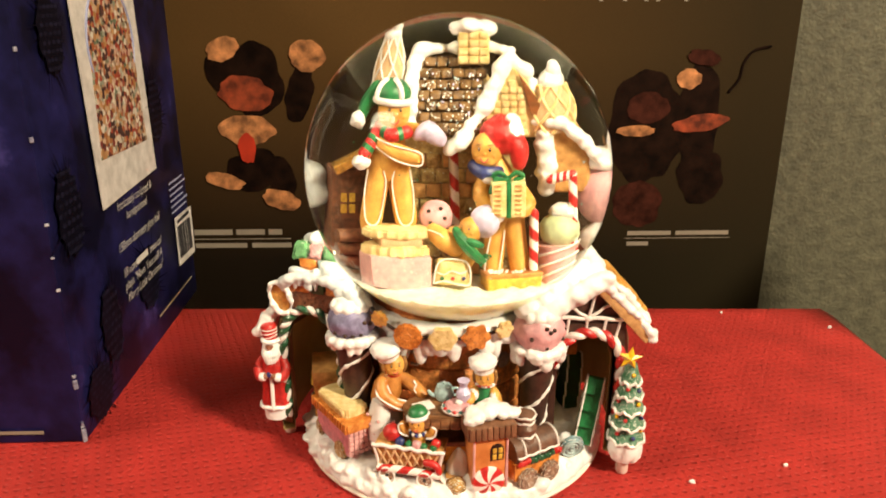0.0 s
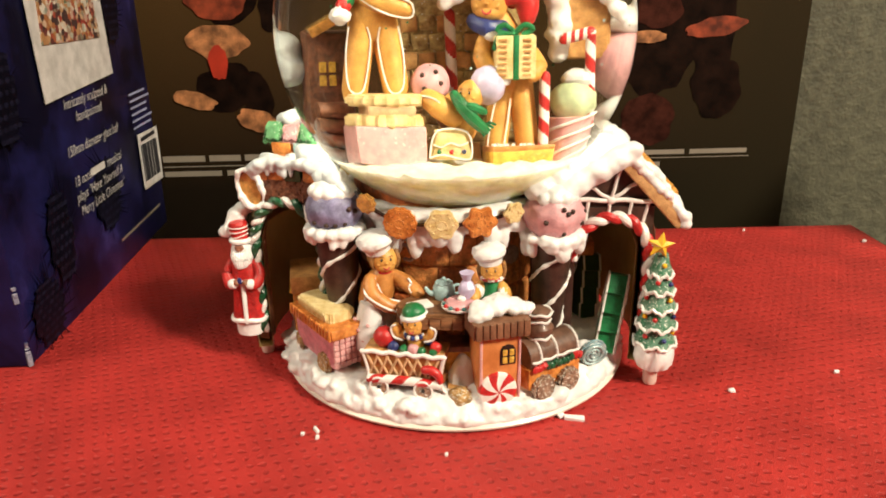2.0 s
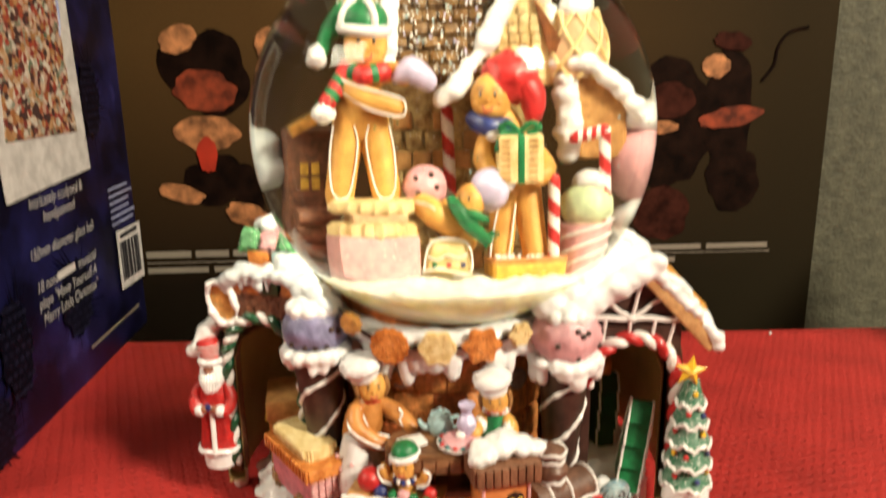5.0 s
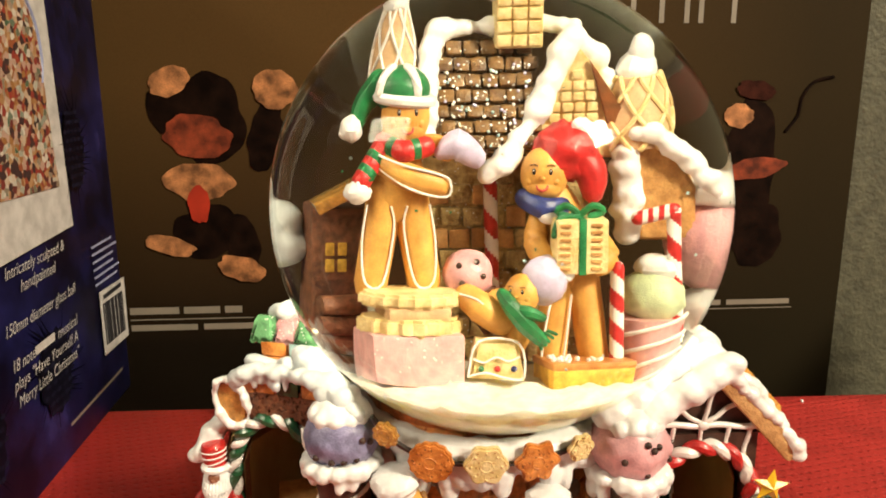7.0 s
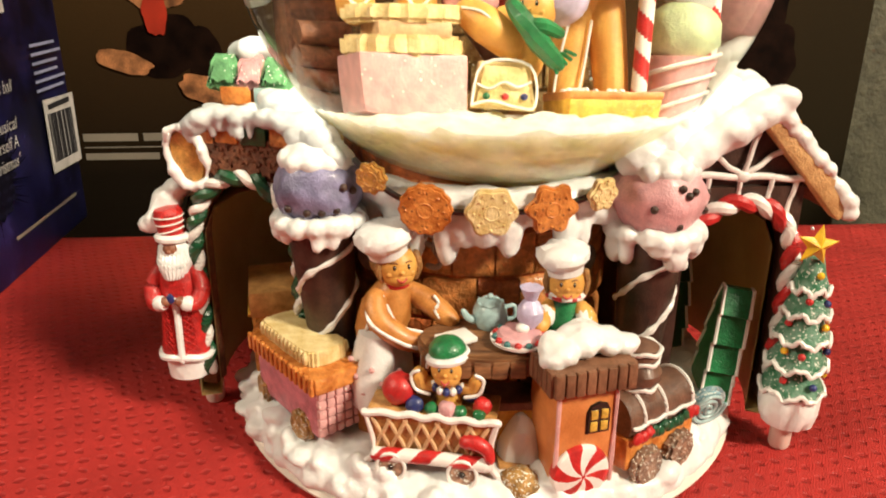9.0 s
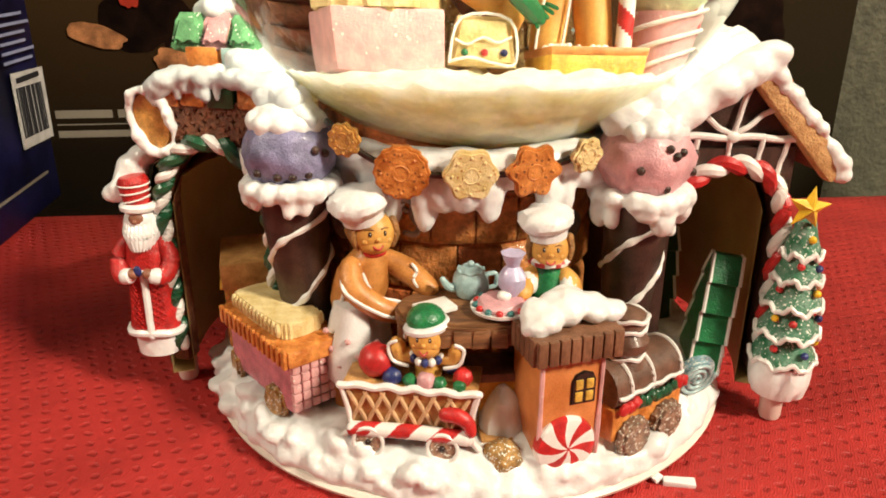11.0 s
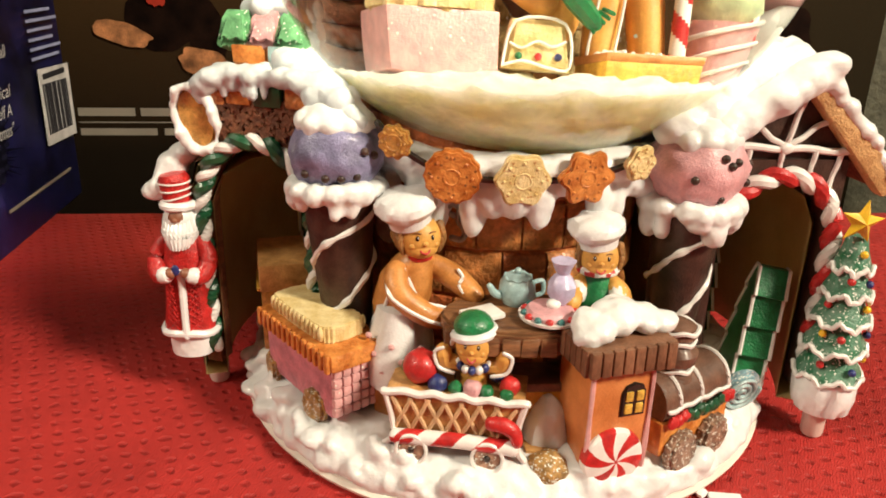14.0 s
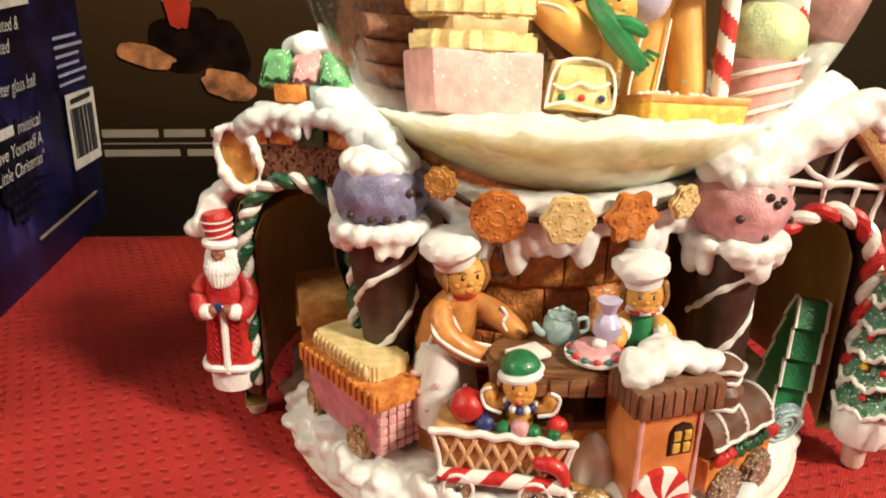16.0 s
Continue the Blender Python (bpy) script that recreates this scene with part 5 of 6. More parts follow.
# decorated round fir with star
FT = M(88.6, -46, 0)
sh = Shape(SNOW)
sh.lathe([(0, 8), (4.6, 7.6), (7.2, 9), (8.0, 13), (8.0, 19), (6, 21), (0, 22)], SNOW, FT, seg=36, lump=1.3, freq=0.35)
fir = part("fir_tree", sh, globe, "frosted green fir with baubles and yellow star")
tiers = ((19.5, 8.4, 9), (27.5, 7.9, 9), (35.5, 7.2, 8.4), (43, 6.0, 8), (50, 4.8, 8))
for k, (z, r, h) in enumerate(tiers):
    sh = Shape(FROSTGREEN)
    sh.lathe([(r * 0.8, z + 0.4), (r, z), (r * 0.92, z + 2), (r * 0.72, z + h * 0.6), (r * 0.5, z + h + 1), (0, z + h + 1)], FROSTGREEN, FT, seg=32, lump=0.5, freq=0.5)
    part("tier", sh, fir)
    sh = Shape(ICING)
    sh.tube([((r + 0.2) * math.cos(t), (r + 0.2) * math.sin(t), z + 0.3 + 0.9 * math.cos(7 * t + k) + 0.4 * math.sin(17 * t)) for t in [2 * math.pi * i / 72 for i in range(72)]], 0.7, ICING, FT, 7, close=True)
    part("icing_edge", sh, fir, "scalloped white icing edge")
cols = (RED, YELLOW, NAVY)
for k, (a, z, r) in enumerate(((-50, 24.5, 7.5), (10, 23.5, 8.1), (48, 26, 7.3), (-22, 32.4, 7.1), (50, 32.8, 7.1), (-60, 33, 7), (30, 40.5, 6.3), (-25, 48, 5.1), (38, 47, 5.2), (2, 55, 3.8), (-66, 41, 6.2))):
    m = cols[(k * 2 + (k > 5)) % 3]
    sh = Shape(m)
    sh.ball((r * math.sin(radians(a)), -r * math.cos(radians(a)), z), 1.05, m, FT, 10, 8)
    part("bauble", sh, fir)
sh = Shape(YELLOW)
pts = [((6 if i % 2 == 0 else 2.7) * math.sin(math.pi * i / 5), 63.4 + (6 if i % 2 == 0 else 2.7) * math.cos(math.pi * i / 5)) for i in range(10)]
f0 = [sh.bm.verts.new((x, 0, z)) for x, z in pts]
for cy in (-2.2, 2.2):
    c = sh.bm.verts.new((0, cy, 63.4))
    for i in range(10):
        sh.bm.faces.new((f0[i], f0[(i + 1) % 10], c))
bmesh.ops.transform(sh.bm, matrix=FT @ M(-2, -3, 63.4, 0, 8, 0) @ M(0, 0, -63.4), verts=sh.bm.verts)
part("star", sh, fir, "yellow star", soft=15)

# ================= the little train on the snow ring =================
# locomotive
CB = polar(66.5, 13.4, -1.5)
sh = Shape(CAB)
sh.box((0, 0, 28), (16, 15, 33), CAB, CB, bev=0.8)
loco = part("locomotive", sh, globe, "orange gingerbread locomotive with a snowy roof")
sh = Shape(ROOFWOOD)
sh.box((0, 0, 45), (21, 20, 3), ROOFWOOD, CB, bev=0.7)
roof = part("cab_roof", sh, loco, "brown board roof")
random.seed(61)
for k in range(8):
    for a, b in (((-9.2 + k * 2.65, -10.2, 43.4), 0), ((10.4, -8.6 + k * 2.5, 43.4), 90), ((-10.4, -8.6 + k * 2.5, 43.4), 90)):
        sh = Shape(ROOFWOOD)
        sh.box((0, 0, 0), (2.3, 1.6, 6.2 + random.uniform(-0.4, 0.4)), ROOFWOOD, CB @ M(*a, 0, 0, b), bev=0.4)
        part("roof_board", sh, loco)
sh = Shape(SNOW)
for p, r in (((-6, -2, 48.5), (5, 6, 3.4)), ((0, -1, 49.5), (5.5, 6, 3.8)), ((6.5, -2, 49), (5, 5.5, 3.2)), ((11, -3, 48), (4, 4, 2.4)), ((-8.5, -5, 47.5), (3, 3, 2.2)), ((3, 3, 49.2), (6, 5, 3.2))):
    sh.ball(p, r, SNOW, CB, 14, 10, lump=0.7, freq=0.3)
part("roof_snow", sh, loco, "heap of white snow on the cab roof", melt=0.6, smooth_it=3)
sh = Shape(BLACK)
poly = [(-3.1, 0), (3.1, 0), (3.1, 6), (2.2, 7.8), (0, 8.6), (-2.2, 7.8), (-3.1, 6)]
sh.prism(poly, 1.0, BLACK, CB @ M(3.0, -7.6, 27.5), bev=0.3)
win = part("cab_window", sh, loco, "black window with golden panes")
for x in (-1.35, 1.35):
    for z in (2.1, 5.3):
        sh = Shape(GOLDPANE)
        sh.box((x, -0.5, z), (1.9, 0.8, 2.5), GOLDPANE, CB @ M(3.0, -7.6, 27.5), bev=0.3)
        part("pane", sh, loco)
sh = Shape(ICING)
for x in (-7.6, 7.6):
    sh.tube([(x, -7.7, z) for z in (13, 20, 28, 36, 41)], [0.5, 0.7, 0.5, 0.6, 0.4], PINKSUGAR, CB, 6)
part("corner_icing", sh, loco, "pale pink piped corners")
BO = polar(68, 31.4, 0.2)
sh = Shape(ORANGE)
sh.box((1, 0, 17), (26, 13, 9), ORANGE, BO, bev=0.9)
part("chassis", sh, loco, "orange biscuit chassis")
sh = Shape(MILK)
sh.rod((-11, 0, 25), (13, 0, 25), 6.4, 6.4, MILK, BO, 28)
sh.box((1, 0, 22), (23, 11.5, 5), MILK, BO, bev=0.8)
boiler = part("boiler", sh, loco, "milk chocolate boiler")
sh = Shape(ICING)
for x in (-6, 2, 12.6):
    sh.tube([(x, 6.5 * math.cos(t), 25 + 6.5 * math.sin(t)) for t in [2 * math.pi * i / 28 for i in range(28)]], 0.55, ICING, BO, 6, close=True)
sh.tube([(x, -6.6, 24.2 + 0.3 * math.sin(x)) for x in range(-10, 14)], 0.6, ICING, BO, 6)
part("boiler_icing", sh, loco, "white piped lines")
sh = Shape(MILK)
sh.lathe([(0, 30), (4.4, 31), (5.2, 34), (4.0, 37), (5.4, 38.5), (5.6, 41), (3.8, 43.6), (4.8, 45), (4.4, 47.6), (2, 49), (0, 49)], MILK, BO @ M(-2.5, 0, -5), seg=24, lump=0.3)
stack = part("smokestack", sh, loco, "stacked chocolate smokestack")
sh = Shape(ICING)
for r, z in ((4.6, 36.9), (4.4, 43.9), (5, 47)):
    sh.tube([(-2.5 + r * math.cos(t), r * math.sin(t), z - 5 + 0.4 * math.sin(5 * t)) for t in [2 * math.pi * i / 30 for i in range(30)]], 0.6, ICING, BO, 6, close=True)
part("stack_icing", sh, loco)
random.seed(63)
for k in range(12):
    x = -9.5 + k * 2.0
    m = RED if k in (0, 1, 2, 10, 11) else DKGREEN
    sh = Shape(m)
    sh.ball((x, -7.6, 22 + random.uniform(-0.6, 0.6)), (1.6, 1.1, 1.6), m, BO, 10, 8, lump=0.4, freq=1)
    part("garland_bead", sh, loco)
for x in (-5.5, 7):
    W = BO @ M(x, -7.6, 12.8)
    sh = Shape(GLITTER)
    sh.prism(disc_poly(5.3, 36, 0.35, 12), 3.4, GLITTER, W, bev=0.9)
    part("biscuit_wheel", sh, loco, "glittering brown biscuit wheel")
W = polar(74, 12.6, 15.6)
sh = Shape(ICING)
n = 48
rim_ = [(7.6 * math.cos(2 * math.pi * i / n), 7.6 * math.sin(2 * math.pi * i / n)) for i in range(n)]
rings = [[sh.bm.verts.new((x * k, -1.8 * math.sqrt(max(0, 1 - (k * 0.93) ** 2)) - 0.8 + sgn, z * k)) for x, z in [(math.cos(math.atan2(q, p) + 0.5 * (1 - k)) * 7.6, math.sin(math.atan2(q, p) + 0.5 * (1 - k)) * 7.6) for p, q in rim_]] for k, sgn in ((0.06, 0), (0.3, 0), (0.55, 0), (0.8, 0), (0.95, 0), (1.0, 0.6), (1.0, 2.2))]
kr = sh.idx(RED)
for a, b in zip(rings, rings[1:]):
    for i in range(n):
        f = sh.bm.faces.new((a[i], a[(i + 1) % n], b[(i + 1) % n], b[i]))
        f.material_index = kr if (i // 4) % 2 else 0
sh.bm.faces.new(rings[0]).material_index = kr
sh.bm.faces.new(rings[-1])
bmesh.ops.transform(sh.bm, matrix=W, verts=sh.bm.verts)
part("peppermint_wheel", sh, loco, "red and white peppermint swirl wheel")
sh = Shape(GLITTERGOLD)
sh.ball((0, 0, 0), (5.4, 4.4, 5.4), GLITTERGOLD, polar(70.5, 1.8, 10.5), 20, 14, lump=0.8, freq=0.4)
part("glittered_biscuit", sh, globe, "glittering crumbly biscuit ball")
sh = Shape(SNOW)
sh.lathe([(0, 10), (7, 11), (6.2, 17), (4, 22), (1.6, 25), (0, 25.6)], SNOW, polar(61, 3.4), seg=24, lump=1.0, freq=0.3)
part("cream_cone", sh, globe, "cream white cone beside the locomotive")
sh = Shape(WAFFLE)
sh.box((0, 0, 13), (8, 8, 3), WAFFLE, polar(64, 1), bev=0.8)
part("coupling", sh, globe)

# waffle gondola with its passenger
GD = polar(63.5, -16.8, 2.6) @ M(0, 0, 0, 0, 0, 3) @ Matrix.Diagonal((0.87, 0.95, 0.97, 1))
sh = Shape(WAFFLE)
sh.box((0, 0, 21), (37, 13.5, 13), WAFFLE, GD, bev=0.8, taper=0.86)
gon = part("gondola", sh, globe, "waffle goods wagon carrying sweets and a gingerbread child")
sh = Shape(DARKGINGER)
sh.box((0, 0, 14.5), (35, 12, 3), DARKGINGER, GD, bev=0.6)
part("chassis", sh, gon)
for k in range(7):
    for d in (-1, 1):
        x = -14 + k * 4.6
        sh = Shape(PALEWAFFLE)
        sh.tube([(x - d * 2.6, -6.15, 16), (x + d * 2.6, -6.95, 25.5)], 0.6, PALEWAFFLE, GD, 6)
        part("waffle_ridge", sh, gon)
sh = Shape(ICING)
sh.tube([(x, -7.1 + 0.15 * math.sin(x), 27.2 + 0.35 * math.sin(x * 0.8)) for x in range(-19, 20)], 1.0, ICING, GD, 8)
sh.tube([(-18.6, -7, 27), (-17, -6.4, 20), (-16.4, -6.2, 14.5), (-19, -6.4, 12)], 0.8, ICING, GD, 8)
sh.tube([(18.6, -7, 27), (17, -6.4, 20), (17.2, -6.2, 14), (19, -6.4, 11.6)], 0.9, ICING, GD, 8)
part("icing_trim", sh, gon, "white icing trim")
sh = Shape(ICING)
sh.tube([(-15.5 + 31.5 * i / 150, -7.6, 15.2 + 0.5 * math.sin(i * 0.02)) for i in range(151)], 1.9, ICING, GD, 28, stripe=RED, turns=0.075)
part("candy_stick", sh, gon, "red and white striped candy stick")
sh = Shape(RED)
sh.tube([(10, -7.6, 21.5), (13, -7.8, 21.6), (16, -7.8, 20), (17, -7.8, 17.4)], [1.8, 2, 1.9, 1.6], RED, GD, 12)
part("candy_hook", sh, gon)
for x in (-11, 9.5):
    sh = Shape(WHEELGLIT)
    sh.prism(disc_poly(4.0, 28), 3, WHEELGLIT, GD @ M(x, -7.4, 12.6), bev=0.7)
    sh.tube([(4.1 * math.cos(t), -1.6, 4.0 * math.sin(t)) for t in [2 * math.pi * i / 24 for i in range(24)]], 0.55, ICING, GD @ M(x, -7.4, 12.6), 6, close=True)
    sh.ball((0, -1.6, 0), 0.9, BLACK, GD @ M(x, -7.4, 12.6), 8, 6)
    part("wheel", sh, gon, "glittered wheel with white rim")
sh = Shape(YGINGER)
GC = GD @ M(4.0, 0.5, 0)
sh.ball((0, 0, 30), (4, 3.4, 6), YGINGER, GC)
face(sh, (-0.2, -1.4, 38.6), 5.1, YGINGER, GC)
for d in (-1, 1):
    sh.tube([(d * 3, -1, 33), (d * 7, -1.6, 33.5), (d * 8.2, -2, 36)], [2, 2.2, 2.3], YGINGER, GC, 10)
    icing_line(sh, [(d * 5, -3.6, 31.5), (d * 9, -3.8, 32.8), (d * 10.2, -3.6, 36.6), (d * 8, -3.8, 38)], 0.5, GC)
sh.ball((-0.6, 0.2, 42.4), (5.4, 5, 3.8), GREEN, GC)
sh.tube([(-0.4 + 5.3 * math.cos(t), -0.2 + 4.9 * math.sin(t), 41.2 + 0.8 * math.cos(t)) for t in [2 * math.pi * i / 24 for i in range(24)]], 1.15, SNOW, GC, 8, close=True)
sh.ball((-6.2, 0, 38.5), (1.8, 1.8, 2.4), SNOW, GC, 10, 8, lump=0.4)
for i in range(7):
    t = math.pi * (1.08 + 0.84 * i / 6)
    sh.ball((4.2 * math.cos(t), -1.2 + 3.6 * math.sin(t), 33.8 - 0.6 * math.sin(math.pi * i / 6)), 1.15, NAVY if i % 2 else ICING, GC, 8, 6)
part("gingerbread_child_figurine", sh, globe, "gingerbread child figurine in a green and white cap")
for x, y, z, r, m in ((-10, -1.5, 31.5, 5.0, RED), (-5, -4.4, 29, 2.6, NAVY), (14, -3, 29.5, 2.8, RED), (10, 1, 30, 2.4, NAVY), (0, -5, 28.6, 2.0, GREEN), (8, -5.2, 28.4, 2.0, GREEN), (13.5, -5.6, 28.2, 1.9, GREEN), (4.4, -5.2, 29, 2.6, PINK), (-14, 2, 29, 2.4, GREEN)):
    sh = Shape(m)
    sh.ball((x, y, z), (r, r * 0.9, r * 0.86), m, GD, 14, 10, lump=0.4, freq=0.5)
    part("sweet", sh, gon, "bright sugar sweet")

# rose wagon with biscuit roof
PW = polar(64.5, -54.6, 1.6) @ Matrix.Diagonal((1.12, 1, 1, 1))
sh = Shape(ROSE)
sh.box((0, 0, 21), (29, 13, 15), ROSE, PW, bev=0.9, jit=0.3)
rose = part("rose_wagon", sh, globe, "pink wafer wagon roofed with biscuits")
for i in range(5):
    for j in range(5):
        sh = Shape(PINKSUGAR)
        sh.box((14.8, -5.2 + j * 2.6, 15.5 + i * 2.7), (1.6, 2.3, 2.4), PINKSUGAR, PW, bev=0.5)
        part("sugar_cube", sh, rose)
sh = Shape(ORANGE)
sh.box((0.5, 0, 30), (33, 16, 5), ORANGE, PW, bev=1.6)
bis = part("biscuit_roof", sh, rose, "ridged orange biscuit")
for k in range(14):
    for y in (-8.2, 8.2):
        sh = Shape(ORANGE)
        sh.box((-14.6 + k * 2.3, y, 30), (1.5, 1.2, 5), ORANGE, PW, bev=0.5)
        part("ridge", sh, rose)
sh = Shape(CREAM)
poly = []
for i in range(96):
    t = 2 * math.pi * i / 96
    ct, st = math.cos(t), math.sin(t)
    w = 1 + 0.018 * math.cos(24 * t)
    poly.append((12.4 * w * math.copysign(abs(ct) ** 0.35, ct), 6.2 * w * math.copysign(abs(st) ** 0.35, st)))
sh.prism(poly, 4.4, CREAM, PW @ M(-0.5, 0, 34.6, 90), bev=0.25)
for k in range(13):
    for y in (-6.1, 6.1):
        sh.ball((-11 + k * 1.75, y, 34.8), (0.8, 0.8, 2.0), CREAM, PW, 8, 6)
part("cream_biscuit", sh, rose, "cream coloured biscuit with wavy edges")
for a in (-67.5, -48):
    sh = Shape(GLITTERGOLD)
    sh.prism(disc_poly(4.5, 30, 0.25, 10), 2.8, GLITTERGOLD, polar(71.5, a, 15.6), bev=0.8)
    part("biscuit_wheel", sh, rose, "golden biscuit wheel")

# brown tail wagon
BW = polar(65.5, -80, 1.5)
sh = Shape(AMBER)
sh.box((0, 0, 24), (14, 13, 20), AMBER, BW, bev=1, jit=0.4)
tail = part("tail_wagon", sh, globe, "amber biscuit tail wagon")
sh = Shape(WAFFLE)
sh.box((-1, 0, 38), (24, 14, 8), WAFFLE, BW, bev=0.9, jit=0.3)
part("wagon_roof", sh, tail, "tan biscuit roof")
sh = Shape(GOLDPANE)
sh.box((0, -7.2, 33.5), (14, 1, 1.2), GOLDPANE, BW, bev=0.3)
part("gold_band", sh, tail)

# lollipop and flat iced trees
LP = polar(75, 50, 18) @ M(0, 0, 0, 0, 0, -34)
sh = Shape(BLUEGLIT)
sh.prism(disc_poly(6.2, 36), 3, BLUEGLIT, LP @ M(0, 0, 0, 14), bev=1.0)
lol = part("lollipop", sh, globe, "blue glittering spiral lollipop")
sh = Shape(TEAL)
sh.tube([((0.4 + 5.2 * i / 70) * math.cos(i * 0.27), -1.7, (0.4 + 5.2 * i / 70) * math.sin(i * 0.27)) for i in range(71)], 0.6, TEAL, LP @ M(0, 0, 0, 14), 6)
part("spiral", sh, lol, "pale spiral")


def flat_tree(r, a, z, h, m, top=None):
    at = polar(r, a, z) @ M(0, 0, 0, 0, 0, 12) @ M(0, 0, 0, 8, 0, 0)
    prof = [(2.4, 0), (9, 0), (6.2, 0.25), (8, 0.27), (5, 0.5), (6.6, 0.52), (3.6, 0.76), (4.8, 0.78), (1.2, 1)]
    poly = [(x, q * h) for x, q in prof] + [(-x, q * h) for x, q in prof[::-1]]
    sh = Shape(m)
    sh.prism(poly, 8, m, at, bev=0.4)
    tr = part("flat_tree", sh, globe, "flat green biscuit tree edged with white icing")
    for y in (-4.1, 4.1):
        sh = Shape(ICING)
        sh.tube([(x, y, q) for x, q in poly], 0.55, ICING, at, 6, close=True)
        part("icing_edge", sh, tr, "white piped edge")
    sh = Shape(FROSTGREY)
    sh.prism([(x * 0.85, q * 0.94 + 0.6) for x, q in poly], 0.8, FROSTGREY, at @ M(0, -4.2, 0))
    part("frosted_face", sh, tr, "grey-green frosted face")
    sh = Shape(ICING)
    for k in range(3):
        icing_line(sh, [(-6 + 1.5 * k, -4.9, h * (0.14 + 0.25 * k)), (0, -4.9, h * (0.3 + 0.25 * k)), (6 - 1.5 * k, -4.9, h * (0.14 + 0.25 * k))], 0.5, at)
    icing_line(sh, [(0, -4.9, 1), (0, -4.9, h * 0.85)], 0.5, at)
    part("icing_branches", sh, tr, "white piped branches")


flat_tree(73, 66, 12.5, 33, GREEN)
flat_tree(62, 92, 12, 30, DKGREEN)
sh = Shape(ORANGE)
sh.box((0, 0, 46), (8, 9, 7), ORANGE, polar(62, 92), bev=1)
part("biscuit_cap", sh, globe, "orange biscuit on the tree top")
flat_tree(58, -112, 12, 36, DKGREEN)

# ================= the glass ball and what it holds =================
CG = Vector((7, -11, 143.6))
SHIFT = Vector((0, 10, -3))
sh = Shape(GLASS)
bmesh.ops.create_icosphere(sh.bm, subdivisions=6, radius=71.8, matrix=Matrix.Translation(CG))
ball = part("glass_ball", sh, globe, "clear water-filled glass ball", soft=180)
ball.visible_shadow = False

sh = Shape(GLOBESNOW)
prof = [(70.6 * math.cos(radians(e)), 70.6 * math.sin(radians(e))) for e in range(-90, -41, 3)] + [(52.6, -47), (50, -45), (46.5, -43.6), (42, -42.6), (37, -41.8), (31, -41), (25, -40.5), (16, -40), (0, -40)]
sh.lathe(prof, GLOBESNOW, M(*CG), seg=160)
for v in sh.bm.verts:
    d = v.co - CG
    if d.z > -54:
        d.z += 2.2 * noise.noise(v.co * 0.14) + 1.6 * noise.noise(v.co * 0.42)
        d.length = min(d.length, 70.6)
        v.co = CG + d
part("snow_floor", sh, globe, "cream snow floor inside the glass")


def inside(name, sh, label="", **k):
    bmesh.ops.transform(sh.bm, matrix=Matrix.Translation(CG + SHIFT), verts=sh.bm.verts)
    return part(name, sh, globe, label, **k)


def sweet_block(c, s, m, label, bev=1.0, scal=0):
    sh = Shape(m)
    if scal:
        sh.prism(disc_poly(s[0] / 2, 60, 0.7, scal), s[2], m, M(*c, 90) @ Matrix.Diagonal((1, 1, s[1] / s[0], 1)), bev=0.8)
    else:
        sh.box(c, s, m, bev=bev, rot=(0, 0, 8))
    inside("confection", sh, label)


# confection stack and standing boy
sweet_block((-23, -26, -31.5), (24, 18, 14), PINKSUGAR, "pink sugared block")
sweet_block((-23, -26, -23), (25, 19, 4.5), CREAM, "cream scalloped biscuit", scal=18)
sweet_block((-22, -26, -19.6), (16, 15, 3.4), PALEWAFFLE, "pink-brown wafer")
sweet_block((-22.5, -26, -16.4), (25, 17, 3.6), CREAM, "cream scalloped biscuit", scal=20)
sh = Shape(YGINGER)
for d in (-1, 1):
    sh.tube([(-23 + d * 2.5, -18, 6), (-23 + d * 4.6, -19, -4), (-23 + d * 6.6, -20, -14)], [4.8, 4.3, 4.1], YGINGER, None, 14)
    icing_line(sh, [(-23 + d * 2, -23.2, 3), (-23 + d * 1.2, -22.6, -2), (-23 + d * 4.0, -23.6, -13.4), (-23 + d * 8.4, -23.6, -13.2), (-23 + d * 9.0, -21.6, -5), (-23 + d * 7.6, -20.6, 3)], 0.3)
sh.tube([(-23, -17, 4), (-23, -16.5, 10), (-22.5, -16, 16)], [6.8, 6.6, 4.6], YGINGER, None, 18)
sh.tube([(-27, -20, 12), (-21, -24, 9.4), (-13.5, -24.5, 7.6)], [2.8, 3, 2.6], YGINGER, None, 12)
icing_line(sh, [(-29, -22, 11.6), (-21, -26.6, 7.2), (-12, -27, 5.4), (-11, -26.4, 8.6), (-14, -26.6, 10.2), (-22, -26.4, 12), (-28, -23, 13.8)], 0.28)
sh.tube([(-19, -15, 14), (-14, -17, 15), (-11, -19, 14)], 2.4, YGINGER, None, 10)
face(sh, (-21, -18, 21.4), 6.2, YGINGER, None)
sh.ball((-22, -16.5, 26.6), (7.2, 6.8, 5.2), GREEN)
sh.tube([(-21.5 + 6.8 * math.cos(t), -17 + 6.4 * math.sin(t), 25 - 0.6 * math.cos(t)) for t in [2 * math.pi * i / 28 for i in range(28)]], 1.3, SNOW, None, 8, close=True)
for t in (-0.9, 0.5):
    sh.tube([(-22 + 7.3 * math.sin(t) * math.cos(e), -16.5 - 6.9 * math.cos(e) * math.cos(t), 26.6 + 5.3 * math.sin(e)) for e in [i * 0.2 for i in range(7)]], 1.1, ICING, None, 6)
sh.tube([(-27, -16, 28), (-31, -17, 24), (-33, -18, 20)], [3.2, 2.6, 1.8], GREEN, None, 10)
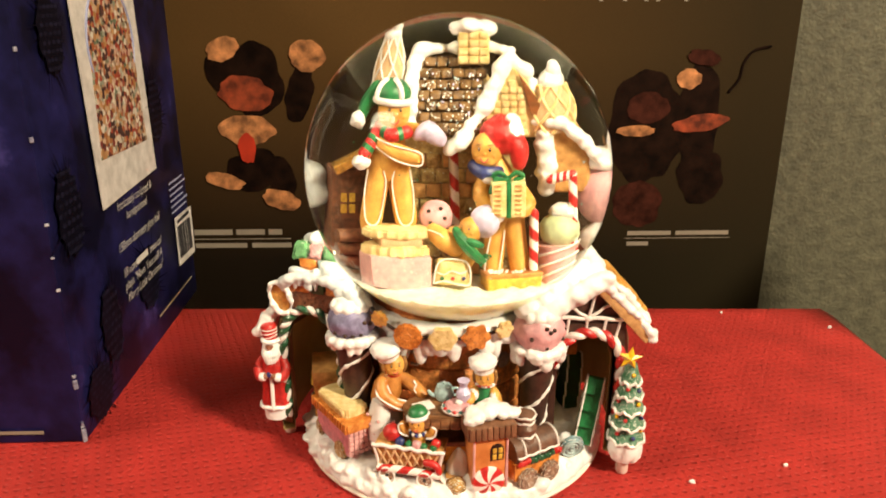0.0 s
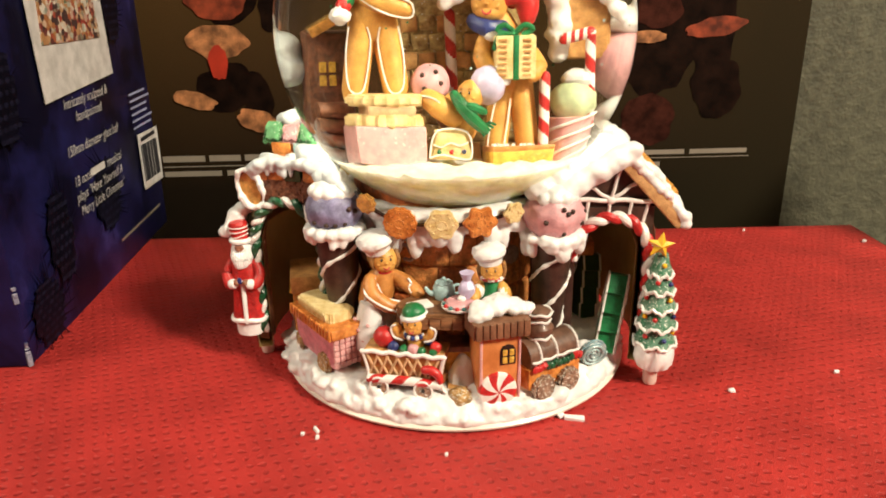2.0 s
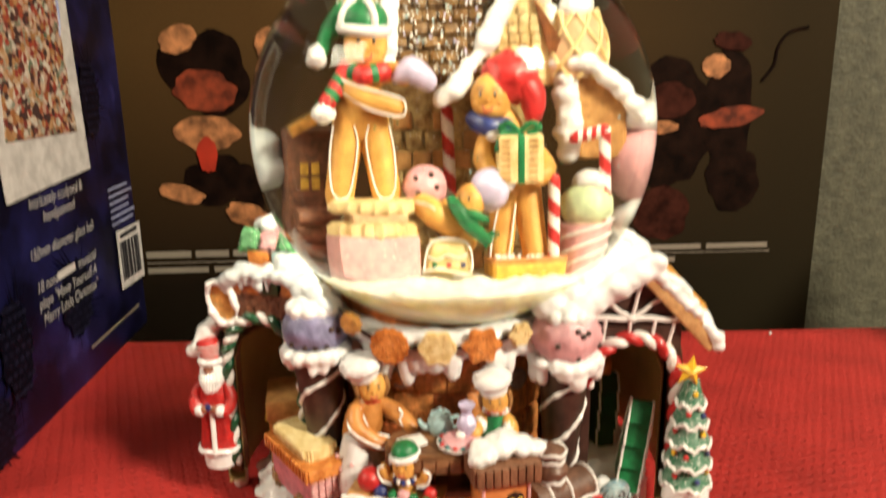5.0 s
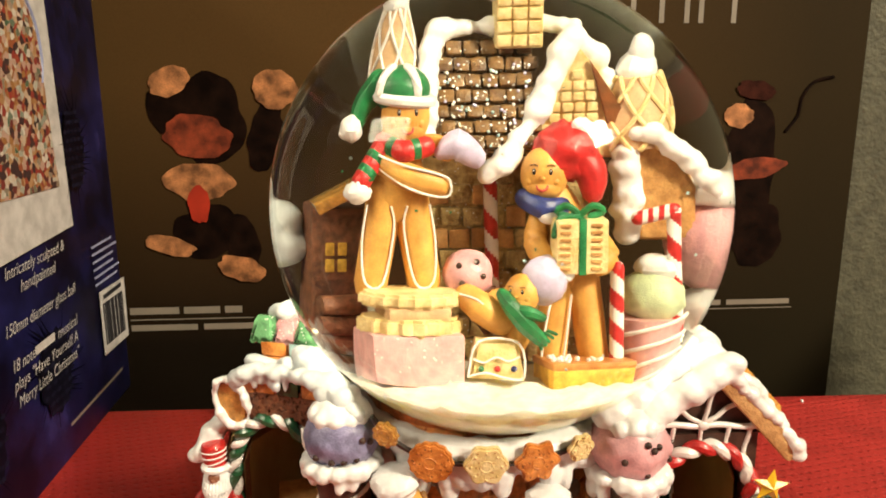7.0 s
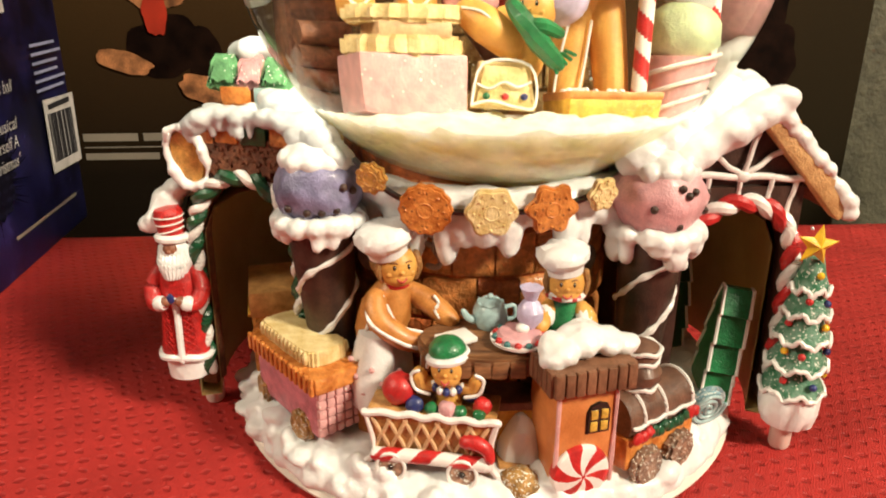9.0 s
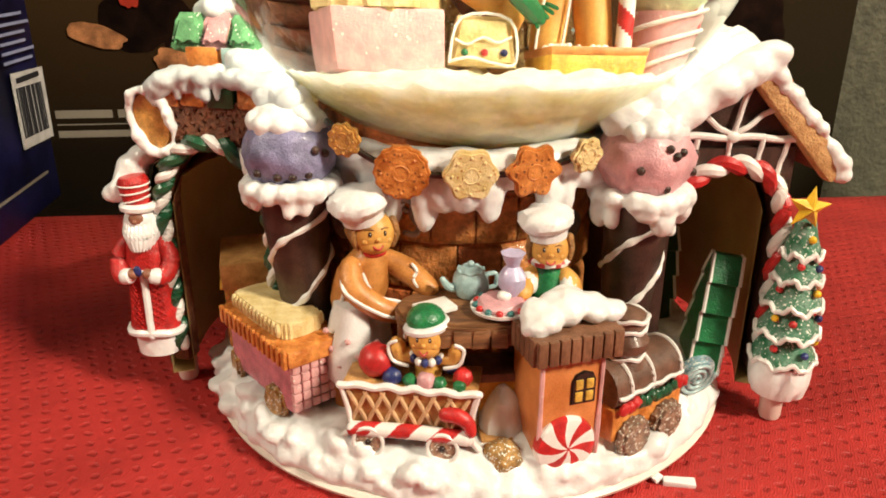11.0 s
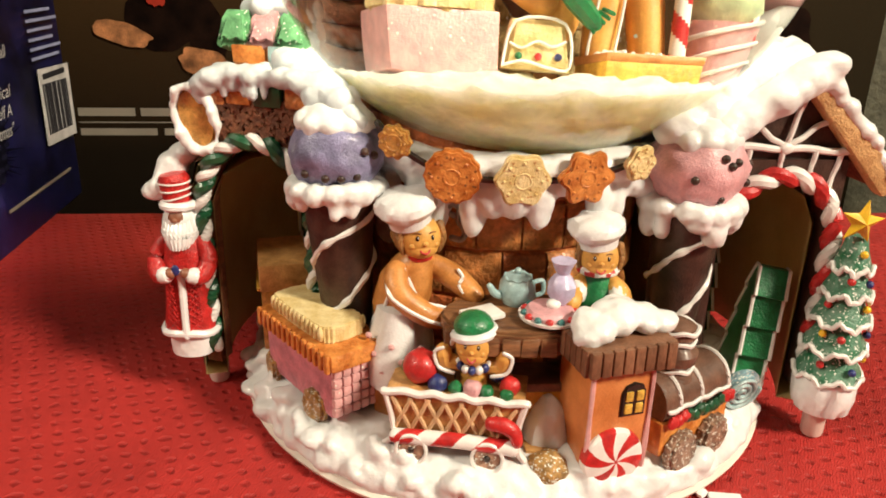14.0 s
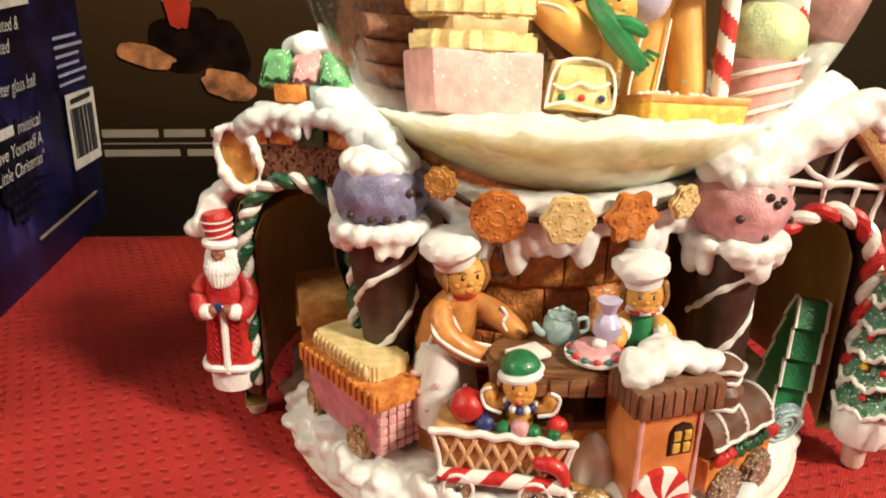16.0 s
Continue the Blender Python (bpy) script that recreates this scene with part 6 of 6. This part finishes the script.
sh.ball((-34.5, -18.5, 18.8), 2.9, SNOW, lump=0.6, freq=0.6)
for k, (p, q) in enumerate(zip(line((-26.5, -19.5, 16), (-22, -24, 14.6), 3) + line((-22, -24, 14.6), (-16.5, -22.5, 15.4), 3)[1:], (line((-26.5, -19.5, 16), (-22, -24, 14.6), 3) + line((-22, -24, 14.6), (-16.5, -22.5, 15.4), 3)[1:])[1:])):
    sh.tube([p, q], 2.3, GREEN if k in (1, 4) else RED, None, 10)
tail_pts = line((-27, -20, 15), (-32.5, -23, 8), 5)
for k in range(5):
    sh.tube([tail_pts[k], tail_pts[k + 1]], 2.4, GREEN if k in (1, 3) else RED, None, 10)
sh.ball((-33.4, -23.4, 6.2), (3.4, 2.4, 2.6), SNOW, lump=0.7, freq=0.7)
sh.tube([(-13, -22, 14), (-9, -22, 15.6), (-4.5, -22, 13)], [1.6, 3.6, 2.6], PALELAV, None, 12)
for v in sh.bm.verts:
    v.co = Vector((v.co.x - 2.2, v.co.y, -14 + (v.co.z + 14) * 1.15))
inside("gingerbread_boy_figurine", sh, "gingerbread boy figurine with green cap and striped scarf")
# pink ball on a cone
sh = Shape(PINK)
sh.ball((-8, -20, -12), 6.2, PINK, lump=0.5, freq=0.4)
for a, e in ((-30, 30), (20, 40), (-20, -10), (30, 5)):
    sh.ball((-8 + 6.2 * math.sin(radians(a)) * math.cos(radians(e)), -20 - 6.2 * math.cos(radians(a)) * math.cos(radians(e)), -12 + 6.2 * math.sin(radians(e))), 0.8, CHOC, None, 8, 6)
sh.rod((-6, -21, -16), (-3, -22, -26), 5, 1.2, MILK)
inside("fallen_cone", sh, "pink ice cream on a chocolate cone")
# bending child
sh = Shape(YGINGER)
sh.tube([(-9, -27, -20), (-5.5, -29, -22.6), (-1, -29, -26)], [3.2, 3.9, 3.4], YGINGER, None, 14)
icing_line(sh, [(-11, -29.6, -19), (-7, -32, -20), (-3.4, -32.4, -23.4)], 0.28)
sh.tube([(-1, -26, -22), (3, -27, -26), (3, -28, -31)], [4, 4, 3], YGINGER, None, 12)
face(sh, (4.6, -28.6, -19), 4.6, YGINGER, M(4.6, -28, -19, 0, 0, -30) @ M(-4.6, 28, 19))
sh.ball((9.6, -27, -16.2), (5.6, 5.4, 6.0), PALELAV, seg=24, rings=14, lump=0.5, freq=0.6)
sh.ball((15, -27, -14.6), 2.0, SNOW, lump=0.4, freq=0.8)
sh.tube([(-1, -32, -18.6), (1.4, -34, -22), (4.5, -34.4, -26), (8.6, -33, -30)], [1.6, 2.2, 2.3, 1.7], GREEN, None, 8)
sh.tube([(1, -34, -22.4), (5, -35, -22.6), (8.4, -34.4, -24)], [1.5, 1.7, 1.2], GREEN, None, 8)
for k in range(5):
    sh.tube([(7.2 + 0.7 * k, -33.6, -29.4 + 0.5 * k), (8.4 + 0.9 * k, -33.8, -31.8 + 0.9 * k)], 0.45, GREEN, None, 5)
sh.prism([(-7.5, -39.5), (6.4, -40), (4.6, -30), (-5.5, -29.6)], 5.6, CREAM, M(-3.2, -30, 0, 0, 0, 0) @ M(1.5, 0, 0), bev=0.9)
icing_line(sh, [(-9.2, -33, -39), (-5, -33.4, -38), (0, -33.4, -39.2), (4.4, -33, -39), (3, -33, -30.5), (-6.8, -33, -30.2), (-9.2, -33, -39)], 0.32)
icing_line(sh, [(-8, -33.2, -34.4), (-5.4, -33.4, -35.4), (-2.4, -33.4, -34), (0.6, -33.4, -35), (3.4, -33.2, -33.8)], 0.28)
for x, m in ((-6, GREEN), (-2, RED), (2, NAVY)):
    sh.ball((x, -33, -37), 0.8, m, None, 8, 6)
for v in sh.bm.verts:
    v.co.z += 4.0
inside("gingerbread_child_figurine", sh, "bending gingerbread child figurine with green scarf")
# girl with the present
sh = Shape(YGINGER)
for d in (-1, 1):
    sh.tube([(18.5 + d * 2.4, -16, -12), (18.8 + d * 4.0, -18, -24), (19 + d * 5.2, -19, -34)], [4.4, 3.8, 3.4], YGINGER, None, 14)
icing_line(sh, [(15, -20.6, -14), (12.4, -22, -24), (11.4, -22.6, -33), (15.4, -23, -35), (17, -22.4, -28), (18.4, -21, -18)], 0.32)
sh.tube([(18, -15, -13), (17, -15, -4), (15, -15, 3)], [6, 6, 4.4], YGINGER, None, 16)
sh.tube([(11.5, -17, 0), (9.6, -21, -6), (13, -24, -11)], [2.6, 2.9, 2.6], YGINGER, None, 12)
sh.tube([(23, -16, -4), (27, -20, -9), (25, -23, -11)], [2.6, 2.8, 2.4], YGINGER, None, 12)
face(sh, (12, -17.5, 9), 6.0, YGINGER, M(12, -17, 9, 0, 0, -12) @ M(-12, 17, -9))
sh.ball((17.0, -15, 13.6), (7.8, 7.0, 6.6), RED, None, 36, 24, lump=1.1, freq=0.4)
sh.tube([(20, -16, 13), (23, -17, 9), (23.4, -18, 5)], [4.6, 4.0, 2.8], RED, None, 12)
sh.ball((21, -16, 18.6), 2.7, SNOW, lump=0.6, freq=0.6)
sh.tube([(7, -18.5, 3.8), (11, -22.4, 2), (16, -20, 2)], [2.3, 2.5, 2.2], NAVY, None, 10)
sh.ball((12.4, -22.8, 0.4), (2.4, 2, 2), SNOW, lump=0.4)
for v in sh.bm.verts:
    v.co = Vector((v.co.x - 1.5, v.co.y, -34 + (v.co.z + 34) * 1.07))
inside("gingerbread_girl_figurine", sh, "gingerbread girl figurine in red cap holding a present")
sh = Shape(CREAM)
sh.box((18, -25.5, -3.8), (12.4, 8, 13), CREAM, bev=0.5, rot=(0, 0, 6))
gift = inside("present", sh, "cream biscuit present with green ribbon")
sh = Shape(GREEN)
sh.box((18, -25.5, -3.8), (1.8, 8.6, 13.5), GREEN, bev=0.2, rot=(0, 0, 6))
for d in (-1, 1):
    sh.tube([(18, -25.5, 3.2), (18 + d * 3, -26.5, 5.8), (18 + d * 5.4, -26, 4.4), (18 + d * 2.6, -26, 3)], 0.9, GREEN, None, 8)
sh.tube([(17.6, -26, 3.2), (13.2, -27, 2.8), (11.6, -29, -1)], 0.8, GREEN, None, 8)
bmesh.ops.transform(sh.bm, matrix=Matrix.Translation(CG + SHIFT), verts=sh.bm.verts)
part("ribbon", sh, gift, "green ribbon bow")
for k in range(7):
    for dx in (-3.8, 3.8):
        sh = Shape(WAFFLE)
        sh.box((18 + dx, -29.7 + dx * 0.1, -9 + k * 1.75), (2.6, 0.7, 0.8), WAFFLE, bev=0.2)
        bmesh.ops.transform(sh.bm, matrix=Matrix.Translation(CG + SHIFT), verts=sh.bm.verts)
        part("biscuit_notch", sh, gift)
# slice underfoot with sugar pearls
sh = Shape(YCAKE)
sh.box((20, -25, -35.6), (21, 16, 5), YCAKE, bev=0.5, rot=(0, 0, 12))
sh.box((20, -25, -32.4), (21.4, 16.4, 1.8), GINGER, bev=0.5, rot=(0, 0, 12))
cake = inside("cake_slice", sh, "yellow cake slice with glazed top")
random.seed(71)
for k in range(26):
    sh = Shape(ICING)
    sh.ball((20 + random.uniform(-9, 5), -26 + random.uniform(-6, 5), -31.3), 0.65, ICING, None, 6, 5)
    bmesh.ops.transform(sh.bm, matrix=Matrix.Translation(CG + SHIFT), verts=sh.bm.verts)
    part("sugar_pearl", sh, cake)
# candy poles
for p, q, r in (((-1.5, -8, 8), (-0.5, -9, -24), 1.7), ((27.5, -22, -10), (27.5, -22, -36), 1.7), ((33, -14, 0.5), (41, -14, 2.4), 1.7), ((41, -14, 1.8), (41.5, -14, -26), 1.6)):
    sh = Shape(ICING)
    sh.tube(line(p, q, 44), r, ICING, None, 14, stripe=RED, turns=0.3)
    inside("candy_pole", sh, "red and white candy pole")
# mint ice cream in a pink cup
sh = Shape(MINT)
sh.ball((36.5, -13, -18), (7.4, 7, 6.6), MINT, lump=0.6, freq=0.4)
sc = inside("mint_scoop", sh, "mint green ice cream scoop")
sh = Shape(SNOW)
sh.ball((37.5, -13, -11.6), (5, 4.8, 3.4), SNOW, lump=0.8, freq=0.5)
inside("cream_topping", sh, "white cream topping")
sh = Shape(PINKSUGAR)
sh.lathe([(0, -40), (5.4, -40), (7.4, -25), (8, -23), (0, -22.6)], PINKSUGAR, M(35.5, -13, 0), seg=24)
for k in range(4):
    sh.tube([(35.5 + (5.8 + 0.13 * (i + k * 8) * 0.5) * math.sin(-1.5 + i * 0.2), -13 - (5.8 + 0.065 * (i + k * 8)) * math.cos(-1.5 + i * 0.2), -40 + k * 4 + i * 0.42) for i in range(16)], 0.5, ICING, None, 6)
inside("pink_cup", sh, "pink swirled sugar cup")
# gingerbread house
sh = Shape(HOUSEWALL)
sh.prism([(-19, -36), (23, -36), (23, 12), (10, 30), (-19, 14)], 20, HOUSEWALL, M(0, 8, 0), bev=0.6)
house = inside("sugar_house", sh, "cream gingerbread house with chocolate roof")


def in_house(name, sh, label="", **k):
    bmesh.ops.transform(sh.bm, matrix=Matrix.Translation(CG + SHIFT), verts=sh.bm.verts)
    return part(name, sh, house, label, **k)


random.seed(72)
for i in range(8):
    for j in range(7):
        m = (HOUSEWALL, WAFFLE, HOUSEWALL)[random.randrange(3)]
        sh = Shape(m)
        sh.box((-16 + j * 5.4 + (i % 2) * 2.4, -2.4, -33 + i * 5.4), (4.9, 1.4, 4.9), m, bev=0.6, jit=0.35)
        in_house("biscuit_brick", sh)
RF = M(-3.5, -4.5, 28, -34, 0, 0)
sh = Shape(ROOFTILE)
sh.box((0, 0, 0), (25, 3, 29), ROOFTILE, RF, bev=0.5)
in_house("roof", sh, "chocolate tile roof")
random.seed(73)
for i in range(7):
    for j in range(6):
        sh = Shape(ROOFTILE)
        sh.box((-10.2 + j * 4.1 + (i % 2) * 1.6, -2.4, -12.4 + i * 4), (3.9, 2.0, 3.4), ROOFTILE, RF @ M(0, 0, 0, 0, 0, 0), bev=0.8, jit=0.25)
        in_house("roof_tile", sh)
for k in range(70):
    m = (ICING, PALELAV, TEAL, ICING)[k % 4]
    sh = Shape(m)
    sh.ball((random.uniform(-11, 12), -3.5, random.uniform(-14, 8)), 0.42, m, RF, 6, 5)
    in_house("sugar_pearl", sh)
sh = Shape(SNOW)
random.seed(75)
snow_run(sh, [(-13, 3, 43), (-16, -3, 36), (-17, -9, 26), (-18, -13, 18)], 2.6, 20, SNOW, None, 0.2)
snow_run(sh, [(18, -4, 42), (13, -7, 34), (8, -11, 24), (0, -15, 14), (-3, -15.5, 12)], 3.0, 26, SNOW, None, 0.2, 1.5)
snow_run(sh, [(18, -4, 42), (24, -3, 36), (30, -2, 24)], 2.4, 12, SNOW, None, 0.2)
snow_run(sh, [(-12, 2, 43), (6, 3, 44), (18, 0, 43)], 2.6, 14, SNOW, None, 0.2)
in_house("roof_snow", sh, "white snow along the roof edges", melt=0.6, smooth_it=5)
sh = Shape(PALEWAFFLE)
sh.prism([(5, 14), (30, 14), (30, 24), (18, 40)], 6, CREAM, M(1, -4, 0), bev=0.5)
sh.prism([(25, 22), (29, 22), (29, 25), (20.5, 37)], 2, DARKGINGER, M(1, -7.5, 0), bev=0.3)
in_house("gable", sh, "cream biscuit gable")
for i in range(8):
    z = 15.2 + i * 2.5
    x0, x1 = 6 + max(0, z - 14) * 0.5, 25.5 - max(0, z - 22) * 0.35
    x = x0 + 1.2 * (i % 2)
    while x + 2.6 < x1:
        sh = Shape(CREAM)
        sh.box((x + 1.3 + 1, -7.4, z + 1.0), (2.5, 1.0, 2.1), CREAM, bev=0.4, jit=0.15)
        in_house("gable_brick", sh)
        x += 2.9
sh = Shape(CREAM)
sh.box((5.5, 0, 46), (11, 9, 13), CREAM, bev=0.6)
for i in range(4):
    for j in range(3):
        sh.box((1.8 + j * 3.7, -4.8, 41.5 + i * 3.1), (3.3, 1, 2.6), CREAM, bev=0.4)
in_house("chimney", sh, "cream biscuit chimney")
sh = Shape(SNOW)
snow_run(sh, [(0, -2, 53), (5, -3, 55), (11, 0, 53)], 3.6, 9, SNOW, None, 0.2, 1)
in_house("chimney_snow", sh, "white snow cap", melt=0.6, smooth_it=5)
for c, r, h, m, tip in (((-23, 2, 28), 7.4, 21, PALEWAFFLE, 2.8), ((32.5, -2, 16), 7.6, 16, PALEWAFFLE, 4.0)):
    sh = Shape(m)
    bulge = 0.0 if tip < 4 else 0.24
    sh.lathe([(0, 0)] + [((r + ((tip * 0.9 if tip < 4 else r * 0.66) - r) * t) * (1 + bulge * math.sin(math.pi * t)), h * t) for t in [i / 8 for i in range(9)]] + [(0, h + 1)], m, M(*c), seg=28)
    tw = in_house("waffle_tower", sh, "waffle cone tower")
    sh = Shape(ICING)
    for k in range(5):
        for d in (-1, 1):
            pts = []
            for i in range(12):
                t = i / 11
                rr = (r + ((tip * 0.9 if tip < 4 else r * 0.66) - r) * t) * (1 + bulge * math.sin(math.pi * t)) + 0.2
                a = -1.8 + k * 0.9 + d * (t - 0.5) * 1.5
                pts.append((c[0] + rr * math.sin(a), c[1] - rr * math.cos(a), c[2] + h * t))
            sh.tube(pts, 0.36 if tip < 4 else 0.6, ICING if tip < 4 else CREAM, None, 6)
    in_house("tower_icing", sh, "white piped lattice")
    sh = Shape(SNOW)
    sh.ball((c[0], c[1], c[2] + h + 1), (tip + 0.6, tip + 0.6, tip), SNOW, lump=0.7, freq=0.4)
    sh.ball((c[0] + 1, c[1], c[2] + h + 5), (tip * 0.7, tip * 0.7, tip), SNOW, lump=0.5, freq=0.4)
    in_house("tower_snow", sh, "white snow cap")
sh = Shape(WAFFLE)
sh.prism([(30, -6), (46, -6), (46, 6), (40, 17), (31, 15)], 12, WAFFLE, M(0, 0, 0), bev=0.6)
in_house("side_house", sh, "waffle side house")
sh = Shape(SNOW)
snow_run(sh, [(28, -7, 20), (36, -8, 20), (42, -8, 16), (50, -7, 6)], 2.7, 20, SNOW, None, 0.2, 2)
snow_run(sh, [(30, -7, 18), (31, -7, 6), (31, -7, -4)], 3.2, 12, SNOW, None, 0.2)
in_house("side_house_snow", sh, "thick white snow", melt=0.6, smooth_it=5)
sh = Shape(BROWNCRUMB)
sh.box((-38, -4, -12), (14, 12, 30), BROWNCRUMB, bev=0.8)
hut = inside("chocolate_hut", sh, "chocolate hut with golden window")
for x, z in ((-40.5, -7), (-37.5, -7), (-40.5, -11), (-37.5, -11)):
    sh = Shape(GOLDPANE)
    sh.box((x, -10.2, z), (2.2, 0.8, 3.2), GOLDPANE, bev=0.3)
    bmesh.ops.transform(sh.bm, matrix=Matrix.Translation(CG + SHIFT), verts=sh.bm.verts)
    part("pane", sh, hut)
for k in range(4):
    sh = Shape(BROWNCRUMB)
    sh.rod((-46 + k * 0.6, -17, -35 + k * 5), (-33, -14, -35 + k * 5), 2.6, 2.6, BROWNCRUMB)
    inside("chocolate_log", sh, "brown crumbed chocolate log")
sh = Shape(DARKGINGER)
sh.box((-38.5, -9, 6), (13, 9, 3), AMBER, bev=0.7, rot=(0, -28, 0))
inside("roof_biscuit", sh, "amber roof biscuit")
sh = Shape(SHADEDSNOW)
for p, r in (((-51, 4, -2), (7, 8, 5)), ((-50, 2, -8), (8, 8, 5)), ((-54, 5, 5), (2.5, 4, 4))):
    sh.ball(p, r, SHADEDSNOW, None, 14, 10, lump=0.8, freq=0.2)
inside("snow_bank", sh, "bluish snow bank, shade in its colour", melt=0.8, smooth_it=5)
sh = Shape(PINK)
sh.ball((51, 2, -8), (11, 11, 12), PINK, lump=0.6, freq=0.2)
inside("pink_gumdrop", sh, "big pink gumdrop")
sh = Shape(SNOW)
for p, r in (((51, 2, 4), (9, 9, 4.5)), ((55, 2, 10), (4, 4, 6)), ((50, 0, -22), (9, 9, 6))):
    sh.ball(p, r, SNOW, None, 14, 10, lump=0.8, freq=0.2)
inside("gumdrop_snow", sh, "white snow on the gumdrop", melt=0.8, smooth_it=5)
random.seed(81)
sh = Shape(BLUEGLIT)
for k in range(60):
    v = Vector([random.gauss(0, 1) for _ in range(3)]).normalized() * random.uniform(20, 64)
    if v.z < -32:
        continue
    m = (TEAL, GREEN, ICING)[k % 3]
    sh.box(v, (0.7, 0.7, 0.12), m, None, bev=0, rot=(random.uniform(0, 180), random.uniform(0, 180), 0))
tagged(inside("glitter_flakes", sh, "drifting glitter flakes"), kind="stuff")
